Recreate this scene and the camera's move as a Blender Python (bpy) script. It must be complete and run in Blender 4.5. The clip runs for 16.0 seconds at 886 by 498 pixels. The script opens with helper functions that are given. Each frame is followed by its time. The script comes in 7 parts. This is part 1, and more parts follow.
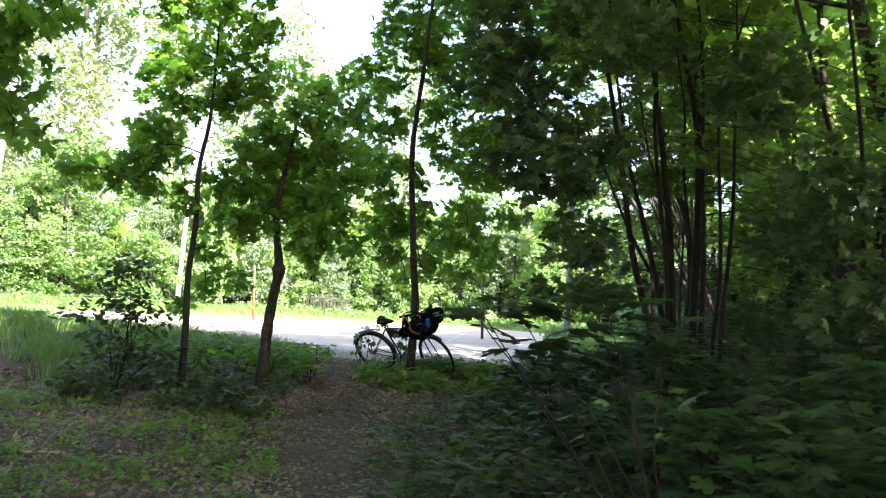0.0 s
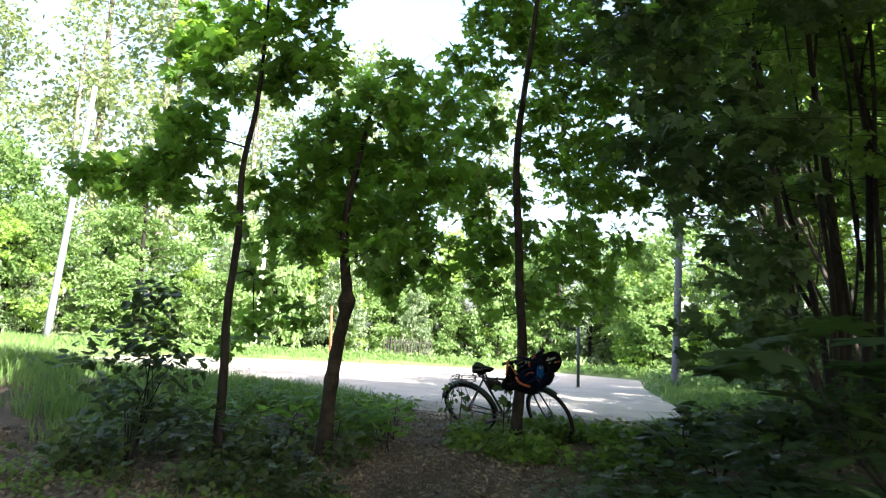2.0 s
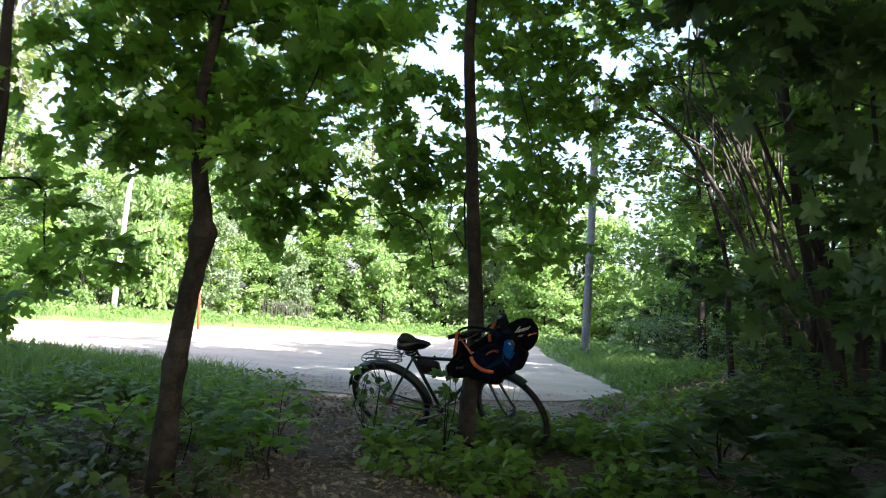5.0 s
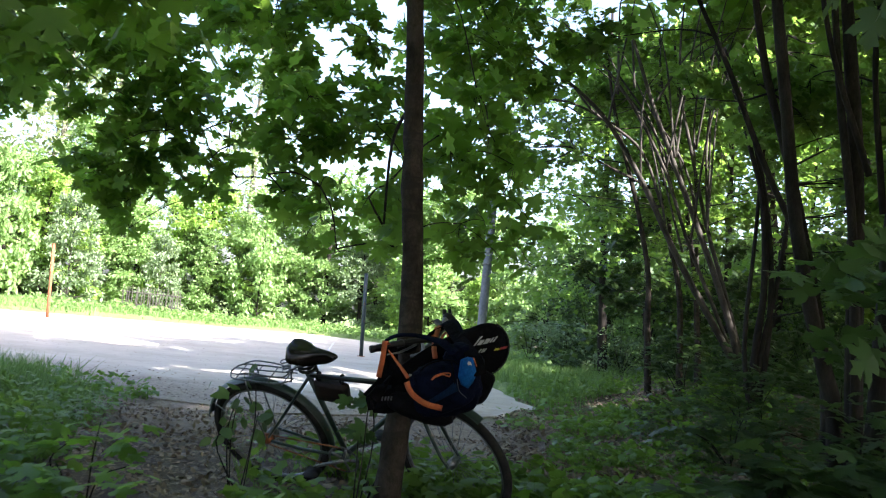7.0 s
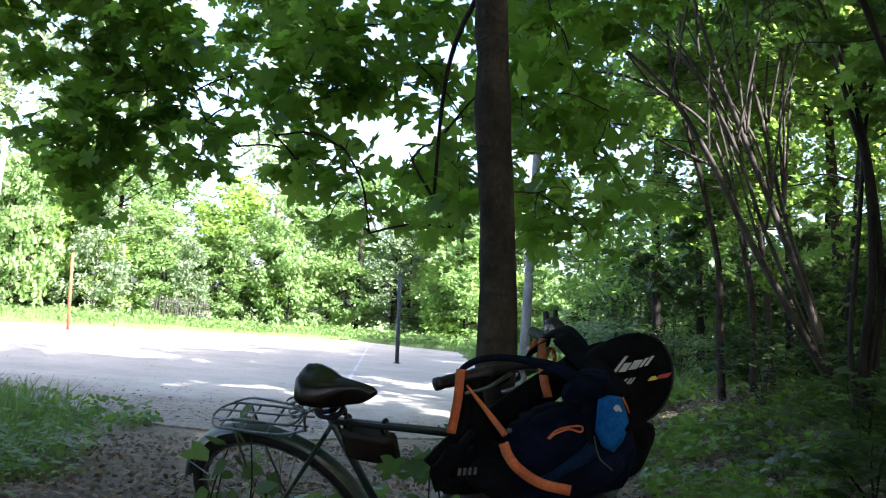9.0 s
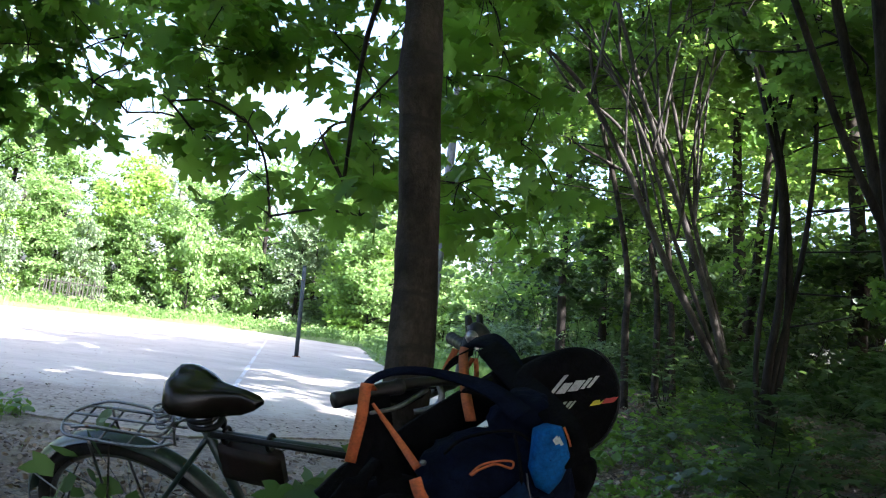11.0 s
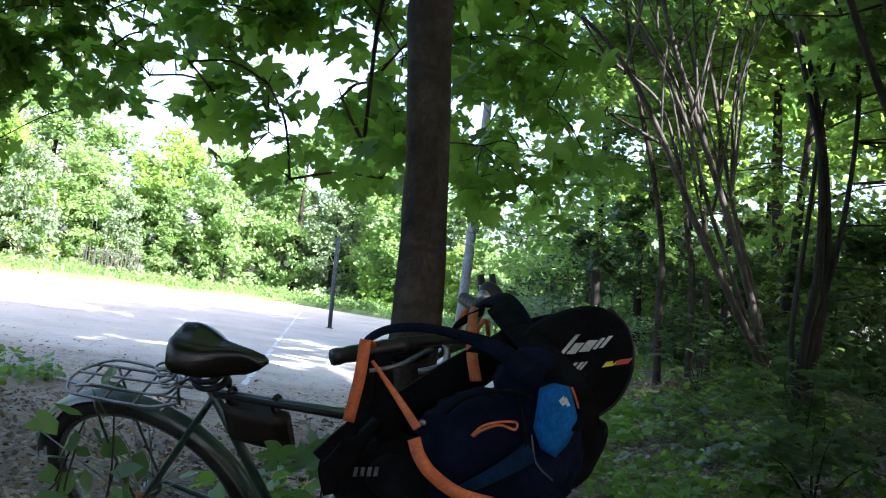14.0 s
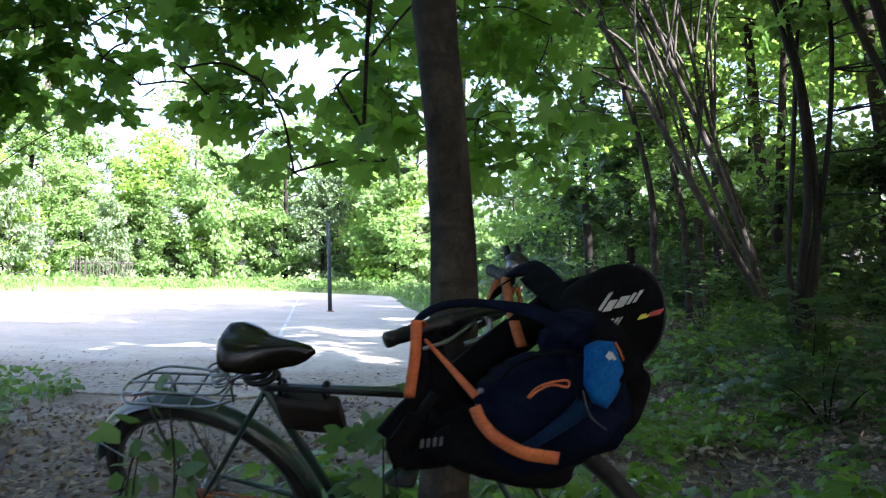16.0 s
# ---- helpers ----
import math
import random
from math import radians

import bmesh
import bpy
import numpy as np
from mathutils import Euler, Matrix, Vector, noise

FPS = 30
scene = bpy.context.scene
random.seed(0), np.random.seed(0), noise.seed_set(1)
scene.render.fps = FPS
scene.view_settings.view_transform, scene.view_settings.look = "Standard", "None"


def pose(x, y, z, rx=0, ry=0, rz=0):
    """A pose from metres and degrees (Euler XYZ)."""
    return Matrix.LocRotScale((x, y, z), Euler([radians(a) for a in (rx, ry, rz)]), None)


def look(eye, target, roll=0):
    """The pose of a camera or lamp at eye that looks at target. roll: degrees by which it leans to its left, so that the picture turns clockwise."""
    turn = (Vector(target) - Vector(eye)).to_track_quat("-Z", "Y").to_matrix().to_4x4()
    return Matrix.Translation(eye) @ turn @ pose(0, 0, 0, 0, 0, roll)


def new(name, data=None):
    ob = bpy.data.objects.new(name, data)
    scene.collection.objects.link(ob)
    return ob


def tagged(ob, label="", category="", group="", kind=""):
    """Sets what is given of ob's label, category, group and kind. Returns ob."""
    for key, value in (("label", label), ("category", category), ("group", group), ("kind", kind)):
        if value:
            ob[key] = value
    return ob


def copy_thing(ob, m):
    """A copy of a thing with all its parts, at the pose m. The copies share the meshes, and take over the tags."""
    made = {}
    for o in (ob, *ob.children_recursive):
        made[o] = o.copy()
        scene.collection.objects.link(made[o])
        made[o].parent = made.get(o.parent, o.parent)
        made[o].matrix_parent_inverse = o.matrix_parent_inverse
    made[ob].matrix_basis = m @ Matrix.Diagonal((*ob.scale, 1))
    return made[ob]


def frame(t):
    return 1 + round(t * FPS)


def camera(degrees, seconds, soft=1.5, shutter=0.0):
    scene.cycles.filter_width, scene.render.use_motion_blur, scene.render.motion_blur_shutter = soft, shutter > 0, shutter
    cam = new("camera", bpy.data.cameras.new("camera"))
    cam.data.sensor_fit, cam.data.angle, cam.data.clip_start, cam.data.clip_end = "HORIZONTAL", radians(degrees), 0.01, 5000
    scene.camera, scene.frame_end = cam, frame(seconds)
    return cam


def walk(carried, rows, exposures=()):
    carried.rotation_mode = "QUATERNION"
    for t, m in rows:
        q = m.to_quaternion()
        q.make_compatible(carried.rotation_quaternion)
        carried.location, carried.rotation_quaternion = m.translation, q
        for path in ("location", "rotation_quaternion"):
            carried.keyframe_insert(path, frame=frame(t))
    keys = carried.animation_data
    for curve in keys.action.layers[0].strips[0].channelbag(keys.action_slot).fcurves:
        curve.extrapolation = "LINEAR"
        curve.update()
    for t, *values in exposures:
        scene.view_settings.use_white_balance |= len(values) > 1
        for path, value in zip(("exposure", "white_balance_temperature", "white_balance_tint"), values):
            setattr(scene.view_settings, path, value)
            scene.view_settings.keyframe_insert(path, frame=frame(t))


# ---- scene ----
cam = camera(49.98, 16.0, soft=1.1, shutter=0.5)
PATH = [
    (0, (3.567, -12.573, 1.121), (3.074, -10.638, 1.233), 3.63),
    (0.5, (3.348, -11.917, 1.093), (2.828, -9.989, 1.209), 3.17),
    (1, (3.079, -11.262, 1.092), (2.518, -9.345, 1.198), 6.81),
    (1.5, (2.839, -10.565, 1.107), (2.203, -8.671, 1.197), 4.02),
    (2, (2.512, -9.859, 1.075), (1.854, -7.981, 1.269), 3.81),
    (2.5, (2.241, -9.149, 1.042), (1.584, -7.272, 1.253), 4.31),
    (3, (1.973, -8.544, 1.015), (1.328, -6.663, 1.231), 4.35),
    (3.5, (1.741, -7.956, 1.043), (1.122, -6.058, 1.163), 1.74),
    (4, (1.505, -7.467, 1.052), (0.914, -5.561, 1.187), 3.06),
    (4.2, (1.446, -7.348, 1.070), (0.941, -5.418, 1.211), 4.64),
    (6.3, (0.586, -4.952, 0.988), (0.238, -2.986, 1.099), 4.73),
    (6.5, (0.535, -4.740, 1.015), (0.270, -2.761, 1.135), 7.25),
    (7, (0.485, -4.366, 1.031), (0.327, -2.378, 1.186), 6.25),
    (7.5, (0.421, -3.921, 1.051), (0.224, -1.939, 1.231), 5.35),
    (8, (0.230, -3.447, 1.048), (-0.025, -1.470, 1.214), 7.55),
    (8.5, (0.191, -2.983, 1.060), (-0.043, -1.004, 1.224), 5.74),
    (9, (0.154, -2.654, 1.040), (-0.068, -0.672, 1.193), 4.85),
    (9.5, (0.043, -2.585, 1.071), (-0.106, -0.598, 1.244), 2.38),
    (9.7, (0.004, -2.555, 1.080), (-0.109, -0.566, 1.256), 2.71),
    (11.8, (0.151, -2.112, 1.043), (0.077, -0.119, 1.187), 9.70),
    (12, (0.139, -2.115, 1.045), (0.035, -0.123, 1.181), 9.52),
    (12.5, (0.125, -2.127, 1.037), (-0.007, -0.135, 1.166), 8.38),
    (13, (0.138, -2.123, 1.034), (-0.022, -0.132, 1.146), 8.40),
    (13.5, (0.160, -2.132, 1.034), (0.032, -0.139, 1.142), 8.86),
    (14, (0.167, -2.124, 1.027), (0.072, -0.129, 1.130), 8.12),
    (14.5, (0.156, -2.117, 1.030), (0.073, -0.120, 1.124), 7.28),
    (15, (0.153, -2.116, 1.031), (0.072, -0.119, 1.122), 6.45),
    (15.5, (0.148, -2.102, 1.057), (0.069, -0.104, 1.128), 2.35),
    (16, (0.074, -2.240, 1.034), (0.009, -0.241, 1.076), 1.52),
]
walk(cam, [(t, look(eye, target, roll)) for t, eye, target, roll in PATH], [(0, 3.02, 6300, 16), (3.5, 2.4, 6250, 16), (7, 2.82, 6050, 18), (9.5, 2.8, 5850, 19), (12, 3.07, 5750, 20), (13.5, 3.02, 5750, 20), (16, 3.10, 5750, 20)])

# ---- light ----
SUN_DIR = Vector((0.70, -0.47, 0.66)).normalized()      # towards the sun, over the shady wood
world = bpy.data.worlds.new("sky")
scene.world = world
world.use_nodes = True
wn = world.node_tree
sky = wn.nodes.new("ShaderNodeTexSky")
sky.sky_type, sky.sun_disc = "NISHITA", False
sky.sun_elevation = math.asin(SUN_DIR.z)
sky.sun_rotation = math.atan2(SUN_DIR.x, SUN_DIR.y)
sky.air_density, sky.dust_density, sky.ozone_density = 1.0, 4.0, 0.8
wn.links.new(sky.outputs[0], wn.nodes["Background"].inputs[0])
wn.nodes["Background"].inputs[1].default_value = 0.1
sun = new("sun", bpy.data.lights.new("sun", "SUN"))
sun.data.energy, sun.data.angle, sun.data.color = 5.0, radians(0.8), (1.0, 0.95, 0.86)
sun.matrix_basis = look((0, 0, 30), Vector((0, 0, 30)) - SUN_DIR)

# ---- materials ----


def material(name):
    m = bpy.data.materials.new(name)
    m.use_nodes = True
    return m, m.node_tree.nodes, m.node_tree.links, m.node_tree.nodes["Principled BSDF"]


def mix_rgb(nodes, links, fac, a, b, mode="MIX"):
    n = nodes.new("ShaderNodeMix")
    n.data_type, n.blend_type = "RGBA", mode
    for sock, v in ((n.inputs[0], fac), (n.inputs[6], a), (n.inputs[7], b)):
        if hasattr(v, "is_linked"):
            links.new(v, sock)
        elif isinstance(v, tuple):
            sock.default_value = (*v, 1)
        else:
            sock.default_value = v
    return n.outputs[2]


def noise_tex(nodes, links, scale, detail=4.0, rough=0.6, stretch=None):
    co = nodes.new("ShaderNodeTexCoord").outputs["Object"]
    if stretch:
        mp = nodes.new("ShaderNodeMapping")
        mp.inputs["Scale"].default_value = stretch
        links.new(co, mp.inputs[0])
        co = mp.outputs[0]
    n = nodes.new("ShaderNodeTexNoise")
    n.inputs["Scale"].default_value, n.inputs["Detail"].default_value, n.inputs["Roughness"].default_value = scale, detail, rough
    links.new(co, n.inputs["Vector"])
    return n.outputs["Fac"]


def ramp(nodes, links, fac, lo, hi):
    r = nodes.new("ShaderNodeMapRange")
    r.inputs[1].default_value, r.inputs[2].default_value = lo, hi
    links.new(fac, r.inputs[0])
    return r.outputs[0]


def bump(nodes, links, height, strength, distance, bsdf):
    b = nodes.new("ShaderNodeBump")
    b.inputs["Strength"].default_value, b.inputs["Distance"].default_value = strength, distance
    links.new(height, b.inputs["Height"])
    links.new(b.outputs[0], bsdf.inputs["Normal"])


def surface(name, a, b, scale, rough=0.8, metal=0.0, bump_scale=None, bump_amount=0.3, bump_size=0.01, spots=None, stretch=None, lo=0.35, hi=0.65, shine=0.5, grain=(0.62, 1.25)):
    """Two colours mixed by broad noise, fine grain over them, and a bump."""
    m, nodes, links, bsdf = material(name)
    broad = ramp(nodes, links, noise_tex(nodes, links, scale, 5, 0.65, stretch), lo, hi)
    col = mix_rgb(nodes, links, broad, a, b)
    fine = noise_tex(nodes, links, scale * 9, 3, 0.7, stretch)
    speckle = mix_rgb(nodes, links, ramp(nodes, links, fine, 0.3, 0.75), (grain[0],) * 3, (grain[1],) * 3)
    col = mix_rgb(nodes, links, 1.0, col, speckle, "MULTIPLY")
    if spots:
        s_scale, s_lo, s_hi, s_col, *s_stretch = spots
        col = mix_rgb(nodes, links, ramp(nodes, links, noise_tex(nodes, links, s_scale, 3, 0.55, s_stretch[0] if s_stretch else None), s_lo, s_hi), col, s_col)
    links.new(col, bsdf.inputs["Base Color"])
    bsdf.inputs["Roughness"].default_value, bsdf.inputs["Metallic"].default_value = rough, metal
    bsdf.inputs["Specular IOR Level"].default_value = shine
    bump(nodes, links, noise_tex(nodes, links, bump_scale or scale * 6, 6, 0.7, stretch), bump_amount, bump_size, bsdf)
    return m


def leaf_material(name, dark, light, through_col, thin=0.45, rough=0.45, patch=0.6):
    """Leaves: each one of its own shade; light comes through them."""
    m, nodes, links, bsdf = material(name)
    island = nodes.new("ShaderNodeNewGeometry").outputs["Random Per Island"]
    broad = ramp(nodes, links, noise_tex(nodes, links, patch, 2, 0.5), 0.35, 0.65)
    col = mix_rgb(nodes, links, island, dark, light)
    col = mix_rgb(nodes, links, 0.35, col, mix_rgb(nodes, links, broad, dark, light))
    links.new(col, bsdf.inputs["Base Color"])
    bsdf.inputs["Roughness"].default_value = rough
    bsdf.inputs["Specular IOR Level"].default_value = 0.35
    tr = nodes.new("ShaderNodeBsdfTranslucent")
    tcol = mix_rgb(nodes, links, island, tuple(0.75 * c for c in through_col), through_col)
    links.new(tcol, tr.inputs[0])
    mixer = nodes.new("ShaderNodeMixShader")
    mixer.inputs[0].default_value = thin
    links.new(bsdf.outputs[0], mixer.inputs[1])
    links.new(tr.outputs[0], mixer.inputs[2])
    links.new(mixer.outputs[0], nodes["Material Output"].inputs["Surface"])
    return m


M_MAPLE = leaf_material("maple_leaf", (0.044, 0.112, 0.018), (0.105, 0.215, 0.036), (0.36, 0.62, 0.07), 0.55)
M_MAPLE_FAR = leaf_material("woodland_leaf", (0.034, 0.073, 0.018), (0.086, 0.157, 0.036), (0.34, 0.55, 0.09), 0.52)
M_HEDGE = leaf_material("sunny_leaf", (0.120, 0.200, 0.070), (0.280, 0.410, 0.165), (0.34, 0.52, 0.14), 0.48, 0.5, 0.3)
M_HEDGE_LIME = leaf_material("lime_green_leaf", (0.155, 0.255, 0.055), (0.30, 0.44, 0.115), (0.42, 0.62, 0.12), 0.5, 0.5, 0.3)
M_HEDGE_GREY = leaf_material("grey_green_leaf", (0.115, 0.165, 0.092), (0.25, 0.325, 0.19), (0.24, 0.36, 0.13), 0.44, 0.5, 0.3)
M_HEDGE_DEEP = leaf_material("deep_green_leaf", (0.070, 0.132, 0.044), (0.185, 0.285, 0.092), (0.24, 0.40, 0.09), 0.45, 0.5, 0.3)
M_PALE = leaf_material("pale_birch_leaf", (0.13, 0.18, 0.09), (0.26, 0.31, 0.17), (0.35, 0.45, 0.15), 0.45, 0.5, 0.3)
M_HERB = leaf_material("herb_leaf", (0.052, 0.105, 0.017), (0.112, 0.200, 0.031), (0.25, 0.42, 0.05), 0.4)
# Darker copy of the herb leaf: deep shade is put into its colour.
M_HERB_SHADE = leaf_material("herb_leaf_shaded", (0.026, 0.044, 0.011), (0.060, 0.094, 0.022), (0.12, 0.20, 0.04), 0.3)
# Two darker leaf copies: deep and half shade painted into the green.
M_DEEP_SHADE = leaf_material("deep_shade_leaf", (0.020, 0.042, 0.015), (0.048, 0.088, 0.030), (0.11, 0.19, 0.04), 0.36)
M_HALF_SHADE = leaf_material("half_shade_leaf", (0.034, 0.070, 0.024), (0.085, 0.150, 0.052), (0.16, 0.27, 0.055), 0.38)
M_GRASS = leaf_material("grass_blade", (0.075, 0.140, 0.036), (0.160, 0.265, 0.075), (0.26, 0.42, 0.10), 0.35, 0.5, 1.2)
M_LITTER = leaf_material("dry_leaf", (0.040, 0.026, 0.017), (0.37, 0.285, 0.205), (0.12, 0.08, 0.04), 0.12, 0.75)
M_BARK = surface("maple_bark", (0.014, 0.0115, 0.0085), (0.055, 0.045, 0.034), 9, 0.9, 0, 26, 0.9, 0.012, (6, 0.56, 0.66, (0.020, 0.017, 0.014), (0.8, 0.8, 4.0)), (1, 1, 0.7), shine=0.15)
M_BARK_DARK = surface("hazel_bark", (0.013, 0.011, 0.009), (0.034, 0.029, 0.024), 7, 0.85, 0, 24, 0.8, 0.01, None, (1, 1, 0.3), shine=0.15)
M_BARK_PALE = surface("mossy_pale_bark", (0.10, 0.09, 0.07), (0.24, 0.23, 0.19), 6, 0.85, 0, 20, 0.8, 0.012, (14, 0.55, 0.7, (0.06, 0.05, 0.04)), (1, 1, 0.4))
M_BARK_GREY = surface("smooth_grey_bark", (0.030, 0.026, 0.021), (0.080, 0.071, 0.060), 6, 0.8, 0, 20, 0.7, 0.01, (14, 0.58, 0.7, (0.07, 0.06, 0.05)), (1, 1, 0.4), shine=0.15)
M_ASPHALT = surface("worn_asphalt", (0.405, 0.362, 0.300), (0.505, 0.458, 0.385), 0.5, 0.95, 0, 30, 0.2, 0.004, (7, 0.68, 0.78, (0.20, 0.19, 0.18)), shine=0.2, grain=(0.92, 1.06))
def dirty_edge(m):
    """Brown dirt trodden and washed over the court's near side."""
    nodes, links = m.node_tree.nodes, m.node_tree.links
    bsdf = nodes["Principled BSDF"]
    clean = bsdf.inputs["Base Color"].links[0].from_socket
    sep = nodes.new("ShaderNodeSeparateXYZ")
    links.new(nodes.new("ShaderNodeTexCoord").outputs["Object"], sep.inputs[0])
    add = nodes.new("ShaderNodeMath")
    add.operation = "MULTIPLY_ADD"
    links.new(noise_tex(nodes, links, 0.9, 6, 0.7), add.inputs[0])
    add.inputs[1].default_value = 5.5
    links.new(sep.outputs["Y"], add.inputs[2])
    dirt = mix_rgb(nodes, links, ramp(nodes, links, noise_tex(nodes, links, 14, 4, 0.7), 0.35, 0.65), (0.19, 0.155, 0.120), (0.37, 0.315, 0.255))
    links.new(mix_rgb(nodes, links, ramp(nodes, links, add.outputs[0], 12.6, 10.6), clean, dirt), bsdf.inputs["Base Color"])


dirty_edge(M_ASPHALT)
M_LINE = surface("worn_white_paint", (0.45, 0.45, 0.44), (0.72, 0.72, 0.70), 6, 0.85, 0, 40, 0.4, 0.003)
M_POLE = surface("weathered_concrete", (0.125, 0.138, 0.155), (0.205, 0.222, 0.245), 3, 0.9, 0, 30, 0.4, 0.005, (11, 0.66, 0.76, (0.10, 0.10, 0.10)), (1, 1, 0.5))
M_POLE_WHITE = surface("whitewashed_pole", (0.62, 0.62, 0.60), (0.80, 0.80, 0.78), 3, 0.85, 0, 30, 0.3, 0.004)
M_POST = surface("dark_blue_paint", (0.015, 0.028, 0.035), (0.035, 0.055, 0.062), 8, 0.6, 0, 40, 0.3, 0.002, (16, 0.62, 0.7, (0.09, 0.04, 0.02)))
M_RUST = surface("rusty_steel", (0.16, 0.055, 0.022), (0.30, 0.12, 0.05), 10, 0.85, 0.1, 50, 0.5, 0.002)
M_FENCE = surface("old_fence_wood", (0.035, 0.030, 0.025), (0.085, 0.075, 0.065), 5, 0.9, 0, 30, 0.5, 0.004)
M_FRAME = surface("dark_green_enamel", (0.012, 0.028, 0.022), (0.024, 0.046, 0.036), 12, 0.35, 0, 60, 0.15, 0.001, (40, 0.66, 0.72, (0.10, 0.06, 0.035)))
M_RUBBER = surface("worn_tyre_rubber", (0.010, 0.010, 0.010), (0.026, 0.024, 0.022), 20, 0.85, 0, 90, 0.4, 0.002, shine=0.2)
M_STEEL = surface("dull_chrome", (0.13, 0.13, 0.135), (0.26, 0.26, 0.26), 14, 0.38, 0.9, 60, 0.2, 0.001, (40, 0.64, 0.72, (0.12, 0.07, 0.04)))
M_SADDLE = surface("cracked_black_leather", (0.003, 0.0022, 0.002), (0.009, 0.006, 0.005), 16, 0.16, 0, 26, 0.35, 0.006, shine=0.32)
M_BAG = surface("dark_brown_leather", (0.010, 0.0055, 0.004), (0.024, 0.013, 0.010), 14, 0.6, 0, 40, 0.4, 0.003, shine=0.3)
M_PLASTIC = surface("black_plastic", (0.005, 0.005, 0.0055), (0.013, 0.013, 0.0135), 20, 0.5, 0, 60, 0.2, 0.001, shine=0.25)
M_NAVY = surface("navy_nylon", (0.0010, 0.0018, 0.0056), (0.0028, 0.0052, 0.016), 9, 0.9, 0, 22, 0.8, 0.012, shine=0.06)
M_BLACK_CLOTH = surface("black_nylon", (0.0022, 0.0022, 0.0026), (0.005, 0.005, 0.006), 14, 0.95, 0, 24, 0.8, 0.012, shine=0.06)
M_BLUE = surface("bright_blue_nylon", (0.003, 0.050, 0.17), (0.006, 0.080, 0.25), 14, 0.85, 0, 160, 0.3, 0.002, shine=0.12)
M_BLUE_DEEP = surface("dull_blue_nylon", (0.002, 0.008, 0.022), (0.004, 0.014, 0.038), 14, 0.9, 0, 120, 0.3, 0.002, shine=0.08)
M_ORANGE = surface("orange_webbing", (0.27, 0.052, 0.009), (0.38, 0.092, 0.018), 20, 0.75, 0, 200, 0.4, 0.001)
M_PRINT = surface("printed_white", (0.26, 0.265, 0.26), (0.40, 0.40, 0.385), 30, 0.7, 0, 90, 0.2, 0.001)
M_PRINT_GREY = surface("faded_grey_print", (0.030, 0.030, 0.033), (0.060, 0.060, 0.064), 30, 0.8, 0, 90, 0.2, 0.001)
M_RED = surface("printed_red", (0.30, 0.022, 0.016), (0.42, 0.04, 0.03), 30, 0.7, 0, 90, 0.2, 0.001)
M_YELLOW = surface("printed_yellow", (0.45, 0.38, 0.02), (0.60, 0.50, 0.04), 30, 0.7, 0, 90, 0.2, 0.001)

# ---- builders ----


def from_arrays(name, verts, faces, mat, smooth=False):
    """A mesh from arrays of points and of equal-sided faces."""
    verts, faces = np.asarray(verts, np.float32), np.asarray(faces, np.int32)
    me = bpy.data.meshes.new(name)
    me.vertices.add(len(verts))
    me.vertices.foreach_set("co", verts.ravel())
    n, k = faces.shape
    me.loops.add(n * k)
    me.loops.foreach_set("vertex_index", faces.ravel())
    me.polygons.add(n)
    me.polygons.foreach_set("loop_start", np.arange(0, n * k, k, dtype=np.int32))
    me.polygons.foreach_set("loop_total", np.full(n, k, np.int32))
    me.update(calc_edges=True)
    me.materials.append(mat)
    if smooth:
        me.polygons.foreach_set("use_smooth", np.ones(n, bool))
    return me


def mesh_part(name, me, parent=None, label=""):
    ob = new(name, me)
    ob.parent = parent
    return tagged(ob, label)


def part(name, bm, mat, parent=None, label="", smooth=True):
    me = bpy.data.meshes.new(name)
    bm.to_mesh(me)
    bm.free()
    me.materials.append(mat)
    if smooth:
        me.polygons.foreach_set("use_smooth", np.ones(len(me.polygons), bool))
    return mesh_part(name, me, parent, label)


def thing(name, label, category, at=(0, 0, 0), group="", kind=""):
    ob = new(name)
    ob.location = at
    return tagged(ob, label, category, group, kind)


def tube_arrays(points, radii, sides=8, wobble=0.0, rng=None):
    """Rings along a line, with round ends, as points and quads."""
    pts = np.asarray(points, float)
    rad = np.broadcast_to(np.asarray(radii, float), (len(pts),)).copy()
    tang = np.gradient(pts, axis=0)
    tang /= np.linalg.norm(tang, axis=1, keepdims=True) + 1e-9
    ref = np.array([0.0, 0.0, 1.0]) if abs(tang[0][2]) < 0.9 else np.array([1.0, 0.0, 0.0])
    u = np.cross(tang[0], ref)
    u /= np.linalg.norm(u)
    rings = []
    for p, d, r in zip(pts, tang, rad):
        u = u - d * (u @ d)
        u /= np.linalg.norm(u) + 1e-9
        v = np.cross(d, u)
        a = np.arange(sides) * 2 * np.pi / sides
        rr = r * (1 + (rng.normal(0, wobble, sides) if wobble else 0))
        rings.append(p + (np.cos(a) * rr)[:, None] * u + (np.sin(a) * rr)[:, None] * v)
    first = pts[0] + 0 * np.zeros((sides, 3))
    last = pts[-1] + 0 * np.zeros((sides, 3))
    rings = [first] + rings + [last]
    verts = np.concatenate(rings)
    k = len(rings)
    i = np.arange(k - 1)[:, None] * sides
    j = np.arange(sides)[None]
    nxt = (np.arange(sides)[None] + 1) % sides
    faces = np.stack([i + j, i + nxt, i + sides + nxt, i + sides + j], -1).reshape(-1, 4)
    return verts, faces


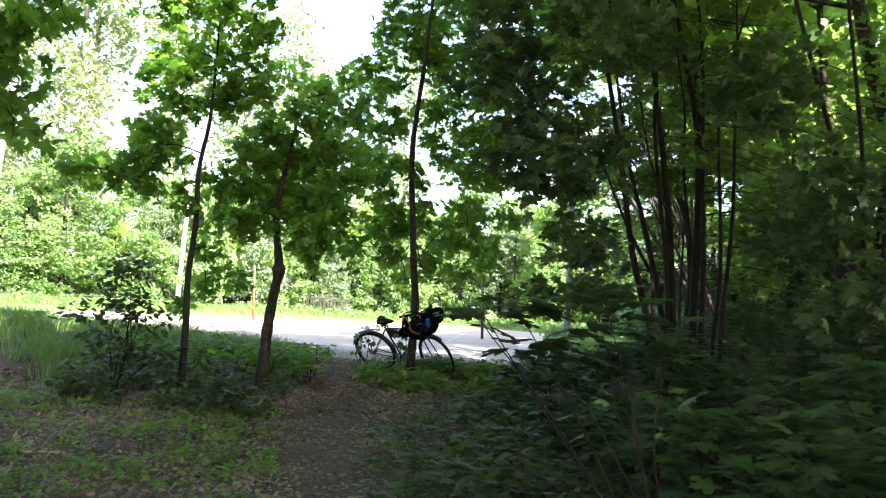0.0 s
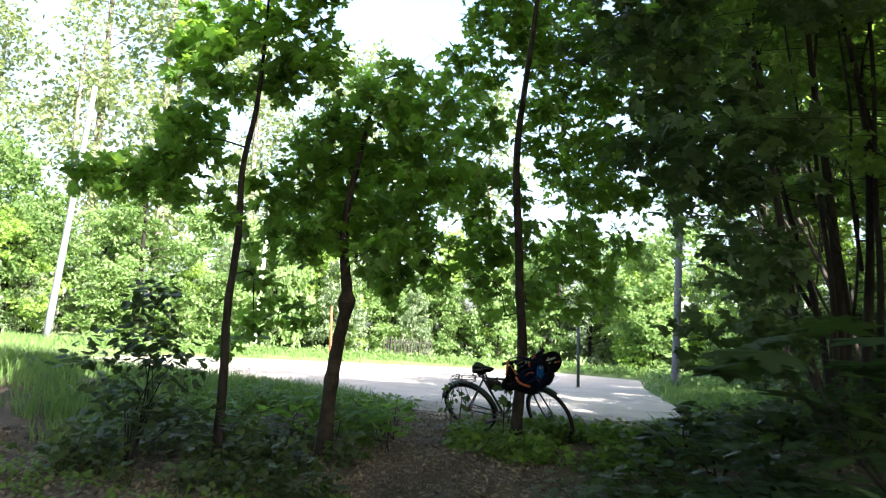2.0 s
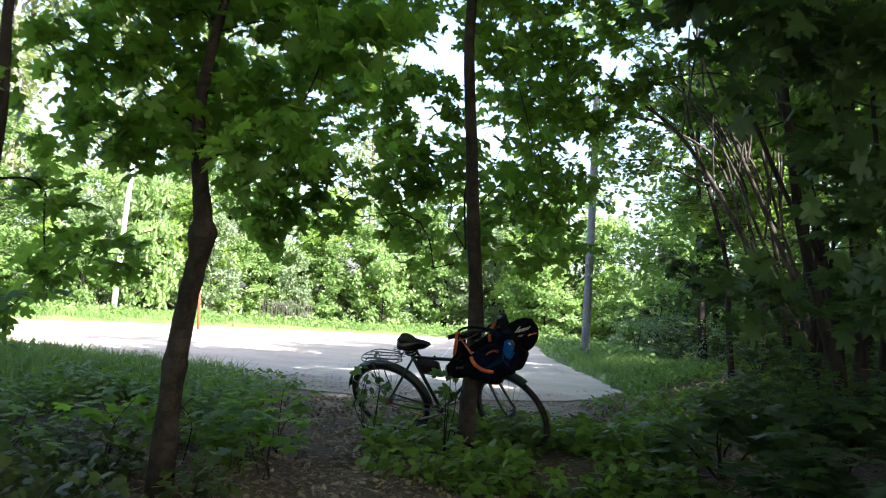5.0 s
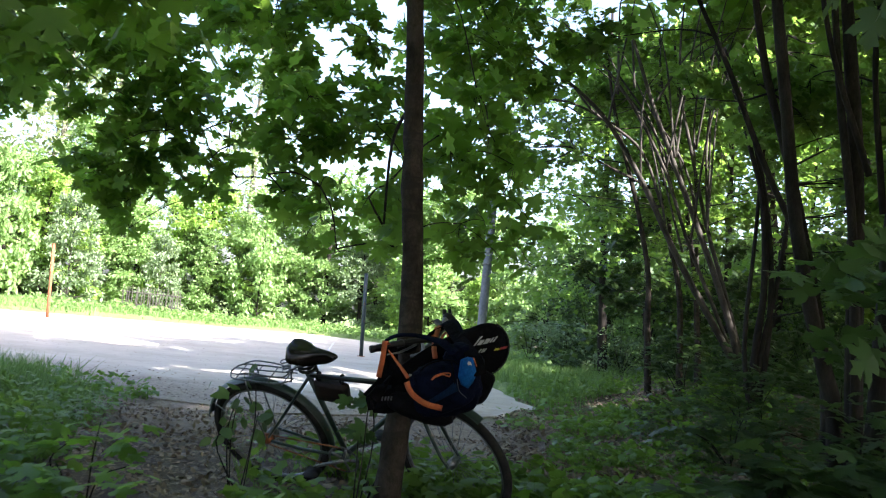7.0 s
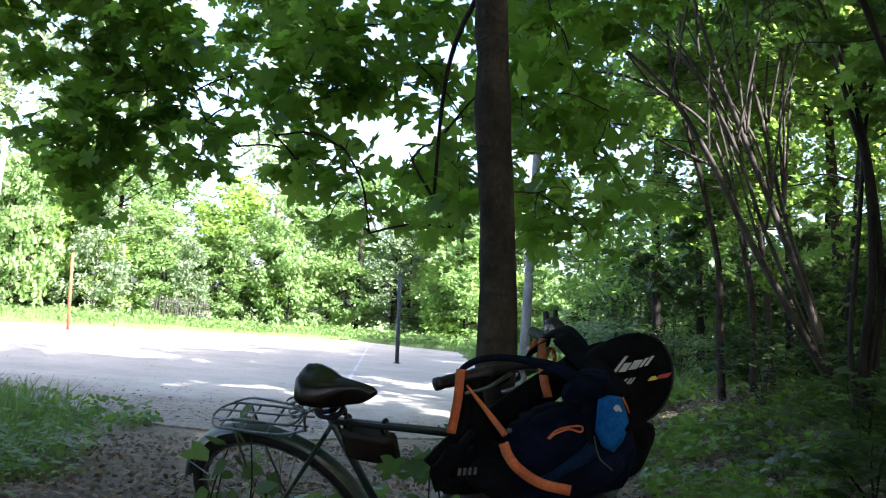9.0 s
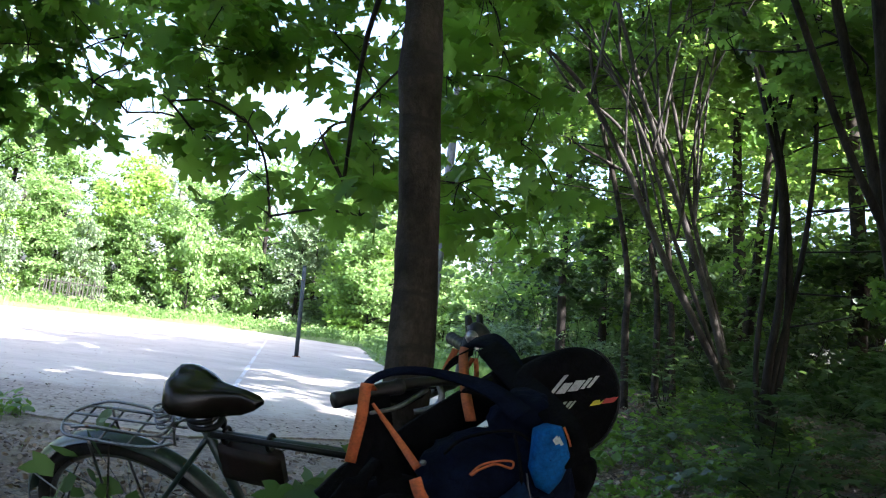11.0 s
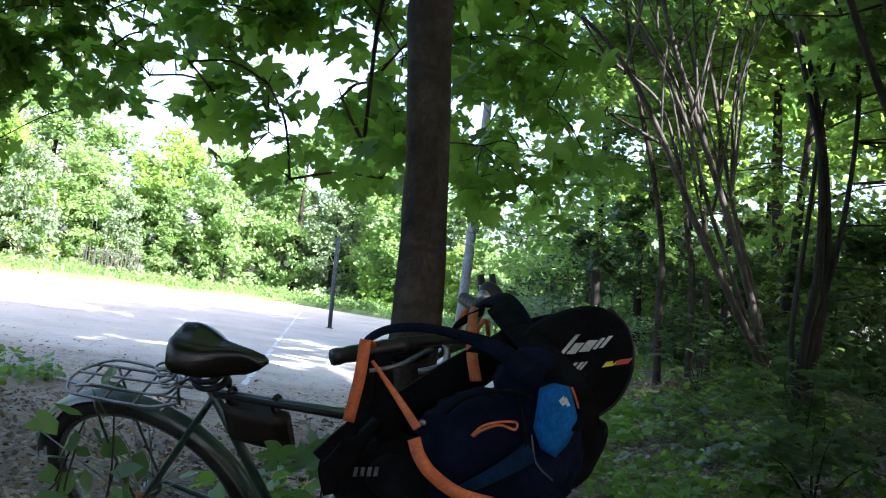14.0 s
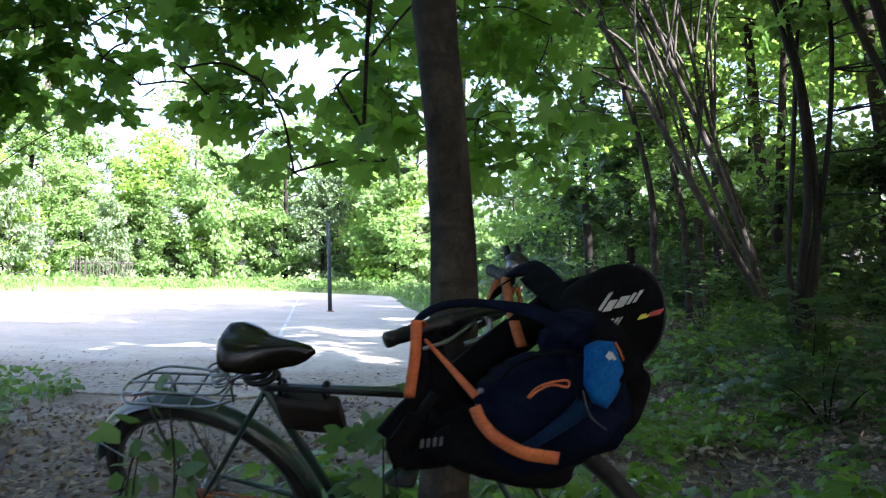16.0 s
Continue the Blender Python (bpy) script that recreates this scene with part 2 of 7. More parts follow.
def smooth_line(points, n):
    """n points on a smooth line through the given ones."""
    p = np.asarray(points, float)
    if len(p) < 3:
        s = np.linspace(0, 1, n)[:, None]
        return p[0] + s * (p[-1] - p[0])
    q = np.vstack([2 * p[0] - p[1], p, 2 * p[-1] - p[-2]])
    out = []
    for s in np.linspace(0, len(p) - 1 - 1e-6, n):
        i, f = int(s), s - int(s)
        a, b, c, d = q[i : i + 4]
        out.append(0.5 * ((2 * b) + (c - a) * f + (2 * a - 5 * b + 4 * c - d) * f * f + (3 * b - a - 3 * c + d) * f**3))
    return np.array(out)


def join_arrays(parts):
    verts, faces, at = [], [], 0
    for v, f in parts:
        verts.append(v)
        faces.append(np.asarray(f) + at)
        at += len(v)
    return np.concatenate(verts), np.concatenate(faces)


def tube(name, points, radii, mat, parent=None, label="", sides=8, n=None):
    pts = smooth_line(points, n) if n else np.asarray(points, float)
    if n and not np.isscalar(radii):
        radii = np.interp(np.linspace(0, 1, n), np.linspace(0, 1, len(radii)), radii)
    v, f = tube_arrays(pts, radii, sides)
    return mesh_part(name, from_arrays(name, v, f, mat, True), parent, label)


# A maple leaf of five lobes, one unit long, its stalk at the origin; and simpler leaves.
HALF = ((0.04, -0.02), (0.20, -0.09), (0.36, -0.05), (0.52, 0.06), (0.40, 0.17), (0.32, 0.27), (0.47, 0.38), (0.60, 0.62), (0.45, 0.60), (0.36, 0.66), (0.21, 0.52), (0.20, 0.70), (0.26, 0.81), (0.11, 0.85))
MAPLE = [(0, 0.32, 0.0)] + [(0, 0.0, 0.02)] + [(x, y, -0.20 * x) for x, y in HALF] + [(0, 1.0, -0.12)] + [(-x, y, -0.20 * x) for x, y in reversed(HALF)]
MAPLE_F = [(0, i, i + 1) for i in range(1, len(MAPLE) - 1)] + [(0, len(MAPLE) - 1, 1)]
OVAL = [(0, 0, 0), (0.26, 0.3, -0.06), (0.20, 0.68, -0.08), (0, 1.0, -0.12), (-0.20, 0.68, -0.08), (-0.26, 0.3, -0.06)]
OVAL_F = [(0, 1, 2), (0, 2, 3), (0, 3, 4), (0, 4, 5)]
LOBED = [(0, 0, 0), (0.5, 0.15, -0.1), (0.28, 0.45, -0.05), (0.42, 0.75, -0.12), (0, 1.0, -0.15), (-0.42, 0.75, -0.12), (-0.28, 0.45, -0.05), (-0.5, 0.15, -0.1)]
LOBED_F = [(0, 1, 2), (0, 2, 4), (2, 3, 4), (0, 4, 6), (4, 5, 6), (0, 6, 7)]
DIAMOND = [(0, 0, 0), (0.34, 0.48, -0.10), (0, 1.0, -0.06), (-0.34, 0.48, -0.10)]
DIAMOND_F = [(0, 1, 2), (0, 2, 3)]
SHAPES = {"diamond": (DIAMOND, DIAMOND_F), "maple": (MAPLE, MAPLE_F), "oval": (OVAL, OVAL_F), "lobed": (LOBED, LOBED_F)}


def leaves(name, places, sizes, mat, rng, shape="maple", flat=0.55, droop=0.35, outward=None):
    """One leaf at each place, lying more or less flat, its tip hanging outwards."""
    tv, tf = np.array(SHAPES[shape][0], float), np.array(SHAPES[shape][1])
    n = len(places)
    nrm = rng.normal(0, 1, (n, 3)) * (1 - flat) + np.array([0, 0, 1.0]) * flat * 1.6
    nrm /= np.linalg.norm(nrm, axis=1, keepdims=True)
    way = rng.normal(0, 1, (n, 3))
    if outward is not None:
        way += outward * 1.2
    way[:, 2] -= droop * 2
    way -= nrm * (way * nrm).sum(1, keepdims=True)
    way /= np.linalg.norm(way, axis=1, keepdims=True) + 1e-9
    side = np.cross(way, nrm)
    s = np.asarray(sizes)[:, None, None]
    wide = rng.uniform(0.85, 1.15, (n, 1, 1))
    v = places[:, None] + s * (wide * tv[None, :, :1] * side[:, None] + tv[None, :, 1:2] * way[:, None] + tv[None, :, 2:] * nrm[:, None])
    f = np.arange(n)[:, None, None] * len(tv) + tf[None]
    return from_arrays(name, v.reshape(-1, 3), f.reshape(-1, 3), mat)


def in_lobes(lobes, rng, clump=0.16, per=9, shell=0.35):
    """Places of leaves in lobes (x, y, z, rx, ry, rz, count): small sprays with gaps between them. Gives places and the way outwards."""
    pts, outs = [], []
    for x, y, z, rx, ry, rz, count in lobes:
        k = max(1, int(count / per))
        d = rng.normal(0, 1, (k, 3))
        d /= np.linalg.norm(d, axis=1, keepdims=True)
        r = rng.uniform(shell, 1, (k, 1)) ** 0.6
        c = d * r
        off = rng.normal(0, 1, (k, per, 3)) * np.array([clump, clump, clump * 0.45])
        p = np.array([x, y, z]) + c[:, None] * np.array([rx, ry, rz]) + off
        pts.append(p.reshape(-1, 3))
        outs.append(np.repeat(d, per, 0))
    return np.concatenate(pts), np.concatenate(outs)


def limb_arrays(start, ends, r0, rng, sag=0.1, sides=6):
    """Thin limbs from a point on the trunk to the lobes' hearts."""
    out = []
    for e in ends:
        e = np.asarray(e, float)
        mid = (start + e) / 2 + np.array([0, 0, sag * np.linalg.norm(e - start)]) + rng.normal(0, 0.05, 3)
        line = smooth_line([start, mid, e], 9)
        out.append(tube_arrays(line, np.linspace(r0, r0 * 0.25, 9), sides))
    return out


def tree(name, label, line, radii, lobes, leaf, leaf_mat, bark, seed, shape="maple", group="", clump=0.16, per=9, flat=0.5, limb_r=0.02, twigs=4):
    """A tree: a tapered trunk along a line, limbs to each lobe of the crown, and a crown of leaves."""
    rng = np.random.default_rng(seed)
    base = np.asarray(line[0], float)
    top = thing(name, label, "tree", tuple(base), group)
    pts = smooth_line(line, 26)
    rad = np.interp(np.linspace(0, 1, 26), np.linspace(0, 1, len(radii)), radii)
    v, f = tube_arrays(pts - base, rad, 14, 0.05, rng)
    mesh_part("trunk", from_arrays("trunk", v, f, bark, True), top)
    made = []
    for lobe in lobes:
        c = np.array(lobe[:3])
        below = pts[pts[:, 2] < c[2] - 0.15]
        start = below[-1] if len(below) else pts[len(pts) // 2]
        made += limb_arrays(start, [c], min(limb_r, 0.7 * np.interp(start[2], pts[:, 2], rad)), rng)
        if twigs:
            ends = c + rng.normal(0, 0.55, (twigs, 3)) * np.array(lobe[3:6])
            made += limb_arrays(c, ends, limb_r * 0.4, rng, 0.0, 5)
    if made:
        v, f = join_arrays(made)
        tagged(mesh_part("branchwork", from_arrays("branchwork", v - base, f, bark, True), top), kind="stuff")
    p, o = in_lobes(lobes, rng, clump, per)
    size = rng.uniform(0.7, 1.25, len(p)) * leaf
    mesh_part("crown", leaves("crown", p - base, size, leaf_mat, rng, shape, flat, 0.35, o), top)
    return top


def lobe_leaves(lobes, leaf, cover, rng, per=8):
    """Places of leaves in round lobes (x, y, z, r): overlapping sprays, so many that the lobe closes; and the way outwards."""
    pts, outs = [], []
    for x, y, z, r in lobes:
        k = max(1, int(round(cover * math.pi * r * r / (0.28 * leaf * leaf) / per)))
        d = rng.normal(0, 1, (k, 3))
        d /= np.linalg.norm(d, axis=1, keepdims=True)
        c = d * rng.uniform(0, 1, (k, 1)) ** 0.45 * np.array([r, r, r * 0.85])
        off = rng.normal(0, 1, (k, per, 3)) * np.array([0.62, 0.62, 0.34]) * leaf
        pts.append((np.array([x, y, z]) + c[:, None] + off).reshape(-1, 3))
        outs.append(np.repeat(d, per, 0))
    return np.concatenate(pts), np.concatenate(outs)


def branch_net(trunk, lobes, thick, rng, low=1.45):
    """Limbs that fork from the trunk to the lobes' hearts, each lobe hanging from the nearest one that is closer to the trunk. One list of tubes for each limb."""
    c = np.array([l[:3] for l in lobes])
    gap = np.linalg.norm(c[:, None] - trunk[None], axis=2)
    order = np.argsort(gap.min(1))
    parent, start, root, load, done = {}, {}, {}, {}, []
    for i in order:
        fit_pts = trunk[(trunk[:, 2] < max(c[i][2] - 0.05, low + 0.5)) & (trunk[:, 2] > low)]
        fit_pts = fit_pts if len(fit_pts) else trunk[len(trunk) // 3 : len(trunk) // 2]
        dt = np.linalg.norm(fit_pts - c[i], axis=1) + 0.35 * np.maximum(0, c[i][2] - fit_pts[:, 2] - 1.2)
        best, q = dt.min(), fit_pts[dt.argmin()]
        parent[i], start[i], root[i], load[i] = None, q, i, 1
        if done:
            dl = np.linalg.norm(c[done] - c[i], axis=1) * 1.1
            if dl.min() < best:
                j = done[int(dl.argmin())]
                parent[i], start[i], root[i] = j, c[j], root[j]
        j = parent[i]
        while j is not None:
            load[j] += 1
            j = parent[j]
        done.append(i)
    limbs = {}
    for i in done:
        a, b = start[i], c[i]
        r1 = thick * math.sqrt(load[i]) * 0.45 + 0.0018
        r0 = r1 * 1.25 if parent[i] is None else min(r1 * 1.25, thick * math.sqrt(load[parent[i]]) * 0.45 + 0.0018)
        mid = (a + b) / 2 + np.array([0, 0, 0.07 * np.linalg.norm(b - a)]) + rng.normal(0, 0.035, 3) * np.linalg.norm(b - a)
        made = limbs.setdefault(root[i], [])
        made.append(tube_arrays(smooth_line([a, mid, b], 9), np.linspace(r0, r1, 9), 7))
        for e in b + rng.normal(0, 0.6, (4, 3)) * lobes[i][3]:
            made.append(tube_arrays(smooth_line([b, (b + e) / 2 + rng.normal(0, 0.1, 3) * lobes[i][3], e], 5), np.linspace(0.45 * r1 + 0.001, 0.0012, 5), 5))
    return list(limbs.values())


def maple(label, line, radii, lobes, leaf, bark, seed, knots=(), cover=1.55, thick=0.0042, mat=None, name="young_maple", group="young maples", shape="maple", wobble=0.05, low=1.45):
    """A maple: a tapered trunk along a line, forking limbs, and lobes of overlapping leaves with open air between them."""
    rng = np.random.default_rng(seed)
    base = np.asarray(line[0], float)
    top = thing(name, label, "tree", tuple(base), group)
    pts = smooth_line(line, 40)
    rad = np.interp(np.linspace(0, 1, 40), np.linspace(0, 1, len(radii)), radii)
    for kz, kr in knots:
        rad = rad + kr * np.exp(-(((pts[:, 2] - kz) / 0.06) ** 2))
    v, f = tube_arrays(pts - base, rad, 16, wobble, rng)
    mesh_part("trunk", from_arrays("trunk", v, f, bark, True), top)
    for made in branch_net(pts, lobes, thick, rng, low):
        v, f = join_arrays(made)
        mesh_part("limb", from_arrays("limb", v - base, f, bark, True), top)
    p, o = lobe_leaves(lobes, leaf, cover, rng)
    mesh_part("crown", leaves("crown", p - base, rng.uniform(0.7, 1.2, len(p)) * leaf, mat or M_MAPLE, rng, shape, 0.45, 0.45, o), top)
    return top


# ---- ground ----
TRACK = np.array([(3.6, -14.0), (1.6, -7.2), (0.2, -3.6), (-0.45, -2.0), (-1.75, 2.0), (-2.9, 5.6)])
COURT = np.array([(1.0, 11.0), (0.05, 16.0), (-1.8, 25.5), (-3.3, 37.0), (-8.6, 40.0), (-13.0, 34.1), (-17.6, 26.6), (-19.5, 20.0), (-17.0, 12.0), (-9.0, 8.0), (-4.4, 6.3), (-2.0, 6.1), (0.2, 8.2)])
COURT_Z = -0.15


def smoothstep(a, b, v):
    s = np.clip((v - a) / (b - a), 0, 1)
    return s * s * (3 - 2 * s)


def off_track(x, y):
    """How far a place lies from the trodden track."""
    p = np.stack([x, y], -1)
    best = np.full(np.shape(x), 99.0)
    for a, b in zip(TRACK[:-1], TRACK[1:]):
        s = np.clip(((p - a) @ (b - a)) / ((b - a) @ (b - a)), 0, 1)
        best = np.minimum(best, np.linalg.norm(p - (a + s[..., None] * (b - a)), axis=-1))
    return best


def inside_court(x, y, grow=0.0):
    c = COURT.mean(0)
    poly = c + (COURT - c) * (1 + grow)
    hit = np.zeros(np.shape(x), bool)
    for (x0, y0), (x1, y1) in zip(poly, np.roll(poly, -1, 0)):
        cross = ((y0 > y) != (y1 > y)) & (x < (x1 - x0) * (y - y0) / (y1 - y0 + 1e-12) + x0)
        hit ^= cross
    return hit


def ground_z(x, y):
    x, y = np.asarray(x, float), np.asarray(y, float)
    z = np.interp(y, (-40, -8, -3.2, -2, -0.6, 0.4, 2.0, 6.0, 60), (-0.4, -0.32, -0.25, -0.18, 0.0, 0.08, 0.05, -0.17, -0.17))
    z = z + 0.18 * smoothstep(-3.0, -7.0, x) * smoothstep(6.5, 2, y)
    z = z - 0.05 * smoothstep(0.5, 0.0, off_track(x, y)) * smoothstep(6.0, 4.5, y)
    z = z + 0.12 * smoothstep(2.0, 5.0, x) * smoothstep(16, 3, y)
    z = z + 0.34 * smoothstep(1.6, 4.2, x) * smoothstep(28, 16, y) * smoothstep(1.0, 7.0, y)
    far = np.where(inside_court(x, y, 0.03), 0.0, 1.0)
    z = z + far * 0.16 * smoothstep(9.0, 13.0, y)
    z = z + far * 0.035 * (np.sin(x * 1.7 + 0.6 * np.sin(y * 1.3)) * np.sin(y * 1.9 + 0.4)) + far * 0.02 * np.sin(x * 5.3 + y * 2.1) * np.sin(y * 4.7 - x)
    return z


def sheet(name, xs, ys, mat, label, category):
    gx, gy = np.meshgrid(xs, ys, indexing="ij")
    v = np.stack([gx, gy, ground_z(gx, gy)], -1).reshape(-1, 3)
    ny = len(ys)
    i = (np.arange(len(xs) - 1)[:, None] * ny + np.arange(ny - 1)[None]).ravel()
    f = np.stack([i, i + ny, i + ny + 1, i + 1], -1)
    return tagged(new(name, from_arrays(name, v, f, mat, True)), label, category, kind="structure")


def ground_material():
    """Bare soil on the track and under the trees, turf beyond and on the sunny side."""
    m, nodes, links, bsdf = material("woodland_floor_and_turf")
    pos = nodes.new("ShaderNodeNewGeometry").outputs["Position"]
    sep = nodes.new("ShaderNodeSeparateXYZ")
    links.new(pos, sep.inputs[0])
    broad = noise_tex(nodes, links, 0.55, 4, 0.6)
    fine = noise_tex(nodes, links, 16, 5, 0.7)
    chips = noise_tex(nodes, links, 42, 2, 0.5)
    soil = mix_rgb(nodes, links, ramp(nodes, links, broad, 0.35, 0.65), (0.040, 0.030, 0.021), (0.100, 0.074, 0.052))
    soil = mix_rgb(nodes, links, ramp(nodes, links, chips, 0.56, 0.66), soil, (0.17, 0.13, 0.09))
    # Paler soil from the bicycle towards the court, fading to the right.
    paler_soil = mix_rgb(nodes, links, ramp(nodes, links, fine, 0.35, 0.65), (0.165, 0.128, 0.092), (0.30, 0.240, 0.178))
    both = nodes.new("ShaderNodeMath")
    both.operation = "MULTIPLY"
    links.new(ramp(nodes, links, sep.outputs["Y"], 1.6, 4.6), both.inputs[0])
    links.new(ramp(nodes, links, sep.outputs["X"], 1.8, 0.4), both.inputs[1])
    soil = mix_rgb(nodes, links, both.outputs[0], soil, paler_soil)
    turf = mix_rgb(nodes, links, ramp(nodes, links, broad, 0.35, 0.65), (0.080, 0.130, 0.028), (0.160, 0.230, 0.060))
    turf = mix_rgb(nodes, links, ramp(nodes, links, fine, 0.45, 0.7), turf, (0.05, 0.085, 0.02))
    add = nodes.new("ShaderNodeMath")
    add.operation = "MULTIPLY_ADD"
    links.new(broad, add.inputs[0])
    add.inputs[1].default_value = 5.0
    links.new(sep.outputs["Y"], add.inputs[2])
    grown = nodes.new("ShaderNodeMath")
    grown.operation = "MULTIPLY"
    links.new(ramp(nodes, links, add.outputs[0], 10.0, 13.0), grown.inputs[0])
    links.new(ramp(nodes, links, sep.outputs["X"], 2.6, 1.0), grown.inputs[1])
    links.new(mix_rgb(nodes, links, grown.outputs[0], soil, turf), bsdf.inputs["Base Color"])
    bsdf.inputs["Roughness"].default_value = 0.95
    bump(nodes, links, fine, 0.9, 0.03, bsdf)
    return m


xs = np.concatenate([np.linspace(-600, -50, 12), np.linspace(-44, -8, 37), np.linspace(-7.8, 8, 133), np.linspace(9, 44, 30), np.linspace(60, 600, 12)])
ys = np.concatenate([np.linspace(-500, -40, 10), np.linspace(-34, -14, 14), np.linspace(-13.8, 12, 215), np.linspace(12.5, 52, 64), np.linspace(60, 700, 14)])
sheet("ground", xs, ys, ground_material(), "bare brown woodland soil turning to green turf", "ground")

bm = bmesh.new()
rng = np.random.default_rng(3)
edge = []
for a, b in zip(COURT, np.roll(COURT, -1, 0)):
    k = max(2, int(np.linalg.norm(b - a) / 0.35))
    for s in np.arange(k) / k:
        q = a + s * (b - a) + rng.normal(0, 0.05, 2)
        edge.append(bm.verts.new((q[0], q[1], COURT_Z)))
face = bm.faces.new(edge)
if face.normal.z < 0:
    face.normal_flip()
down = bmesh.ops.extrude_face_region(bm, geom=[face])
for v in [g for g in down["geom"] if isinstance(g, bmesh.types.BMVert)]:
    v.co.z -= 0.12
bmesh.ops.recalc_face_normals(bm, faces=bm.faces)
bmesh.ops.triangulate(bm, faces=bm.faces)
court = part("court_pavement", bm, M_ASPHALT, None, "worn grey asphalt of a sports court", False)
tagged(court, category="court", kind="structure")

bm = bmesh.new()
p0, p1 = np.array((-2.15, 7.7)), np.array((-6.2, 32.0))
acr = np.array((p1 - p0)[::-1] * (1, -1)) / np.linalg.norm(p1 - p0) * 0.035
for s in range(60):
    if s % 9 == 4:
        continue
    a, b = p0 + (p1 - p0) * s / 60, p0 + (p1 - p0) * (s + 1) / 60
    w = rng.uniform(0.75, 1.1)
    bm.faces.new([bm.verts.new((*q, COURT_Z + 0.004)) for q in (a - acr * w, a + acr * w, b + acr * w, b - acr * w)])
tagged(part("court_line", bm, M_LINE, None, "faded white painted line on the asphalt", False), category="court line", kind="structure")

# ---- the three young maples by the track ----


def on_ground(x, y, sink=0.04):
    return float(ground_z(x, y)) - sink


# lobes of leaves, as (x, y, z, r): low hanging limbs towards the court, then the high crown
HANG_FAR = [(-2.54, 2.79, 1.50, 0.13), (-2.62, 2.93, 1.75, 0.18), (-2.67, 3.07, 2.00, 0.20), (-2.52, 3.21, 2.01, 0.11), (-2.67, 2.86, 2.21, 0.23), (-2.43, 3.00, 2.33, 0.22),
     (-2.23, 3.14, 2.35, 0.17), (-1.95, 2.79, 2.12, 0.12), (-1.87, 2.93, 2.24, 0.12), (-1.92, 3.07, 2.47, 0.13), (-2.37, 3.21, 2.63, 0.27), (-2.85, 2.86, 1.96, 0.23),
     (-2.04, 3.00, 1.84, 0.08), (-2.02, 3.14, 1.97, 0.09), (-1.74, 2.79, 1.98, 0.08), (-2.84, 2.93, 2.60, 0.27)]
HANG_TOP = [(-3.52, 2.79, 2.92, 0.34), (-3.05, 2.93, 3.15, 0.31), (-2.54, 3.07, 3.14, 0.29), (-3.83, 3.21, 2.54, 0.23), (-2.25, 2.86, 2.59, 0.23), (-2.65, 3.00, 2.45, 0.23),
     (-2.86, 3.14, 1.85, 0.22), (-3.06, 2.79, 2.05, 0.15), (-2.03, 2.93, 3.23, 0.24), (-2.44, 3.07, 2.11, 0.18), (-2.14, 3.21, 1.93, 0.14), (-1.64, 2.86, 3.24, 0.24),
     (-3.53, 3.00, 3.56, 0.43), (-2.49, 3.14, 3.70, 0.43)]
HANG_OUT = [(-3.71, 2.69, 2.82, 0.23), (-3.50, 2.83, 2.95, 0.23), (-3.96, 2.97, 2.57, 0.19), (-3.73, 3.11, 2.71, 0.19), (-3.17, 2.76, 2.75, 0.22), (-2.98, 2.90, 2.98, 0.24), (-3.19, 3.04, 2.54, 0.18), (-2.53, 2.69, 2.83, 0.23), (-4.18, 2.83, 2.81, 0.30)]
HANG_MID = [(-1.30, 2.09, 1.93, 0.10), (-1.22, 2.23, 1.84, 0.13), (-1.21, 2.37, 2.08, 0.15), (-1.15, 2.51, 1.80, 0.11), (-0.94, 2.16, 1.89, 0.11), (-0.94, 2.30, 1.69, 0.10),
     (-0.85, 2.44, 1.63, 0.11), (-0.76, 2.09, 1.46, 0.09), (-1.24, 2.23, 2.25, 0.17), (-1.02, 2.37, 2.24, 0.16), (-0.83, 2.51, 2.37, 0.16), (-0.59, 2.16, 2.36, 0.12),
     (-1.03, 2.30, 1.54, 0.05), (-0.46, 2.44, 2.42, 0.13), (-1.08, 2.09, 2.50, 0.24), (-0.63, 2.23, 2.61, 0.21)]
HANG_NEAR = [(-0.53, 1.79, 1.80, 0.08), (-0.44, 1.93, 1.91, 0.11), (-0.34, 2.07, 1.82, 0.12), (-0.45, 2.21, 1.78, 0.11), (-0.28, 1.86, 1.59, 0.10), (-0.34, 2.00, 1.51, 0.06),
     (-0.34, 2.14, 2.10, 0.12), (-0.41, 1.79, 1.62, 0.06)]
HANG_SIDE = [(-0.04, 1.99, 2.18, 0.11), (0.10, 2.13, 2.10, 0.14), (0.28, 2.27, 2.22, 0.14), (0.21, 2.41, 2.02, 0.13), (0.40, 2.06, 2.15, 0.10), (0.34, 2.20, 1.97, 0.12),
     (0.02, 2.34, 2.01, 0.10), (0.08, 1.99, 1.71, 0.10), (0.23, 2.13, 1.76, 0.12), (0.17, 2.27, 1.64, 0.10), (0.47, 2.41, 1.67, 0.13), (0.33, 2.06, 1.55, 0.08),
     (0.07, 2.20, 1.59, 0.07), (0.56, 2.34, 1.78, 0.09), (-0.01, 1.99, 2.39, 0.13), (0.20, 2.13, 2.38, 0.14), (0.08, 2.27, 2.68, 0.22)]
